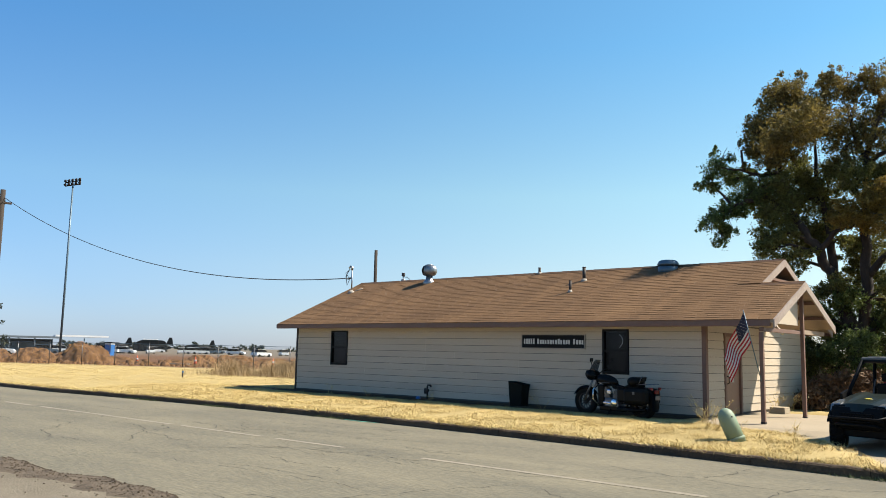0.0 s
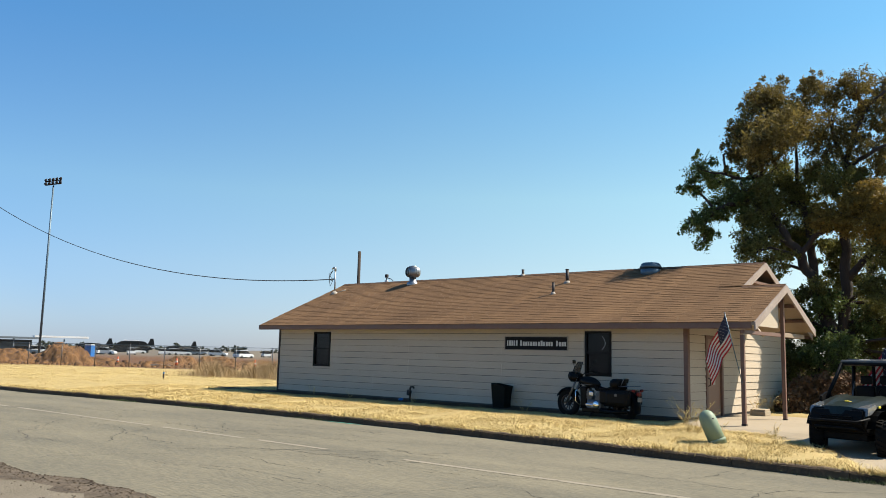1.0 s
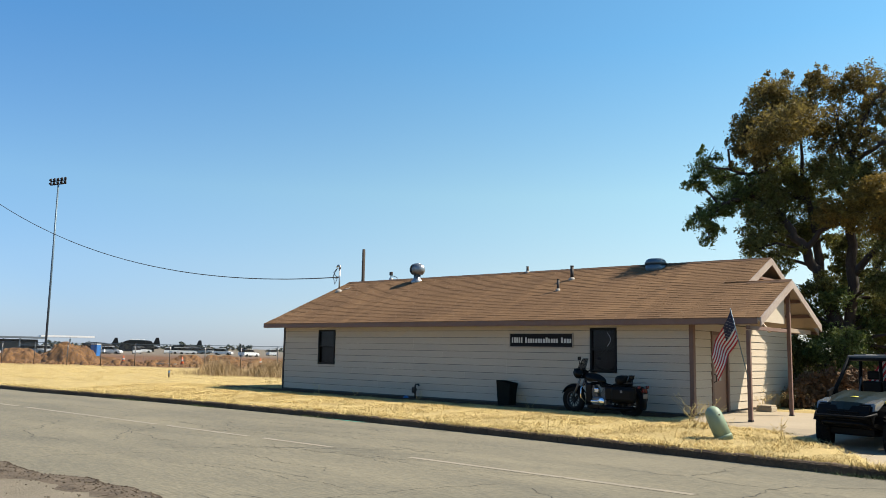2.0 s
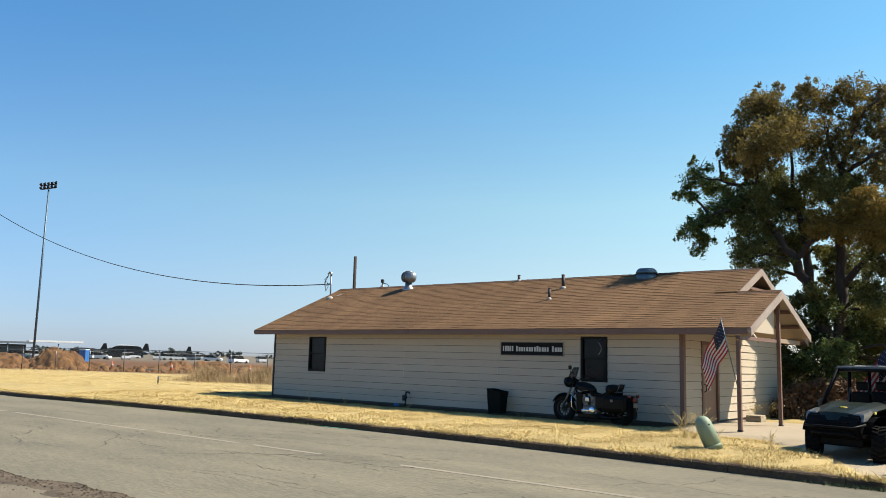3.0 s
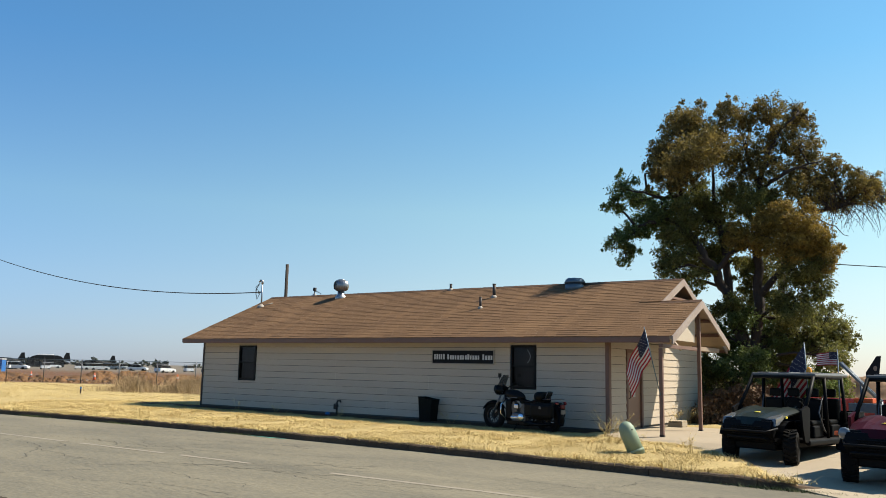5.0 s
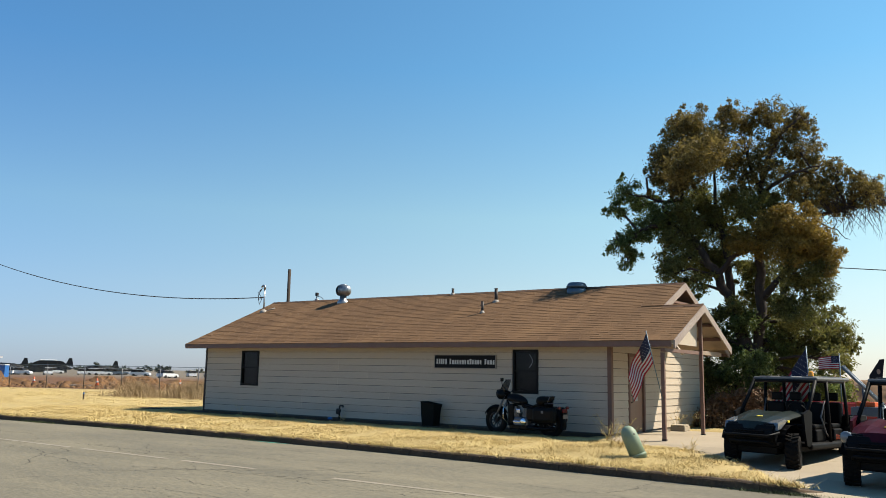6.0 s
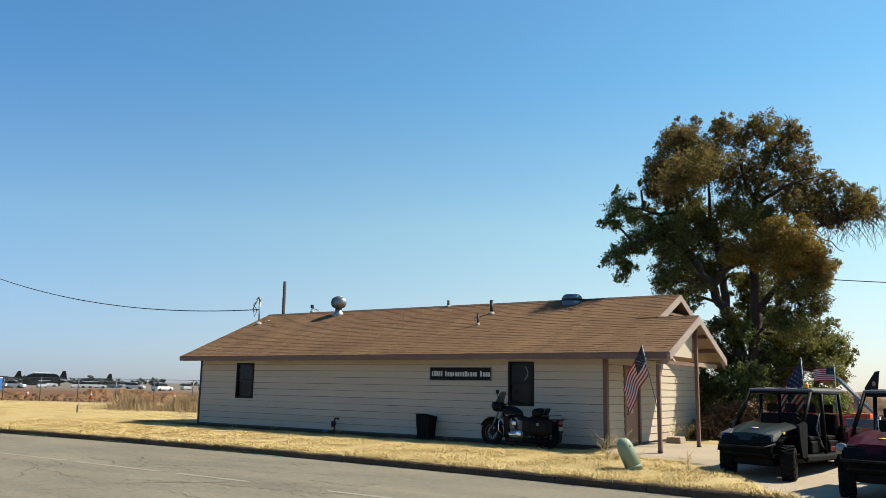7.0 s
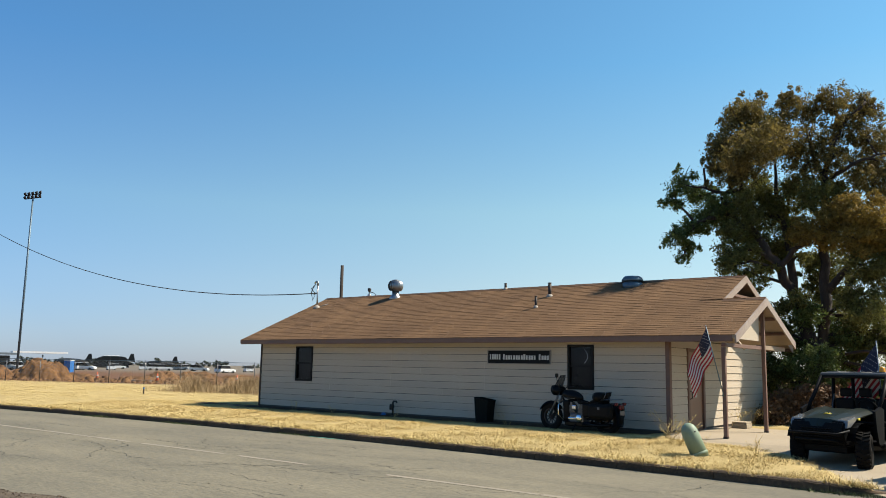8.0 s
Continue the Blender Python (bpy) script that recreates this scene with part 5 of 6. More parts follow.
# ---- flags ----
def flag(name, base, top, hoist, fly, length, wave, label, parent_label="thin metal flag pole"):
    """A striped flag: hoist is its height along the pole, fly its direction, which falls with the wind."""
    base, top = Vector(base), Vector(top)
    f = thing(name, base, 0, label, "flag")
    part("pole", T([(0, 0, 0), top - base], 0.012, 8), M["bluegalv"], f, parent_label)
    bm = bmesh.new()
    lathe(bm, [(0.0, -0.02), (0.022, 0.0), (0.0, 0.03)], top - base, n=8)
    part("finial", bm, M["galv"], f)
    down = (base - top).normalized()
    fly = Vector(fly).normalized()
    side = fly.cross(down).normalized()
    n = 16

    def at(u, v):
        w = math.sin(u * 7 + v * 2.2) * wave * min(1, u * 2.2) + math.sin(u * 15 + v * 5) * wave * 0.3 * u
        return top - base + down * (0.03 + hoist * v * (1 - 0.12 * u)) + fly * (length * u) + side * w + Vector((0, 0, -0.12 * length * u * u))

    def sheet(u0, u1, v0, v1, lift=0.0):
        bm = bmesh.new()
        cols = max(1, round((u1 - u0) * n))
        for sgn in (0.0015, -0.0015):
            g = [[bm.verts.new(at(u0 + (u1 - u0) * i / cols, v0 + (v1 - v0) * j / 2) + side * (sgn * (1 + lift))) for j in range(3)] for i in range(cols + 1)]
            for i in range(cols):
                for j in range(2):
                    q = (g[i][j], g[i + 1][j], g[i + 1][j + 1], g[i][j + 1])
                    bm.faces.new(q if sgn > 0 else q[::-1]).smooth = True
        return bm
    for s in range(13):
        part("stripe", sheet(0.4 if s < 7 else 0.0, 1.0, s / 13, (s + 1) / 13), M["flagred" if s % 2 == 0 else "flagwhite"], f)
    part("canton", sheet(0, 0.4, 0, 7 / 13), M["flagblue"], f, "navy canton")
    bm = bmesh.new()
    for r in range(9):
        for c in range(6 if r % 2 == 0 else 5):
            u, v = 0.4 * ((c + (0.5 if r % 2 == 0 else 1.0)) / 6), 7 / 13 * (r + 0.5) / 9
            for sgn in (1, -1):
                p = at(u, v) + side * 0.004 * sgn
                k = [bm.verts.new(p + fly * (0.0065 * length * math.cos(a)) + down * (0.0065 * length * math.sin(a))) for a in (0, 1.257, 2.513, 3.77, 5.027)]
                bm.faces.new(k if sgn > 0 else k[::-1])
    part("stars", bm, M["flagwhite"], f, "small white stars")


flag("flag", (-6.8, 19.02, 0.98), (-6.98, 18.5, 2.56), 0.72, (-0.46, -0.06, -0.88), 1.0, 0.11, "striped flag hanging limp from a pole on the porch post")
flag("flag", (-3.55, 19.3, 0.2), (-3.62, 19.3, 2.22), 1.0, (-0.62, -0.1, -0.9), 1.4, 0.1, "large striped flag hanging behind the green utility vehicle")
flag("flag", (-3.02, 19.7, 0.3), (-3.02, 19.7, 2.08), 0.3, (-1.0, -0.1, 0.0), 0.42, 0.03, "small striped flag on a thin mast")


# ---- motorcycle ----
def wheel_parts(owner, name, c, r, w, tread, rim_mat, spokes=9, lugs=0, rimr=0.62):
    """A wheel with tyre, rim, hub and spokes, its axle along y."""
    bm = bmesh.new()
    k = w / 2
    lathe(bm, [(r * rimr, -k * 0.8), (r * 0.88, -k), (r * 0.97, -k * 0.8), (r, -k * 0.35), (r, k * 0.35), (r * 0.97, k * 0.8), (r * 0.88, k), (r * rimr, k * 0.8)], c, "y", 28, ring=True)
    wh = part(name, bm, tread, owner, smooth=False)
    if lugs:
        bm = bmesh.new()
        for i in range(lugs):
            a = 2 * math.pi * i / lugs
            for sgn in (-1, 1):
                q = bmesh.new()
                box(q, (-r * 0.055, sgn * k * 0.5 - k * 0.42, -0.012), (r * 0.055, sgn * k * 0.5 + k * 0.42, 0.022))
                bmesh.ops.transform(q, matrix=Matrix.Translation(c) @ Matrix.Rotation(a + (0.1 if sgn > 0 else 0), 4, "Y") @ Matrix.Translation((0, 0, r)) @ Matrix.Rotation(0.4 * sgn, 4, "Z"), verts=q.verts)
                me = bpy.data.meshes.new("lug")
                q.to_mesh(me)
                q.free()
                bm.from_mesh(me)
                bpy.data.meshes.remove(me)
        part("tread", bm, tread, wh)
    bm = bmesh.new()
    lathe(bm, [(r * rimr * 0.86, -k * 0.7), (r * rimr, -k * 0.8), (r * rimr, k * 0.8), (r * rimr * 0.86, k * 0.7)], c, "y", 24, ring=True)
    part("rim", bm, rim_mat, wh)
    bm = bmesh.new()
    lathe(bm, [(r * 0.16, -k * 0.9), (r * 0.2, 0), (r * 0.16, k * 0.9)], c, "y", 14)
    part("hub", bm, rim_mat, wh)
    for i in range(spokes):
        a = 2 * math.pi * i / spokes
        d = Vector((math.cos(a), 0, math.sin(a)))
        part("spoke", T([Vector(c) + d * r * 0.15, Vector(c) + d * r * rimr * 0.9], [r * 0.05, r * 0.035], 5), rim_mat, wh)
    return wh


def motorcycle():
    m = thing("motorcycle", (-10.27, 18.47, -0.02), 171, "black cruiser motorcycle with a windscreen, chrome engine and saddlebags", "motorcycle")
    m.scale = (1.09, 1.05, 1.05)
    blk, chr_, st = M["blackpaint"], M["chrome"], M["steel"]
    wheel_parts(m, "front_wheel", (0.82, 0, 0.32), 0.325, 0.1, M["rubber"], M["iron"], 11)
    wheel_parts(m, "rear_wheel", (-0.8, 0, 0.32), 0.325, 0.15, M["rubber"], M["iron"], 9)
    for y in (-0.09, 0.09):
        part("fork_tube", T([(0.82, y, 0.32), (0.66, y, 0.62), (0.5, y, 0.95)], [0.028, 0.026, 0.022], 10), st, m)

    def fender(name, cx, r, w, a0, a1):
        bm = bmesh.new()
        g = []
        for i in range(13):
            a = radians(a0 + (a1 - a0) * i / 12)
            row = []
            for y, rr in ((-w, r - 0.05), (-w * 0.85, r - 0.01), (-w * 0.4, r + 0.01), (0, r + 0.015), (w * 0.4, r + 0.01), (w * 0.85, r - 0.01), (w, r - 0.05)):
                row.append(bm.verts.new((cx + rr * math.cos(a), y, 0.32 + rr * math.sin(a))))
            g.append(row)
        for i in range(12):
            for j in range(6):
                bm.faces.new((g[i][j], g[i + 1][j], g[i + 1][j + 1], g[i][j + 1]))
        bmesh.ops.solidify(bm, geom=bm.faces, thickness=0.006)
        part(name, bm, blk, m, smooth=True)
    fender("front_fender", 0.82, 0.37, 0.075, 25, 150)
    fender("rear_fender", -0.8, 0.38, 0.11, 20, 200)
    # frame
    part("frame", T([(0.48, 0, 0.9), (0.4, 0, 0.3), (0.25, 0, 0.17), (-0.3, 0, 0.17), (-0.42, 0, 0.35), (-0.5, 0, 0.66), (0.1, 0, 0.78), (0.48, 0, 0.9)], 0.025, 8), blk, m)
    part("swingarm", T([(-0.3, 0.1, 0.33), (-0.8, 0.1, 0.32)], 0.025, 8), blk, m)
    # tank: a drop shape
    bm = bmesh.new()
    bmesh.ops.create_uvsphere(bm, u_segments=20, v_segments=12, radius=1)
    for v in bm.verts:
        x, y, z = v.co
        v.co = (0.18 + x * 0.3, y * 0.15 * (1.05 + 0.25 * x), 0.84 + z * (0.14 if z > 0 else 0.12) + x * 0.05)
    tank = part("tank", bm, blk, m, "gloss black teardrop tank", smooth=True)
    part("tank_stripe", B((0.02, 0.13, 0.78), (0.36, 0.152, 0.795), 0.004), st, tank, "thin silver stripe")
    # seat
    bm = bmesh.new()
    prism(bm, [(0.0, 0.8), (-0.12, 0.72), (-0.35, 0.7), (-0.42, 0.76), (-0.75, 0.8), (-0.8, 0.76), (-0.74, 0.69), (-0.05, 0.65)], 0.26, "y", -0.13)
    bmesh.ops.bevel(bm, geom=list(bm.edges), offset=0.02, segments=2, affect="EDGES")
    part("seat", bm, M["seat"], m, "black two-step saddle")
    # engine
    e = part("crankcase", B((-0.22, -0.13, 0.2), (0.2, 0.13, 0.44), 0.05), st, m, "grey engine case")
    for a, x in ((-22, 0.12), (22, -0.08)):
        mt = Matrix.Translation((x, 0, 0.42)) @ Matrix.Rotation(radians(-a), 4, "Y")
        bm = bmesh.new()
        for k in range(7):
            box(bm, (-0.075, -0.085, 0.03 + k * 0.03), (0.075, 0.085, 0.047 + k * 0.03))
        box(bm, (-0.055, -0.065, 0.0), (0.055, 0.065, 0.28))
        bmesh.ops.transform(bm, matrix=mt, verts=bm.verts)
        part("cylinder", bm, st, e)
    bm = bmesh.new()
    lathe(bm, [(0.085, 0.0), (0.092, 0.02), (0.075, 0.04), (0.02, 0.045)], (-0.1, 0.13, 0.33), "y", 20)
    part("primary_cover", bm, chr_, e, "polished chrome cover", smooth=True)
    part("primary_cover", B((-0.1, 0.13, 0.28), (0.2, 0.17, 0.35), 0.025), chr_, e, "polished chrome cover")
    part("air_cleaner", B((-0.03, 0.1, 0.52), (0.1, 0.17, 0.64), 0.025), chr_, e)
    part("exhaust", T([(0.16, -0.1, 0.5), (0.22, -0.14, 0.3), (0.0, -0.16, 0.2), (-0.9, -0.17, 0.25)], [0.025, 0.03, 0.035, 0.045], 10), chr_, m)
    part("exhaust", T([(-0.2, 0.14, 0.2), (-0.6, 0.17, 0.19), (-1.0, 0.18, 0.22)], [0.03, 0.04, 0.042], 10), blk, m)
    part("side_cover", B((-0.5, -0.13, 0.36), (-0.18, 0.15, 0.68), 0.04), blk, m, "black battery cover")
    part("belly_pan", B((-0.42, -0.12, 0.13), (0.34, 0.13, 0.26), 0.03), blk, m)
    part("down_tube_cover", B((0.22, -0.1, 0.25), (0.4, 0.11, 0.74), 0.04), blk, m)
    part("crash_bar", T([(0.42, 0, 0.75), (0.44, 0.22, 0.62), (0.42, 0.25, 0.4), (0.32, 0.05, 0.2)], 0.015, 8), chr_, m)
    part("footpeg", T([(0.25, 0.12, 0.25), (0.25, 0.28, 0.25)], 0.018, 8), M["rubber"], m)
    part("side_stand", T([(0.0, 0.12, 0.2), (0.04, 0.24, 0.0)], 0.012, 6), blk, m)
    # front fairing, lamp, screen, bars
    bm = bmesh.new()
    prism(bm, [(0.6, 0.82), (0.72, 0.9), (0.74, 1.02), (0.66, 1.1), (0.5, 1.02), (0.48, 0.88)], 0.36, "y", -0.18)
    bmesh.ops.bevel(bm, geom=list(bm.edges), offset=0.035, segments=3, affect="EDGES")
    fr = part("fairing", bm, blk, m, "black handlebar fairing", smooth=True)
    bm = bmesh.new()
    lathe(bm, [(0.09, 0.0), (0.09, 0.05), (0.06, 0.075), (0.01, 0.08)], (0.7, 0, 0.97), "x", 18)
    part("headlight", bm, M["lens"], fr, smooth=True)
    bm = bmesh.new()
    g = []
    for i in range(7):
        row = []
        for j in range(9):
            y = -0.2 + 0.05 * j
            s = i / 6
            row.append(bm.verts.new((0.68 - 0.16 * s - 1.4 * y * y, y * (0.8 - 0.3 * s * s), 1.02 + 0.31 * s)))
        g.append(row)
    for i in range(6):
        for j in range(8):
            bm.faces.new((g[i][j], g[i][j + 1], g[i + 1][j + 1], g[i + 1][j]))
    bmesh.ops.solidify(bm, geom=bm.faces, thickness=0.004)
    part("windscreen", bm, M["windshield"], fr, "clear smoked windscreen", smooth=True)
    part("handlebar", T([(0.3, -0.4, 1.08), (0.42, -0.28, 1.14), (0.48, -0.08, 1.0), (0.48, 0.08, 1.0), (0.42, 0.28, 1.14), (0.3, 0.4, 1.08)], 0.014, 8), blk, m)
    for y in (-1, 1):
        part("grip", T([(0.36, y * 0.34, 1.11), (0.24, y * 0.45, 1.05)], 0.02, 8), M["rubber"], m)
        part("mirror_stem", T([(0.4, y * 0.3, 1.13), (0.37, y * 0.38, 1.3)], 0.008, 6), blk, m)
        part("mirror", B((0.345, y * 0.38 - 0.055, 1.28), (0.37, y * 0.38 + 0.055, 1.37), 0.012), blk, m)
    for y in (-1, 1):
        bm = B((-1.08, y * 0.22 - 0.1, 0.33), (-0.45, y * 0.22 + 0.1, 0.7), 0.085)
        bag = part("saddlebag", bm, M["seat"], m, "black hard saddlebag", smooth=False)
        part("latch", B((-0.8, y * 0.32 - 0.012, 0.56), (-0.74, y * 0.32 + 0.004, 0.62), 0.003), st, bag)
    part("backrest_bar", T([(-0.72, 0.1, 0.72), (-0.84, 0.1, 0.96), (-0.84, -0.1, 0.96), (-0.72, -0.1, 0.72)], 0.01, 8), st, m)
    part("backrest_pad", B((-0.84, -0.09, 0.86), (-0.8, 0.09, 0.97), 0.02), M["seat"], m)
    part("luggage_rack", T([(-0.7, 0.14, 0.78), (-1.12, 0.14, 0.8), (-1.12, -0.14, 0.8), (-0.7, -0.14, 0.78)], 0.011, 8), st, m)
    bm = bmesh.new()
    lathe(bm, [(0.02, -0.22), (0.1, -0.21), (0.115, -0.1), (0.12, 0.05), (0.11, 0.19), (0.03, 0.22)], (-0.62, 0, 0.84), "y", 14)
    part("luggage_roll", bm, M["seat"], m, "black strapped luggage roll", smooth=True)
    part("tail_light", B((-1.2, -0.07, 0.58), (-1.14, 0.07, 0.68), 0.02), M["redlens"], m, "red tail light")
    part("number_plate", B((-1.2, -0.09, 0.45), (-1.185, 0.09, 0.55), 0.004), M["steel"], m)
    for y in (-0.16, 0.16):
        bm = bmesh.new()
        lathe(bm, [(0.035, -0.03), (0.035, 0.02), (0.01, 0.04)], (-1.13, y, 0.7), "x", 10)
        part("indicator", bm, M["redlens"], m)


motorcycle()


# ---- utility vehicles ----
def utv(at, turn, body, label, crew, trim):
    u = thing("utility_vehicle", at, turn, label, "utility vehicle", "parked utility vehicles")
    bp, pl = M[body], M["plastic"]
    W = 0.74
    fx, rx = 1.22, -1.3
    for x in (fx, rx):
        for y in (-1, 1):
            wh = wheel_parts(u, "wheel", (0, 0, 0), 0.32, 0.26, M["rubber"], pl, 6, 22, 0.55)
            wh.matrix_basis = pose(x, y * 0.62, 0.32, 0, 0, 21 if x > 0 else 0)
            part("control_arm", T([(x, y * 0.2, 0.36), (x, y * 0.55, 0.3)], 0.03, 6), pl, u)
    # lower body, floor, skid plate
    part("chassis", B((-1.75, -0.42, 0.26), (1.45, 0.42, 0.42), 0.03), pl, u)
    part("floor_pan", B((-1.05, -0.7, 0.38), (0.72, 0.7, 0.46), 0.02), pl, u)
    # nose: sloping hood with a centre ridge
    bm = bmesh.new()
    g = []
    for x, z, w in ((1.72, 0.74, 0.42), (1.66, 0.88, 0.5), (1.3, 0.99, 0.57), (0.95, 1.05, 0.61), (0.72, 1.08, 0.66)):
        g.append([bm.verts.new((x - 0.13 * abs(t) ** 2, t * w, z - 0.07 * abs(t) ** 3 - (0.035 if abs(t) < 0.35 and x < 1.6 else 0))) for t in (-1, -0.8, -0.5, -0.3, 0, 0.3, 0.5, 0.8, 1)])
    for a, b in zip(g, g[1:]):
        for k in range(8):
            bm.faces.new((a[k], a[k + 1], b[k + 1], b[k]))
    bmesh.ops.recalc_face_normals(bm, faces=bm.faces)
    bmesh.ops.solidify(bm, geom=bm.faces, thickness=0.03)
    hood = part("hood", bm, bp, u, trim, smooth=False)
    bm = bmesh.new()
    lathe(bm, [(0.07, 0), (0.07, 0.006), (0.035, 0.012)], (1.28, 0.0, 0.957), "z", 16)
    part("badge", bm, M["yellow"], hood, "yellow round decal")
    if not crew:
        for k in range(14):
            w = 0.045
            part("bar", B((1.2, 0.1 + k * 0.034, 0.975 - 0.004 * k), (1.27, 0.125 + k * 0.034, 0.985 - 0.004 * k)), M["white"], hood)
    # grille, bumper, lamps
    bm = bmesh.new()
    prism(bm, [(1.72, 0.72), (1.74, 0.6), (1.62, 0.42), (1.3, 0.36), (1.2, 0.7), (1.5, 0.86), (1.66, 0.84)], 1.0, "y", -0.5)
    bmesh.ops.bevel(bm, geom=list(bm.edges), offset=0.03, segments=2, affect="EDGES")
    gr = part("grille", bm, pl, u, "black front fascia")
    for k in range(5):
        part("grille_slat", B((1.72, -0.3, 0.55 + 0.035 * k), (1.755, 0.3, 0.57 + 0.035 * k), 0.004), pl, gr)
    part("bumper_bar", T([(1.6, -0.55, 0.68), (1.84, -0.45, 0.62), (1.86, 0.45, 0.62), (1.6, 0.55, 0.68)], 0.025, 8), pl, u)
    part("bumper_bar", T([(1.6, -0.45, 0.45), (1.8, -0.36, 0.5), (1.8, 0.36, 0.5), (1.6, 0.45, 0.45)], 0.025, 8), pl, u)
    for y in (-1, 1):
        if crew:
            bm = bmesh.new()
            prism(bm, [(1.66, 0.72), (1.62, 0.86), (1.3, 0.93), (1.28, 0.86), (1.5, 0.74)], 0.2, "y", y * 0.44 - 0.1)
            bmesh.ops.bevel(bm, geom=list(bm.edges), offset=0.012, segments=2, affect="EDGES")
            part("headlight", bm, M["lens"], u, "clear slanted headlamp")
            part("marker", B((1.2, y * 0.555 - 0.012, 0.86), (1.27, y * 0.555 + 0.012, 0.9), 0.004), M["yellow"], u, "small yellow decal")
        else:
            bm = bmesh.new()
            lathe(bm, [(0.1, 0.0), (0.1, 0.04), (0.07, 0.06), (0.01, 0.065)], (1.6, y * 0.52, 0.78), "x", 18)
            part("headlight", bm, M["lens"], u, "round headlamp", smooth=True)
            part("marker", B((1.55, y * 0.64 - 0.05, 0.74), (1.62, y * 0.64 + 0.04, 0.81), 0.01), M["orange"], u)
        # fenders over each front wheel
        bm = bmesh.new()
        q = []
        for i in range(9):
            a = radians(15 + 150 * i / 8)
            q.append([bm.verts.new((fx + 0.4 * math.cos(a), yy, 0.4 + 0.42 * math.sin(a))) for yy in (y * 0.42, y * 0.64)])
        for a, b in zip(q, q[1:]):
            bm.faces.new((a[0], a[1], b[1], b[0]))
        bmesh.ops.solidify(bm, geom=bm.faces, thickness=0.025)
        part("front_fender", bm, pl, u)
        bm = bmesh.new()
        q = []
        for i in range(9):
            a = radians(10 + 160 * i / 8)
            q.append([bm.verts.new((rx + 0.42 * math.cos(a), yy, 0.4 + 0.42 * math.sin(a))) for yy in (y * 0.46, y * 0.76)])
        for a, b in zip(q, q[1:]):
            bm.faces.new((a[0], a[1], b[1], b[0]))
        bmesh.ops.solidify(bm, geom=bm.faces, thickness=0.025)
        part("rear_fender", bm, pl, u)
        # side panel behind the front wheel, sills
        bm = bmesh.new()
        prism(bm, [(0.85, 0.42), (0.66, 0.4), (0.6, 1.05), (0.72, 1.1), (0.95, 1.02), (0.92, 0.7)], 0.05, "y", y * 0.7 - 0.025)
        part("cowl_side", bm, pl if crew else bp, u)
        part("rocker_panel", B((-1.0, y * 0.7 - 0.05, 0.34), (0.7, y * 0.7 + 0.05, 0.45), 0.03), pl, u)
        # cage
        r = 0.036
        part("cage_tube", T([(0.78, y * 0.68, 0.98), (0.44, y * 0.66, 1.36), (0.22, y * 0.64, 1.66)], r, 8), pl, u)
        part("cage_tube", T([(0.22, y * 0.64, 1.65), (-1.05, y * 0.64, 1.65)], r, 8), pl, u)
        part("cage_tube", T([(-0.25, y * 0.68, 0.46), (-0.25, y * 0.66, 1.1), (-0.25, y * 0.64, 1.66)], r, 8), pl, u)
        part("cage_tube", T([(-1.08, y * 0.68, 0.5), (-1.1, y * 0.66, 1.1), (-1.06, y * 0.64, 1.65)], r, 8), pl, u)
        # harness
        part("seat_belt", T([(-0.22, y * 0.62, 1.3), (-0.05, y * 0.6, 0.95), (-0.12, y * 0.66, 0.62), (-0.3, y * 0.66, 0.5)], [0.014, 0.016, 0.02, 0.016], 4), M["steel"], u, "grey webbing belt")
    for x in (0.22, -0.25, -1.06):
        part("cross_tube", T([(x, -0.64, 1.65), (x, 0.64, 1.65)], 0.034, 8), pl, u)
    # roof with raised ribs
    bm = B((-1.32, -0.68, 1.66), (0.22, 0.68, 1.73), 0.03)
    rf = part("roof", bm, M["utvroof"], u, "dusty dark moulded roof")
    for y in (-0.45, 0.0, 0.45):
        part("rib", B((-1.2, y - 0.12, 1.73), (0.14, y + 0.12, 1.75), 0.01), M["utvroof"], rf)
    bm = bmesh.new()
    lathe(bm, [(0.06, 0.0), (0.06, 0.02), (0.05, 0.09), (0.03, 0.11)], (-0.35, 0.3 if crew else 0.05, 1.745), "z", 14)
    part("beacon", bm, M["amber"], u, "amber warning beacon", smooth=True)
    # dash, wheel, seats
    part("dashboard", B((0.5, -0.64, 0.82), (0.78, 0.64, 1.02), 0.05), pl, u)
    bm = bmesh.new()
    ring = [Vector((0.36 + 0.1 * math.sin(a), 0.32 + 0.17 * math.cos(a), 1.07 + 0.14 * math.sin(a))) for a in (2 * math.pi * k / 20 for k in range(21))]
    tube(bm, ring, 0.016, 6)
    sw = part("steering_wheel", bm, pl, u)
    part("steering_column", T([(0.36, 0.32, 1.07), (0.6, 0.32, 0.92)], 0.025, 6), pl, sw)
    for sx in (-0.2, -1.0) if crew else (-0.2,):
        base = part("seat_base", B((sx - 0.02, -0.62, 0.46), (sx + 0.42, 0.62, 0.7), 0.03), pl, u)
        for y in (-0.4, 0.0, 0.4):
            part("cushion", B((sx, y - 0.19, 0.7), (sx + 0.42, y + 0.19, 0.8), 0.035), M["seat"], base)
            part("backrest", B((sx - 0.08, y - 0.19, 0.78), (sx + 0.03, y + 0.19, 1.22), 0.035), M["seat"], base)
            part("headrest", B((sx - 0.1, y - 0.12, 1.25), (sx - 0.03, y + 0.12, 1.42), 0.03), M["seat"], base)
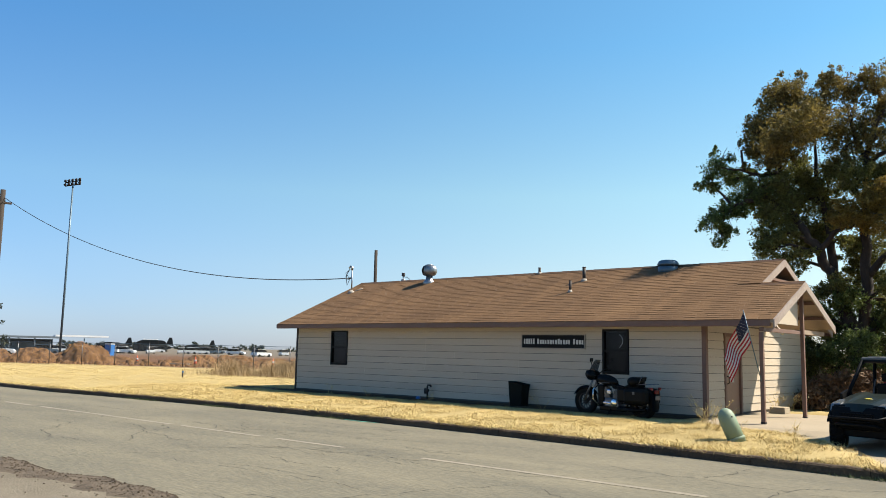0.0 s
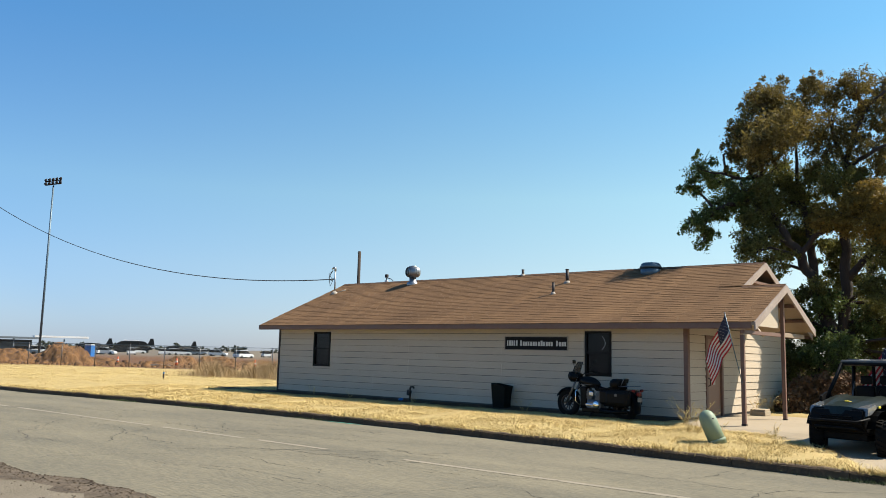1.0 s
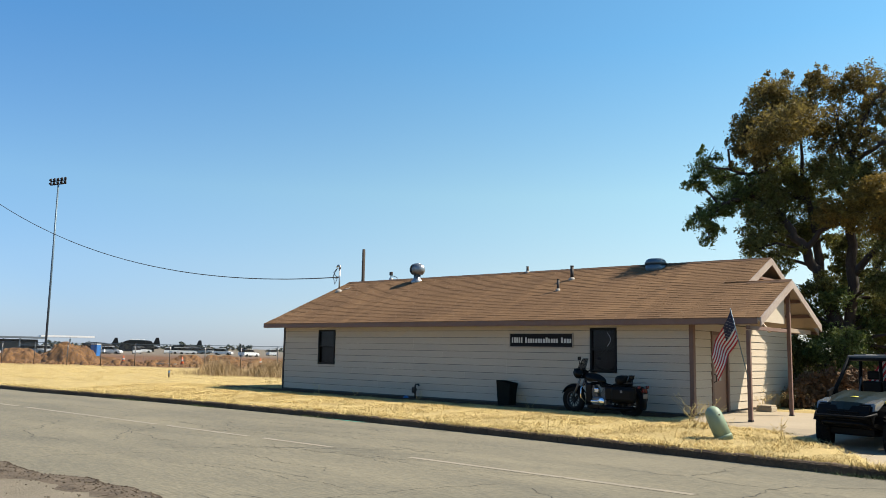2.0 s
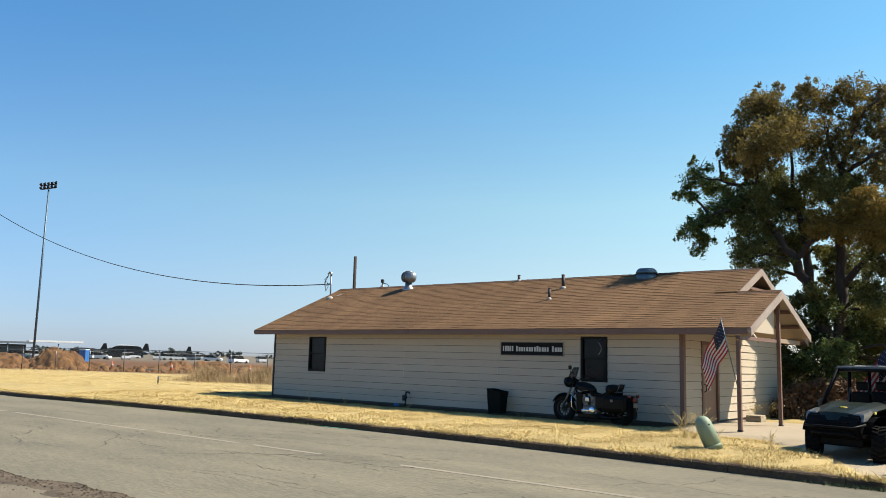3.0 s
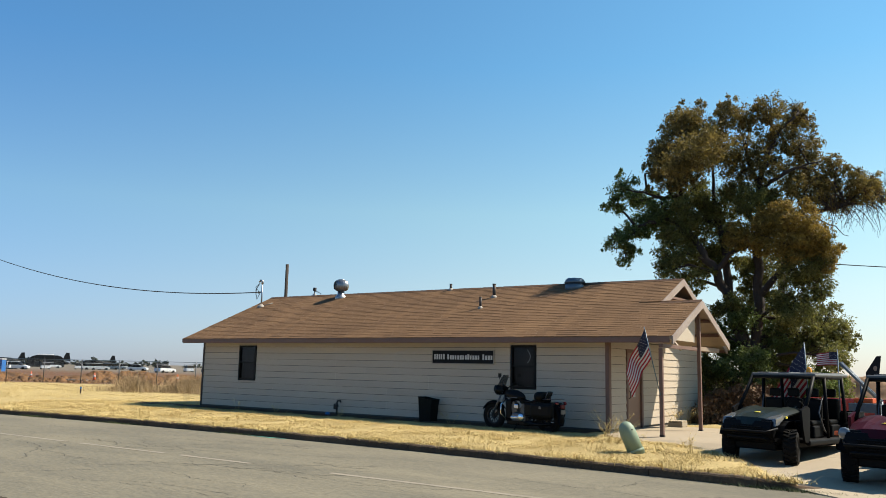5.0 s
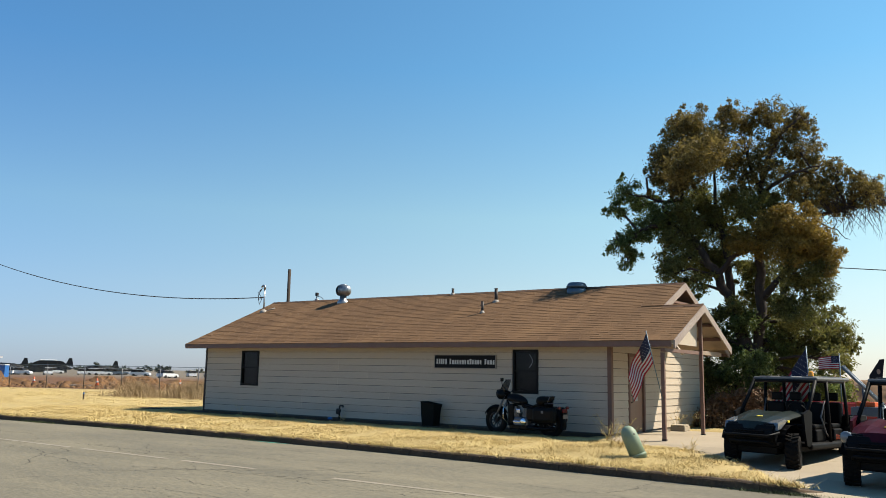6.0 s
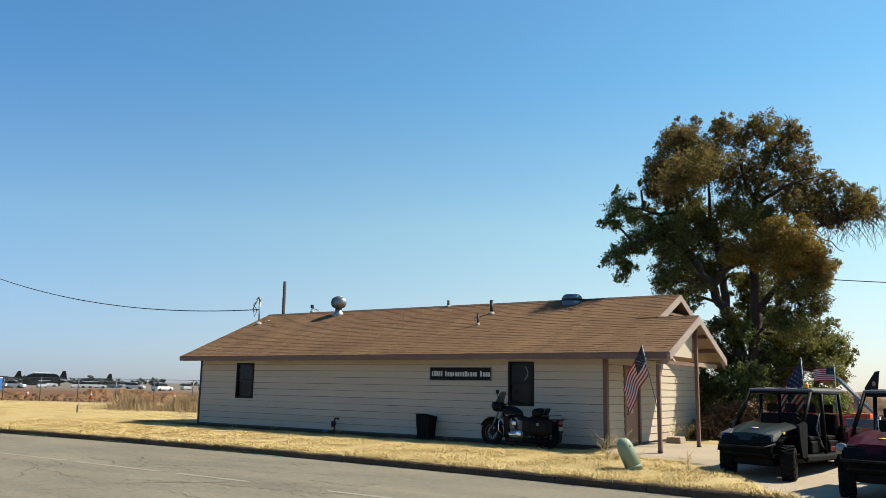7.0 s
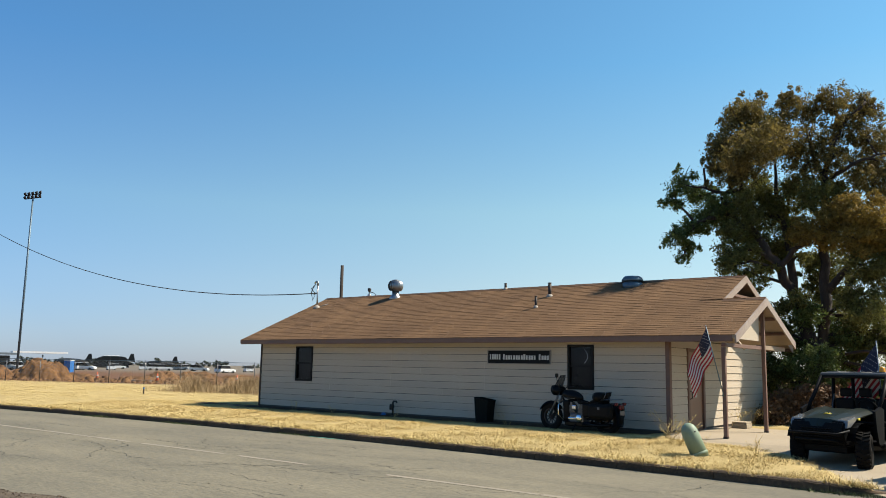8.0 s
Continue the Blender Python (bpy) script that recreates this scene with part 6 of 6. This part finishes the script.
    # cargo box
    for lo, hi in (((-1.95, -0.7, 0.62), (-1.12, 0.7, 0.68)), ((-1.95, 0.66, 0.68), (-1.12, 0.72, 0.95)), ((-1.95, -0.72, 0.68), (-1.12, -0.66, 0.95)), ((-1.17, -0.66, 0.68), (-1.12, 0.66, 0.95)), ((-1.99, -0.7, 0.66), (-1.95, 0.7, 0.95))):
        part("cargo_panel", B(lo, hi, 0.01), pl, u)
    return u


utv((-3.72, 17.98, drive_z(17.0) - 0.035), -104, "utvgreen", "dark green four-door utility vehicle parked on the drive", True, "dark sage moulded hood")
utv((-1.3, 16.1, drive_z(15.6) + 0.0), -103, "maroon", "maroon utility vehicle with a canopy roof parked on the drive", False, "maroon moulded hood")


# ---- beyond the drive ----
def pickup():
    p = thing("pickup_truck", (-1.9, 24.7, -0.05), 5, "faded red pickup truck parked beyond the drive", "truck")
    rp = M["redpaint"]
    bm = bmesh.new()
    prism(bm, [(2.6, 0.4), (2.65, 0.75), (2.5, 0.95), (1.3, 1.02), (0.7, 1.02), (-0.75, 1.02), (-0.78, 0.4)], 1.7, "y", -0.85)
    bmesh.ops.bevel(bm, geom=list(bm.edges), offset=0.05, segments=2, affect="EDGES")
    part("body", bm, rp, p)
    bm = bmesh.new()
    prism(bm, [(1.25, 1.02), (0.75, 1.5), (-0.4, 1.52), (-0.7, 1.02)], 1.44, "y", -0.72)
    bmesh.ops.bevel(bm, geom=list(bm.edges), offset=0.03, segments=2, affect="EDGES")
    c = part("cab", bm, rp, p)
    for y in (-0.735, 0.715):
        bm = bmesh.new()
        prism(bm, [(1.05, 1.06), (0.68, 1.44), (0.15, 1.45), (0.15, 1.06)], 0.02, "y", y)
        part("side_window", bm, M["frame"], c)
        bm = bmesh.new()
        prism(bm, [(0.08, 1.06), (0.08, 1.45), (-0.36, 1.45), (-0.55, 1.06)], 0.02, "y", y)
        part("side_window", bm, M["frame"], c)
    for lo, hi in (((-2.7, -0.85, 0.5), (-0.8, 0.85, 0.58)), ((-2.7, 0.78, 0.45), (-0.8, 0.86, 0.98)), ((-2.7, -0.86, 0.45), (-0.8, -0.78, 0.98)), ((-2.76, -0.85, 0.5), (-2.7, 0.85, 0.98))):
        part("bed_panel", B(lo, hi, 0.02), rp, p)
    part("bumper", B((2.62, -0.85, 0.42), (2.76, 0.85, 0.58), 0.03), M["chrome"], p)
    for x in (1.7, -1.75):
        for y in (-0.74, 0.74):
            wheel_parts(p, "wheel", (x, y, 0.36), 0.36, 0.22, M["rubber"], M["steel"], 6)
    t = thing("loading_ramp", (-2.4, 21.6, 0.7), 0, "blue-grey aluminium folding ramp leaning upward", "ramp")
    a, b = Vector((-0.06, 0.2, 0.25)), Vector((-0.85, -0.1, 1.15))
    for dy in (-0.14, 0.14):
        part("rail", T([a + Vector((0, dy, 0)), b + Vector((0, dy, 0))], 0.04, 6), M["rampmetal"], t)
    for k in range(12):
        q = a.lerp(b, (k + 0.5) / 12)
        part("rung", T([q + Vector((0, -0.14, 0)), q + Vector((0, 0.14, 0))], 0.022, 6), M["rampmetal"], t)
    part("leg", T([a, a + Vector((0.1, 0, -1.0))], 0.04, 6), M["rampmetal"], t)
    part("leg", T([a.lerp(b, 0.5), a.lerp(b, 0.5) + Vector((0, 0.2, -1.45))], 0.03, 6), M["rampmetal"], t)
    o = thing("tool_chest", (-2.68, 20.9, 0.0), -8, "bright orange-red chest on a grey metal cart", "chest")
    part("chest", B((-0.2, -0.15, 0.93), (0.2, 0.15, 1.04), 0.015), M["orange"], o)
    part("cart", B((-0.3, -0.22, 0.72), (0.3, 0.22, 0.92), 0.01), M["rampmetal"], o, "grey slatted metal cart")
    for x in (-0.26, 0.26):
        for y in (-0.18, 0.18):
            part("leg", T([(x, y, 0.0), (x, y, 0.74)], 0.025, 6), M["rampmetal"], o)


pickup()


def dish():
    d = thing("dish_reflector", (-5.75, 36.4, -0.15), -20, "khaki oval dish reflector on a thin post", "dish")
    part("post", T([(0, 0, -0.1), (0, 0, 2.2)], 0.04, 8), M["iron"], d)
    bm = bmesh.new()
    lathe(bm, [(0.02, 0.14), (0.22, 0.1), (0.4, 0.04), (0.5, 0.0), (0.51, -0.02)], (0, 0, 0), "y", 24)
    bmesh.ops.transform(bm, matrix=pose(0, -0.1, 2.45, 0, 0, 50) @ Matrix.Diagonal((1, 1, 1.1, 1)), verts=bm.verts)
    part("reflector", bm, M["dishgrey"], d, smooth=True)


dish()


def mound(name, at, size, seed, m, label, category="earth mound"):
    """A heap of loose earth with a rough outline."""
    n, vs, fs = 64, [], []
    rot = math.atan2(at[1], at[0]) + math.pi / 2
    for j in range(n + 1):
        for i in range(n + 1):
            u, v = 2 * i / n - 1, 2 * j / n - 1
            r = math.hypot(u, v)
            h = max(0, 1 - r ** 1.7) * (1 + 0.4 * noise.noise((u * 2.3 + seed, v * 2.3, 0))) + (0.2 * noise.noise((u * 5, v * 5, seed)) + 0.12 * noise.noise((u * 9, v * 9, seed)) + 0.09 * noise.noise((u * 21, v * 21, seed))) * (r < 0.95)
            h = h if h < 0.9 else 0.9 + 0.15 * math.tanh((h - 0.9) / 0.15)
            vs.append(((u * math.cos(rot) * size[0] - v * math.sin(rot) * size[1]), (u * math.sin(rot) * size[0] + v * math.cos(rot) * size[1]), h * size[2] - 0.15))
    for j in range(n):
        for i in range(n):
            a = j * (n + 1) + i
            fs.append((a, a + 1, a + n + 2, a + n + 1))
    ob = raw(name, vs, fs, M[m], smooth=True)
    ob.location = at
    tagged(ob, label, category)


for k, (x, y, sx, sz) in enumerate(((-73.6, 35.1, 3.0, 2.0), (-75.5, 31.6, 3.0, 1.4), (-78.0, 28.0, 4.0, 1.3), (-76, 39.5, 3.0, 0.7), (-72.0, 46.2, 2.2, 1.0), (-70.5, 49.2, 3.0, 1.05), (-69, 53, 4.0, 0.75), (-71, 43.5, 2.6, 0.55), (-66, 57.0, 5.0, 0.7), (-63, 62, 6, 0.65), (-58, 65, 6, 0.6))):
    mound("earth_mound", (x, y, -0.15), (sx, 2.4, sz), k * 3.1, "dirt", "heap of loose red-brown earth behind the fence")
berm = [(-30, 66), (-18, 66), (-8, 62), (4, 62), (16, 64), (30, 66)]
for k, (x, y) in enumerate(berm):
    mound("earth_bank", (x, y, -0.15), (9, 5, 2.2), k * 1.7 + 20, "brush", "long brown weedy earth bank", "earth bank")


def fence():
    a, b = Vector((-86, 21.5, -0.15)), Vector((-38.0, 48.5, -0.15))
    f = thing("chain_link_fence", a, 0, "grey chain-link fence on thin steel posts along the lawn", "fence")
    L = b - a
    n = 18
    for k in range(n + 1):
        p = L * (k / n)
        part("post", T([p + Vector((0, 0, -0.1)), p + Vector((0, 0, 1.85))], 0.035, 6), M["steel"], f)
    part("top_rail", T([Vector((0, 0, 1.8)), L + Vector((0, 0, 1.8))], 0.02, 5), M["bluegalv"], f)
    d = L.normalized()
    vs, fs = [], []
    s = 0.0
    while s < L.length - 1.8:
        for sg in (0, 1):
            q = len(vs)
            p0, p1 = d * (s + (1.75 if sg else 0)), d * (s + (0 if sg else 1.75)) + Vector((0, 0, 1.75))
            vs += [p0, p0 + d * 0.007, p1 + d * 0.007, p1]
            fs.append((q, q + 1, q + 2, q + 3))
        s += 0.11
    tagged(raw("chain_link", [tuple(v) for v in vs], fs, M["galv"], f), "diamond wire mesh", kind="stuff")


fence()


def aircraft(at, turn, scale, label, girth=1.0):
    p = thing("parked_aircraft", at, turn, label, "aircraft", "parked aircraft")
    m = M["aircraft"]
    bm = bmesh.new()
    lathe(bm, [(0.1, -7.5), (0.9, -5.0), (1.6, -2.0), (1.75, 2.5), (1.5, 5.0), (0.9, 6.2), (0.1, 6.7)], (0, 0, 2.2), "x", 16)
    bmesh.ops.scale(bm, vec=(scale, scale * girth, scale * girth), verts=bm.verts)
    part("fuselage", bm, m, p, smooth=True)
    bm = bmesh.new()
    prism(bm, [(-7.6, 2.6), (-6.9, 6.0), (-5.8, 6.0), (-4.6, 3.2)], 0.25, "y", -0.12)
    bmesh.ops.scale(bm, vec=(scale, scale, scale), verts=bm.verts)
    part("tail_fin", bm, m, p)
    for y0, y1, x0, z in ((-9, 9, 0.2, 3.6), (-3, 3, -7.2, 2.9)):
        bm = B((x0, y0, z), (x0 + 2.0 if y1 > 5 else x0 + 1.2, y1, z + 0.22), 0.06)
        bmesh.ops.scale(bm, vec=(scale, scale, scale), verts=bm.verts)
        part("wing", bm, m, p)
    bm = B((3.8, -0.8, 3.2), (5.4, 0.8, 3.75), 0.1)
    bmesh.ops.scale(bm, vec=(scale, scale, scale), verts=bm.verts)
    part("canopy", bm, M["lens"], p, "pale cockpit glazing")
    for x, y in ((4.6, 0), (-0.6, 1.2), (-0.6, -1.2)):
        part("gear_leg", T([Vector((x, y, 1.2)) * scale, Vector((x, y, 0.0)) * scale], 0.12, 6), m, p)


aircraft((-260.5, 148.7, -0.5), 242, 0.85, "dark parked transport aircraft on the airfield", 0.9)
aircraft((-266.5, 137.2, -0.5), 242, 0.8, "dark parked aircraft behind another one")
aircraft((-252.9, 161.4, -0.5), 242, 0.75, "dark parked aircraft with a swept fin")


def shelter():
    """A long dark sheeted shelter with a rounded top, on the airfield."""
    t = thing("tarpaulin_shelter", (-248.0, 140.4, -0.4), 60.5, "large black sheeted shelter with a rounded top", "shelter")
    bm = bmesh.new()
    prism(bm, [(-5.4, 0), (-5.3, 2.2), (-4.3, 3.3), (-2.8, 3.9), (3.4, 3.9), (4.6, 3.5), (5.2, 2.2), (5.4, 0)], 7.0, "y", 0)
    bmesh.ops.bevel(bm, geom=list(bm.edges), offset=0.2, segments=2, affect="EDGES")
    part("cover", bm, M["aircraft"], t, "black sheeting")
    for x in (-3.2, -0.4, 2.4):
        part("rib", B((x - 0.1, -0.1, 0), (x + 0.1, 0.0, 3.7), 0.03), M["iron"], t)
    part("hatch", B((-2.5, 1.0, 3.9), (2.2, 3.0, 4.25), 0.08), M["carwhite"], t, "white bundles on top")


shelter()
tail = thing("tail_fin", (-18.0, 148.8, -0.3), 8, "grey-dark swept aircraft tail fin rising behind the bank", "aircraft tail")
bm = bmesh.new()
prism(bm, [(-2.4, 0), (-2.2, 3.2), (0.4, 6.0), (1.5, 6.1), (0.9, 3.0), (1.0, 0)], 0.4, "y", -0.2)
part("fin", bm, M["aircraft"], tail)
tail.scale = (0.62, 1.0, 0.93)
bm = bmesh.new()
lathe(bm, [(0.45, -0.03), (0.45, 0.03)], (0.0, -0.22, 3.9), "y", 14)
part("roundel", bm, M["soffit"], tail, "tan round emblem")


def car(at, turn, m, label):
    c = thing("parked_car", at, turn, label, "car", "parked cars")
    bm = bmesh.new()
    prism(bm, [(2.2, 0.35), (2.25, 0.7), (2.0, 0.9), (1.0, 1.0), (-2.1, 1.02), (-2.2, 0.4)], 1.75, "y", -0.87)
    bmesh.ops.bevel(bm, geom=list(bm.edges), offset=0.06, segments=2, affect="EDGES")
    part("body", bm, M[m], c)
    bm = bmesh.new()
    prism(bm, [(1.0, 1.0), (0.4, 1.58), (-1.7, 1.62), (-2.1, 1.0)], 1.5, "y", -0.75)
    part("cabin", bm, M["frame"], c)
    part("roof", B((-1.7, -0.74, 1.6), (0.4, 0.74, 1.68), 0.03), M[m], c)
    for x in (1.4, -1.35):
        for y in (-0.78, 0.78):
            bm = bmesh.new()
            lathe(bm, [(0.33, -0.1), (0.34, 0), (0.33, 0.1)], (x, y, 0.33), "y", 14)
            part("wheel", bm, M["rubber"], c)


for x, y, tn, m, lab in ((-103, 39, 60, "carwhite", "white sport-utility car behind the earth heaps"), (-116, 50, 70, "carblue", "blue-grey car parked on the airfield"), (-150, 78, 60, "carblue", "blue-grey car parked far off"), (-160, 92, 65, "carwhite", "white car parked far off"), (-168, 106, 60, "carwhite", "white car parked far off"), (-150, 100, 80, "carblue", "blue-grey car parked far off"), (-172, 62, 50, "carwhite", "white car parked far off"), (-178, 121, 60, "carwhite", "white van-like car far off"), (-125, 44, 60, "carwhite", "white car beside the canopy")):
    car((x * 1.3, y * 1.3, -0.3), tn, m, lab)

for x, y, tn, m, lab in ((-107.6, 48.4, 62, "carwhite", "white car parked behind the earth heaps"), (-110.4, 58.6, 40, "carwhite", "white car parked behind the earth heaps"), (-141.9, 74.0, 60, "carblue", "blue-grey car parked far off"),
                         
                         (-118.4, 74.8, 58, "carwhite", "white car parked far off"), (-125.4, 82.3, 64, "carblue", "blue-grey car parked far off"), (-132.5, 89.7, 60, "carwhite", "white car parked far off"), (-148.9, 71.1, 70, "carblue", "blue-grey car by the canopy"),
                         (-129, 54.5, 60, "carblue", "blue-grey car by the canopy")):
    car((x * 1.5, y * 1.5, -0.3), tn, m, lab)

# a long far row of parked cars across the airfield
rnd_row = random.Random(77)
for k in range(16):
    bearing = radians(64.5 - 27 * k / 15 + rnd_row.uniform(-0.6, 0.6))
    d = rnd_row.uniform(165, 215)
    white = rnd_row.random() < 0.65
    car((-d * math.sin(bearing), d * math.cos(bearing), -0.3), rnd_row.uniform(0, 180), "carwhite" if white else "carblue", "white car parked far off on the airfield" if white else "blue-grey car parked far off on the airfield")


def canopy():
    h = thing("long_canopy", (-184, 79, -0.3), 0, "long low grey-blue canopy roof over parked rows", "canopy")
    d, w = Vector((0.33, 0.944, 0)), Vector((-0.944, 0.33, 0))
    for k, (s0, s1, z) in enumerate(((-38, 3, 3.1), (2, 13, 3.5))):
        vs = [d * s + w * t + Vector((0, 0, zz)) for zz in (z, z + 0.4) for s, t in ((s0, 0), (s1, 0), (s1, 6), (s0, 6))]
        raw("roof", [tuple(v) for v in vs], [(3, 2, 1, 0), (4, 5, 6, 7), (0, 1, 5, 4), (1, 2, 6, 5), (2, 3, 7, 6), (3, 0, 4, 7)], M["hangar" if k == 0 else "carwhite"], h)
    for k in range(10):
        p = d * (-37 + 5 * k) + w * 0.5
        part("column", T([p, p + Vector((0, 0, 3.2))], 0.15, 6), M["hangar"], h)
    wd = d * -18 + w * 6.2
    vs = [wd + d * s + Vector((0, 0, z)) + w * t for t in (0, 0.3) for s, z in ((-20, 0), (20, 0), (20, 2.9), (-20, 2.9))]
    raw("back_wall", [tuple(v) for v in vs], [(0, 1, 2, 3), (7, 6, 5, 4), (0, 4, 5, 1), (1, 5, 6, 2), (2, 6, 7, 3), (3, 7, 4, 0)], M["hangar"], h)


canopy()


def toilet():
    t = thing("portable_toilet", (-127.0, 64.8, -0.25), 30, "blue plastic portable toilet with a pale roof", "portable toilet")
    part("body", B((-0.55, -0.55, 0.0), (0.55, 0.55, 1.85), 0.04), M["blue"], t)
    part("roof", B((-0.58, -0.58, 1.85), (0.58, 0.58, 2.05), 0.08), M["white"], t, "pale domed roof")
    part("door", B((-0.4, -0.58, 0.1), (0.4, -0.55, 1.75), 0.01), M["blue"], t)


toilet()


def clutter():
    rnd = random.Random(21)
    for k, (x, y) in enumerate(((-66.5, 42.2), (-60.5, 46.4), (-72, 39.5))):
        c = thing("traffic_cone", (x, y, -0.15), 0, "orange traffic cone with a pale band in the dirt", "cone", "traffic cones")
        bm = bmesh.new()
        lathe(bm, [(0.18, 0.03), (0.1, 0.4), (0.04, 0.75)], n=10)
        part("cone", bm, M["orange"], c)
        bm = bmesh.new()
        lathe(bm, [(0.118, 0.35), (0.09, 0.5)], n=10)
        part("band", bm, M["white"], c)
        part("foot", B((-0.22, -0.22, 0), (0.22, 0.22, 0.04)), M["rubber"], c)
    for k, (x, y, tn) in enumerate(((-66, 40.2, 20), (-62, 43, 50), (-56.5, 44.2, 25), (-59.5, 41.8, 60))):
        s = thing("plank_stack", (x, y, -0.15), tn, "low stack of pale planks and pipes on bare earth", "plank stack", "plank stacks")
        for j in range(4):
            part("plank", B((-1.0, -0.3 + 0.16 * j, 0.0), (1.0, -0.17 + 0.16 * j, 0.12 + 0.05 * (j % 2)), 0.01), M["flashing" if k % 2 == 0 else "dirt"], s)


clutter()


def clods():
    """Loose clods, stones and broken lumps over the bare earth behind the fence."""
    rs = np.random.default_rng(44)
    n = 2600
    along, off = rs.uniform(0, 1, n), np.abs(rs.normal(0, 1, n)) * 7 + 0.8
    c = np.stack([-86 + 60 * along - 0.49 * off, 21.5 + 33.8 * along + 0.87 * off, np.full(n, -0.16)], 1)
    size = rs.uniform(0.05, 0.2, n) * np.where(rs.uniform(0, 1, n) < 0.08, 2.2, 1)
    corner = np.array([(-1, -1, -0.6), (1, -1, -0.6), (1, 1, -0.6), (-1, 1, -0.6), (-0.6, -0.6, 0.8), (0.6, -0.6, 0.8), (0.6, 0.6, 0.8), (-0.6, 0.6, 0.8)])
    vs = (c[:, None, :] + corner[None] * size[:, None, None] * rs.uniform(0.5, 1.3, (n, 8, 3))).reshape(-1, 3)
    face = np.array([(4, 5, 6, 7), (0, 1, 5, 4), (1, 2, 6, 5), (2, 3, 7, 6), (3, 0, 4, 7)])
    tagged(quads("earth_clods", vs, (face[None] + 8 * np.arange(n)[:, None, None]).reshape(-1, 4), M["dirt"]), "loose clods of red-brown earth behind the fence", "earth", kind="stuff")


clods()


def far_trees():
    """A broken line of low trees at the horizon."""
    rnd = random.Random(31)
    rs = np.random.default_rng(31)
    for k in range(46):
        az = radians(rnd.uniform(15, 82))
        d = rnd.uniform(430, 640)
        h = rnd.uniform(3.0, 6.5)
        at = (-d * math.sin(az), d * math.cos(az), -1.0)
        w = h * rnd.uniform(1.2, 3.0)
        t = thing("distant_tree", at, 0, "hazy dark tree clump on the horizon", "tree", "distant trees")
        c = [(rs.uniform(-w, w), rs.uniform(-w, w), h * rs.uniform(0.1, 0.6)) for _ in range(12)]
        vs, fs = leaf_cloud(rs, c, [h * 0.36] * 12, 1100, 0.7)
        tagged(quads("crown", vs, fs, M["farleaf"], t), kind="stuff")
        part("trunk", T([(0, 0, 0), (0, 0, h * 0.6)], [0.3, 0.15], 5), M["bark"], t)


far_trees()


def near_conifer():
    at = (-79.8, 29.3, -0.15)
    t = thing("conifer", at, 0, "dark conifer beyond the lawn", "tree")
    rs = np.random.default_rng(5)
    part("trunk", T([(0, 0, -0.1), (0, 0, 6.0)], [0.16, 0.03], 8), M["bark"], t)
    c = [(rs.normal() * 0.5, rs.normal() * 0.5, z) for z in np.linspace(1.0, 5.9, 26)]
    vs, fs = leaf_cloud(rs, c, [0.25 + (6.6 - p[2]) * 0.1 for p in c], 5000, 0.09)
    tagged(quads("foliage", vs, fs, M["farleaf"], t), kind="stuff")


near_conifer()
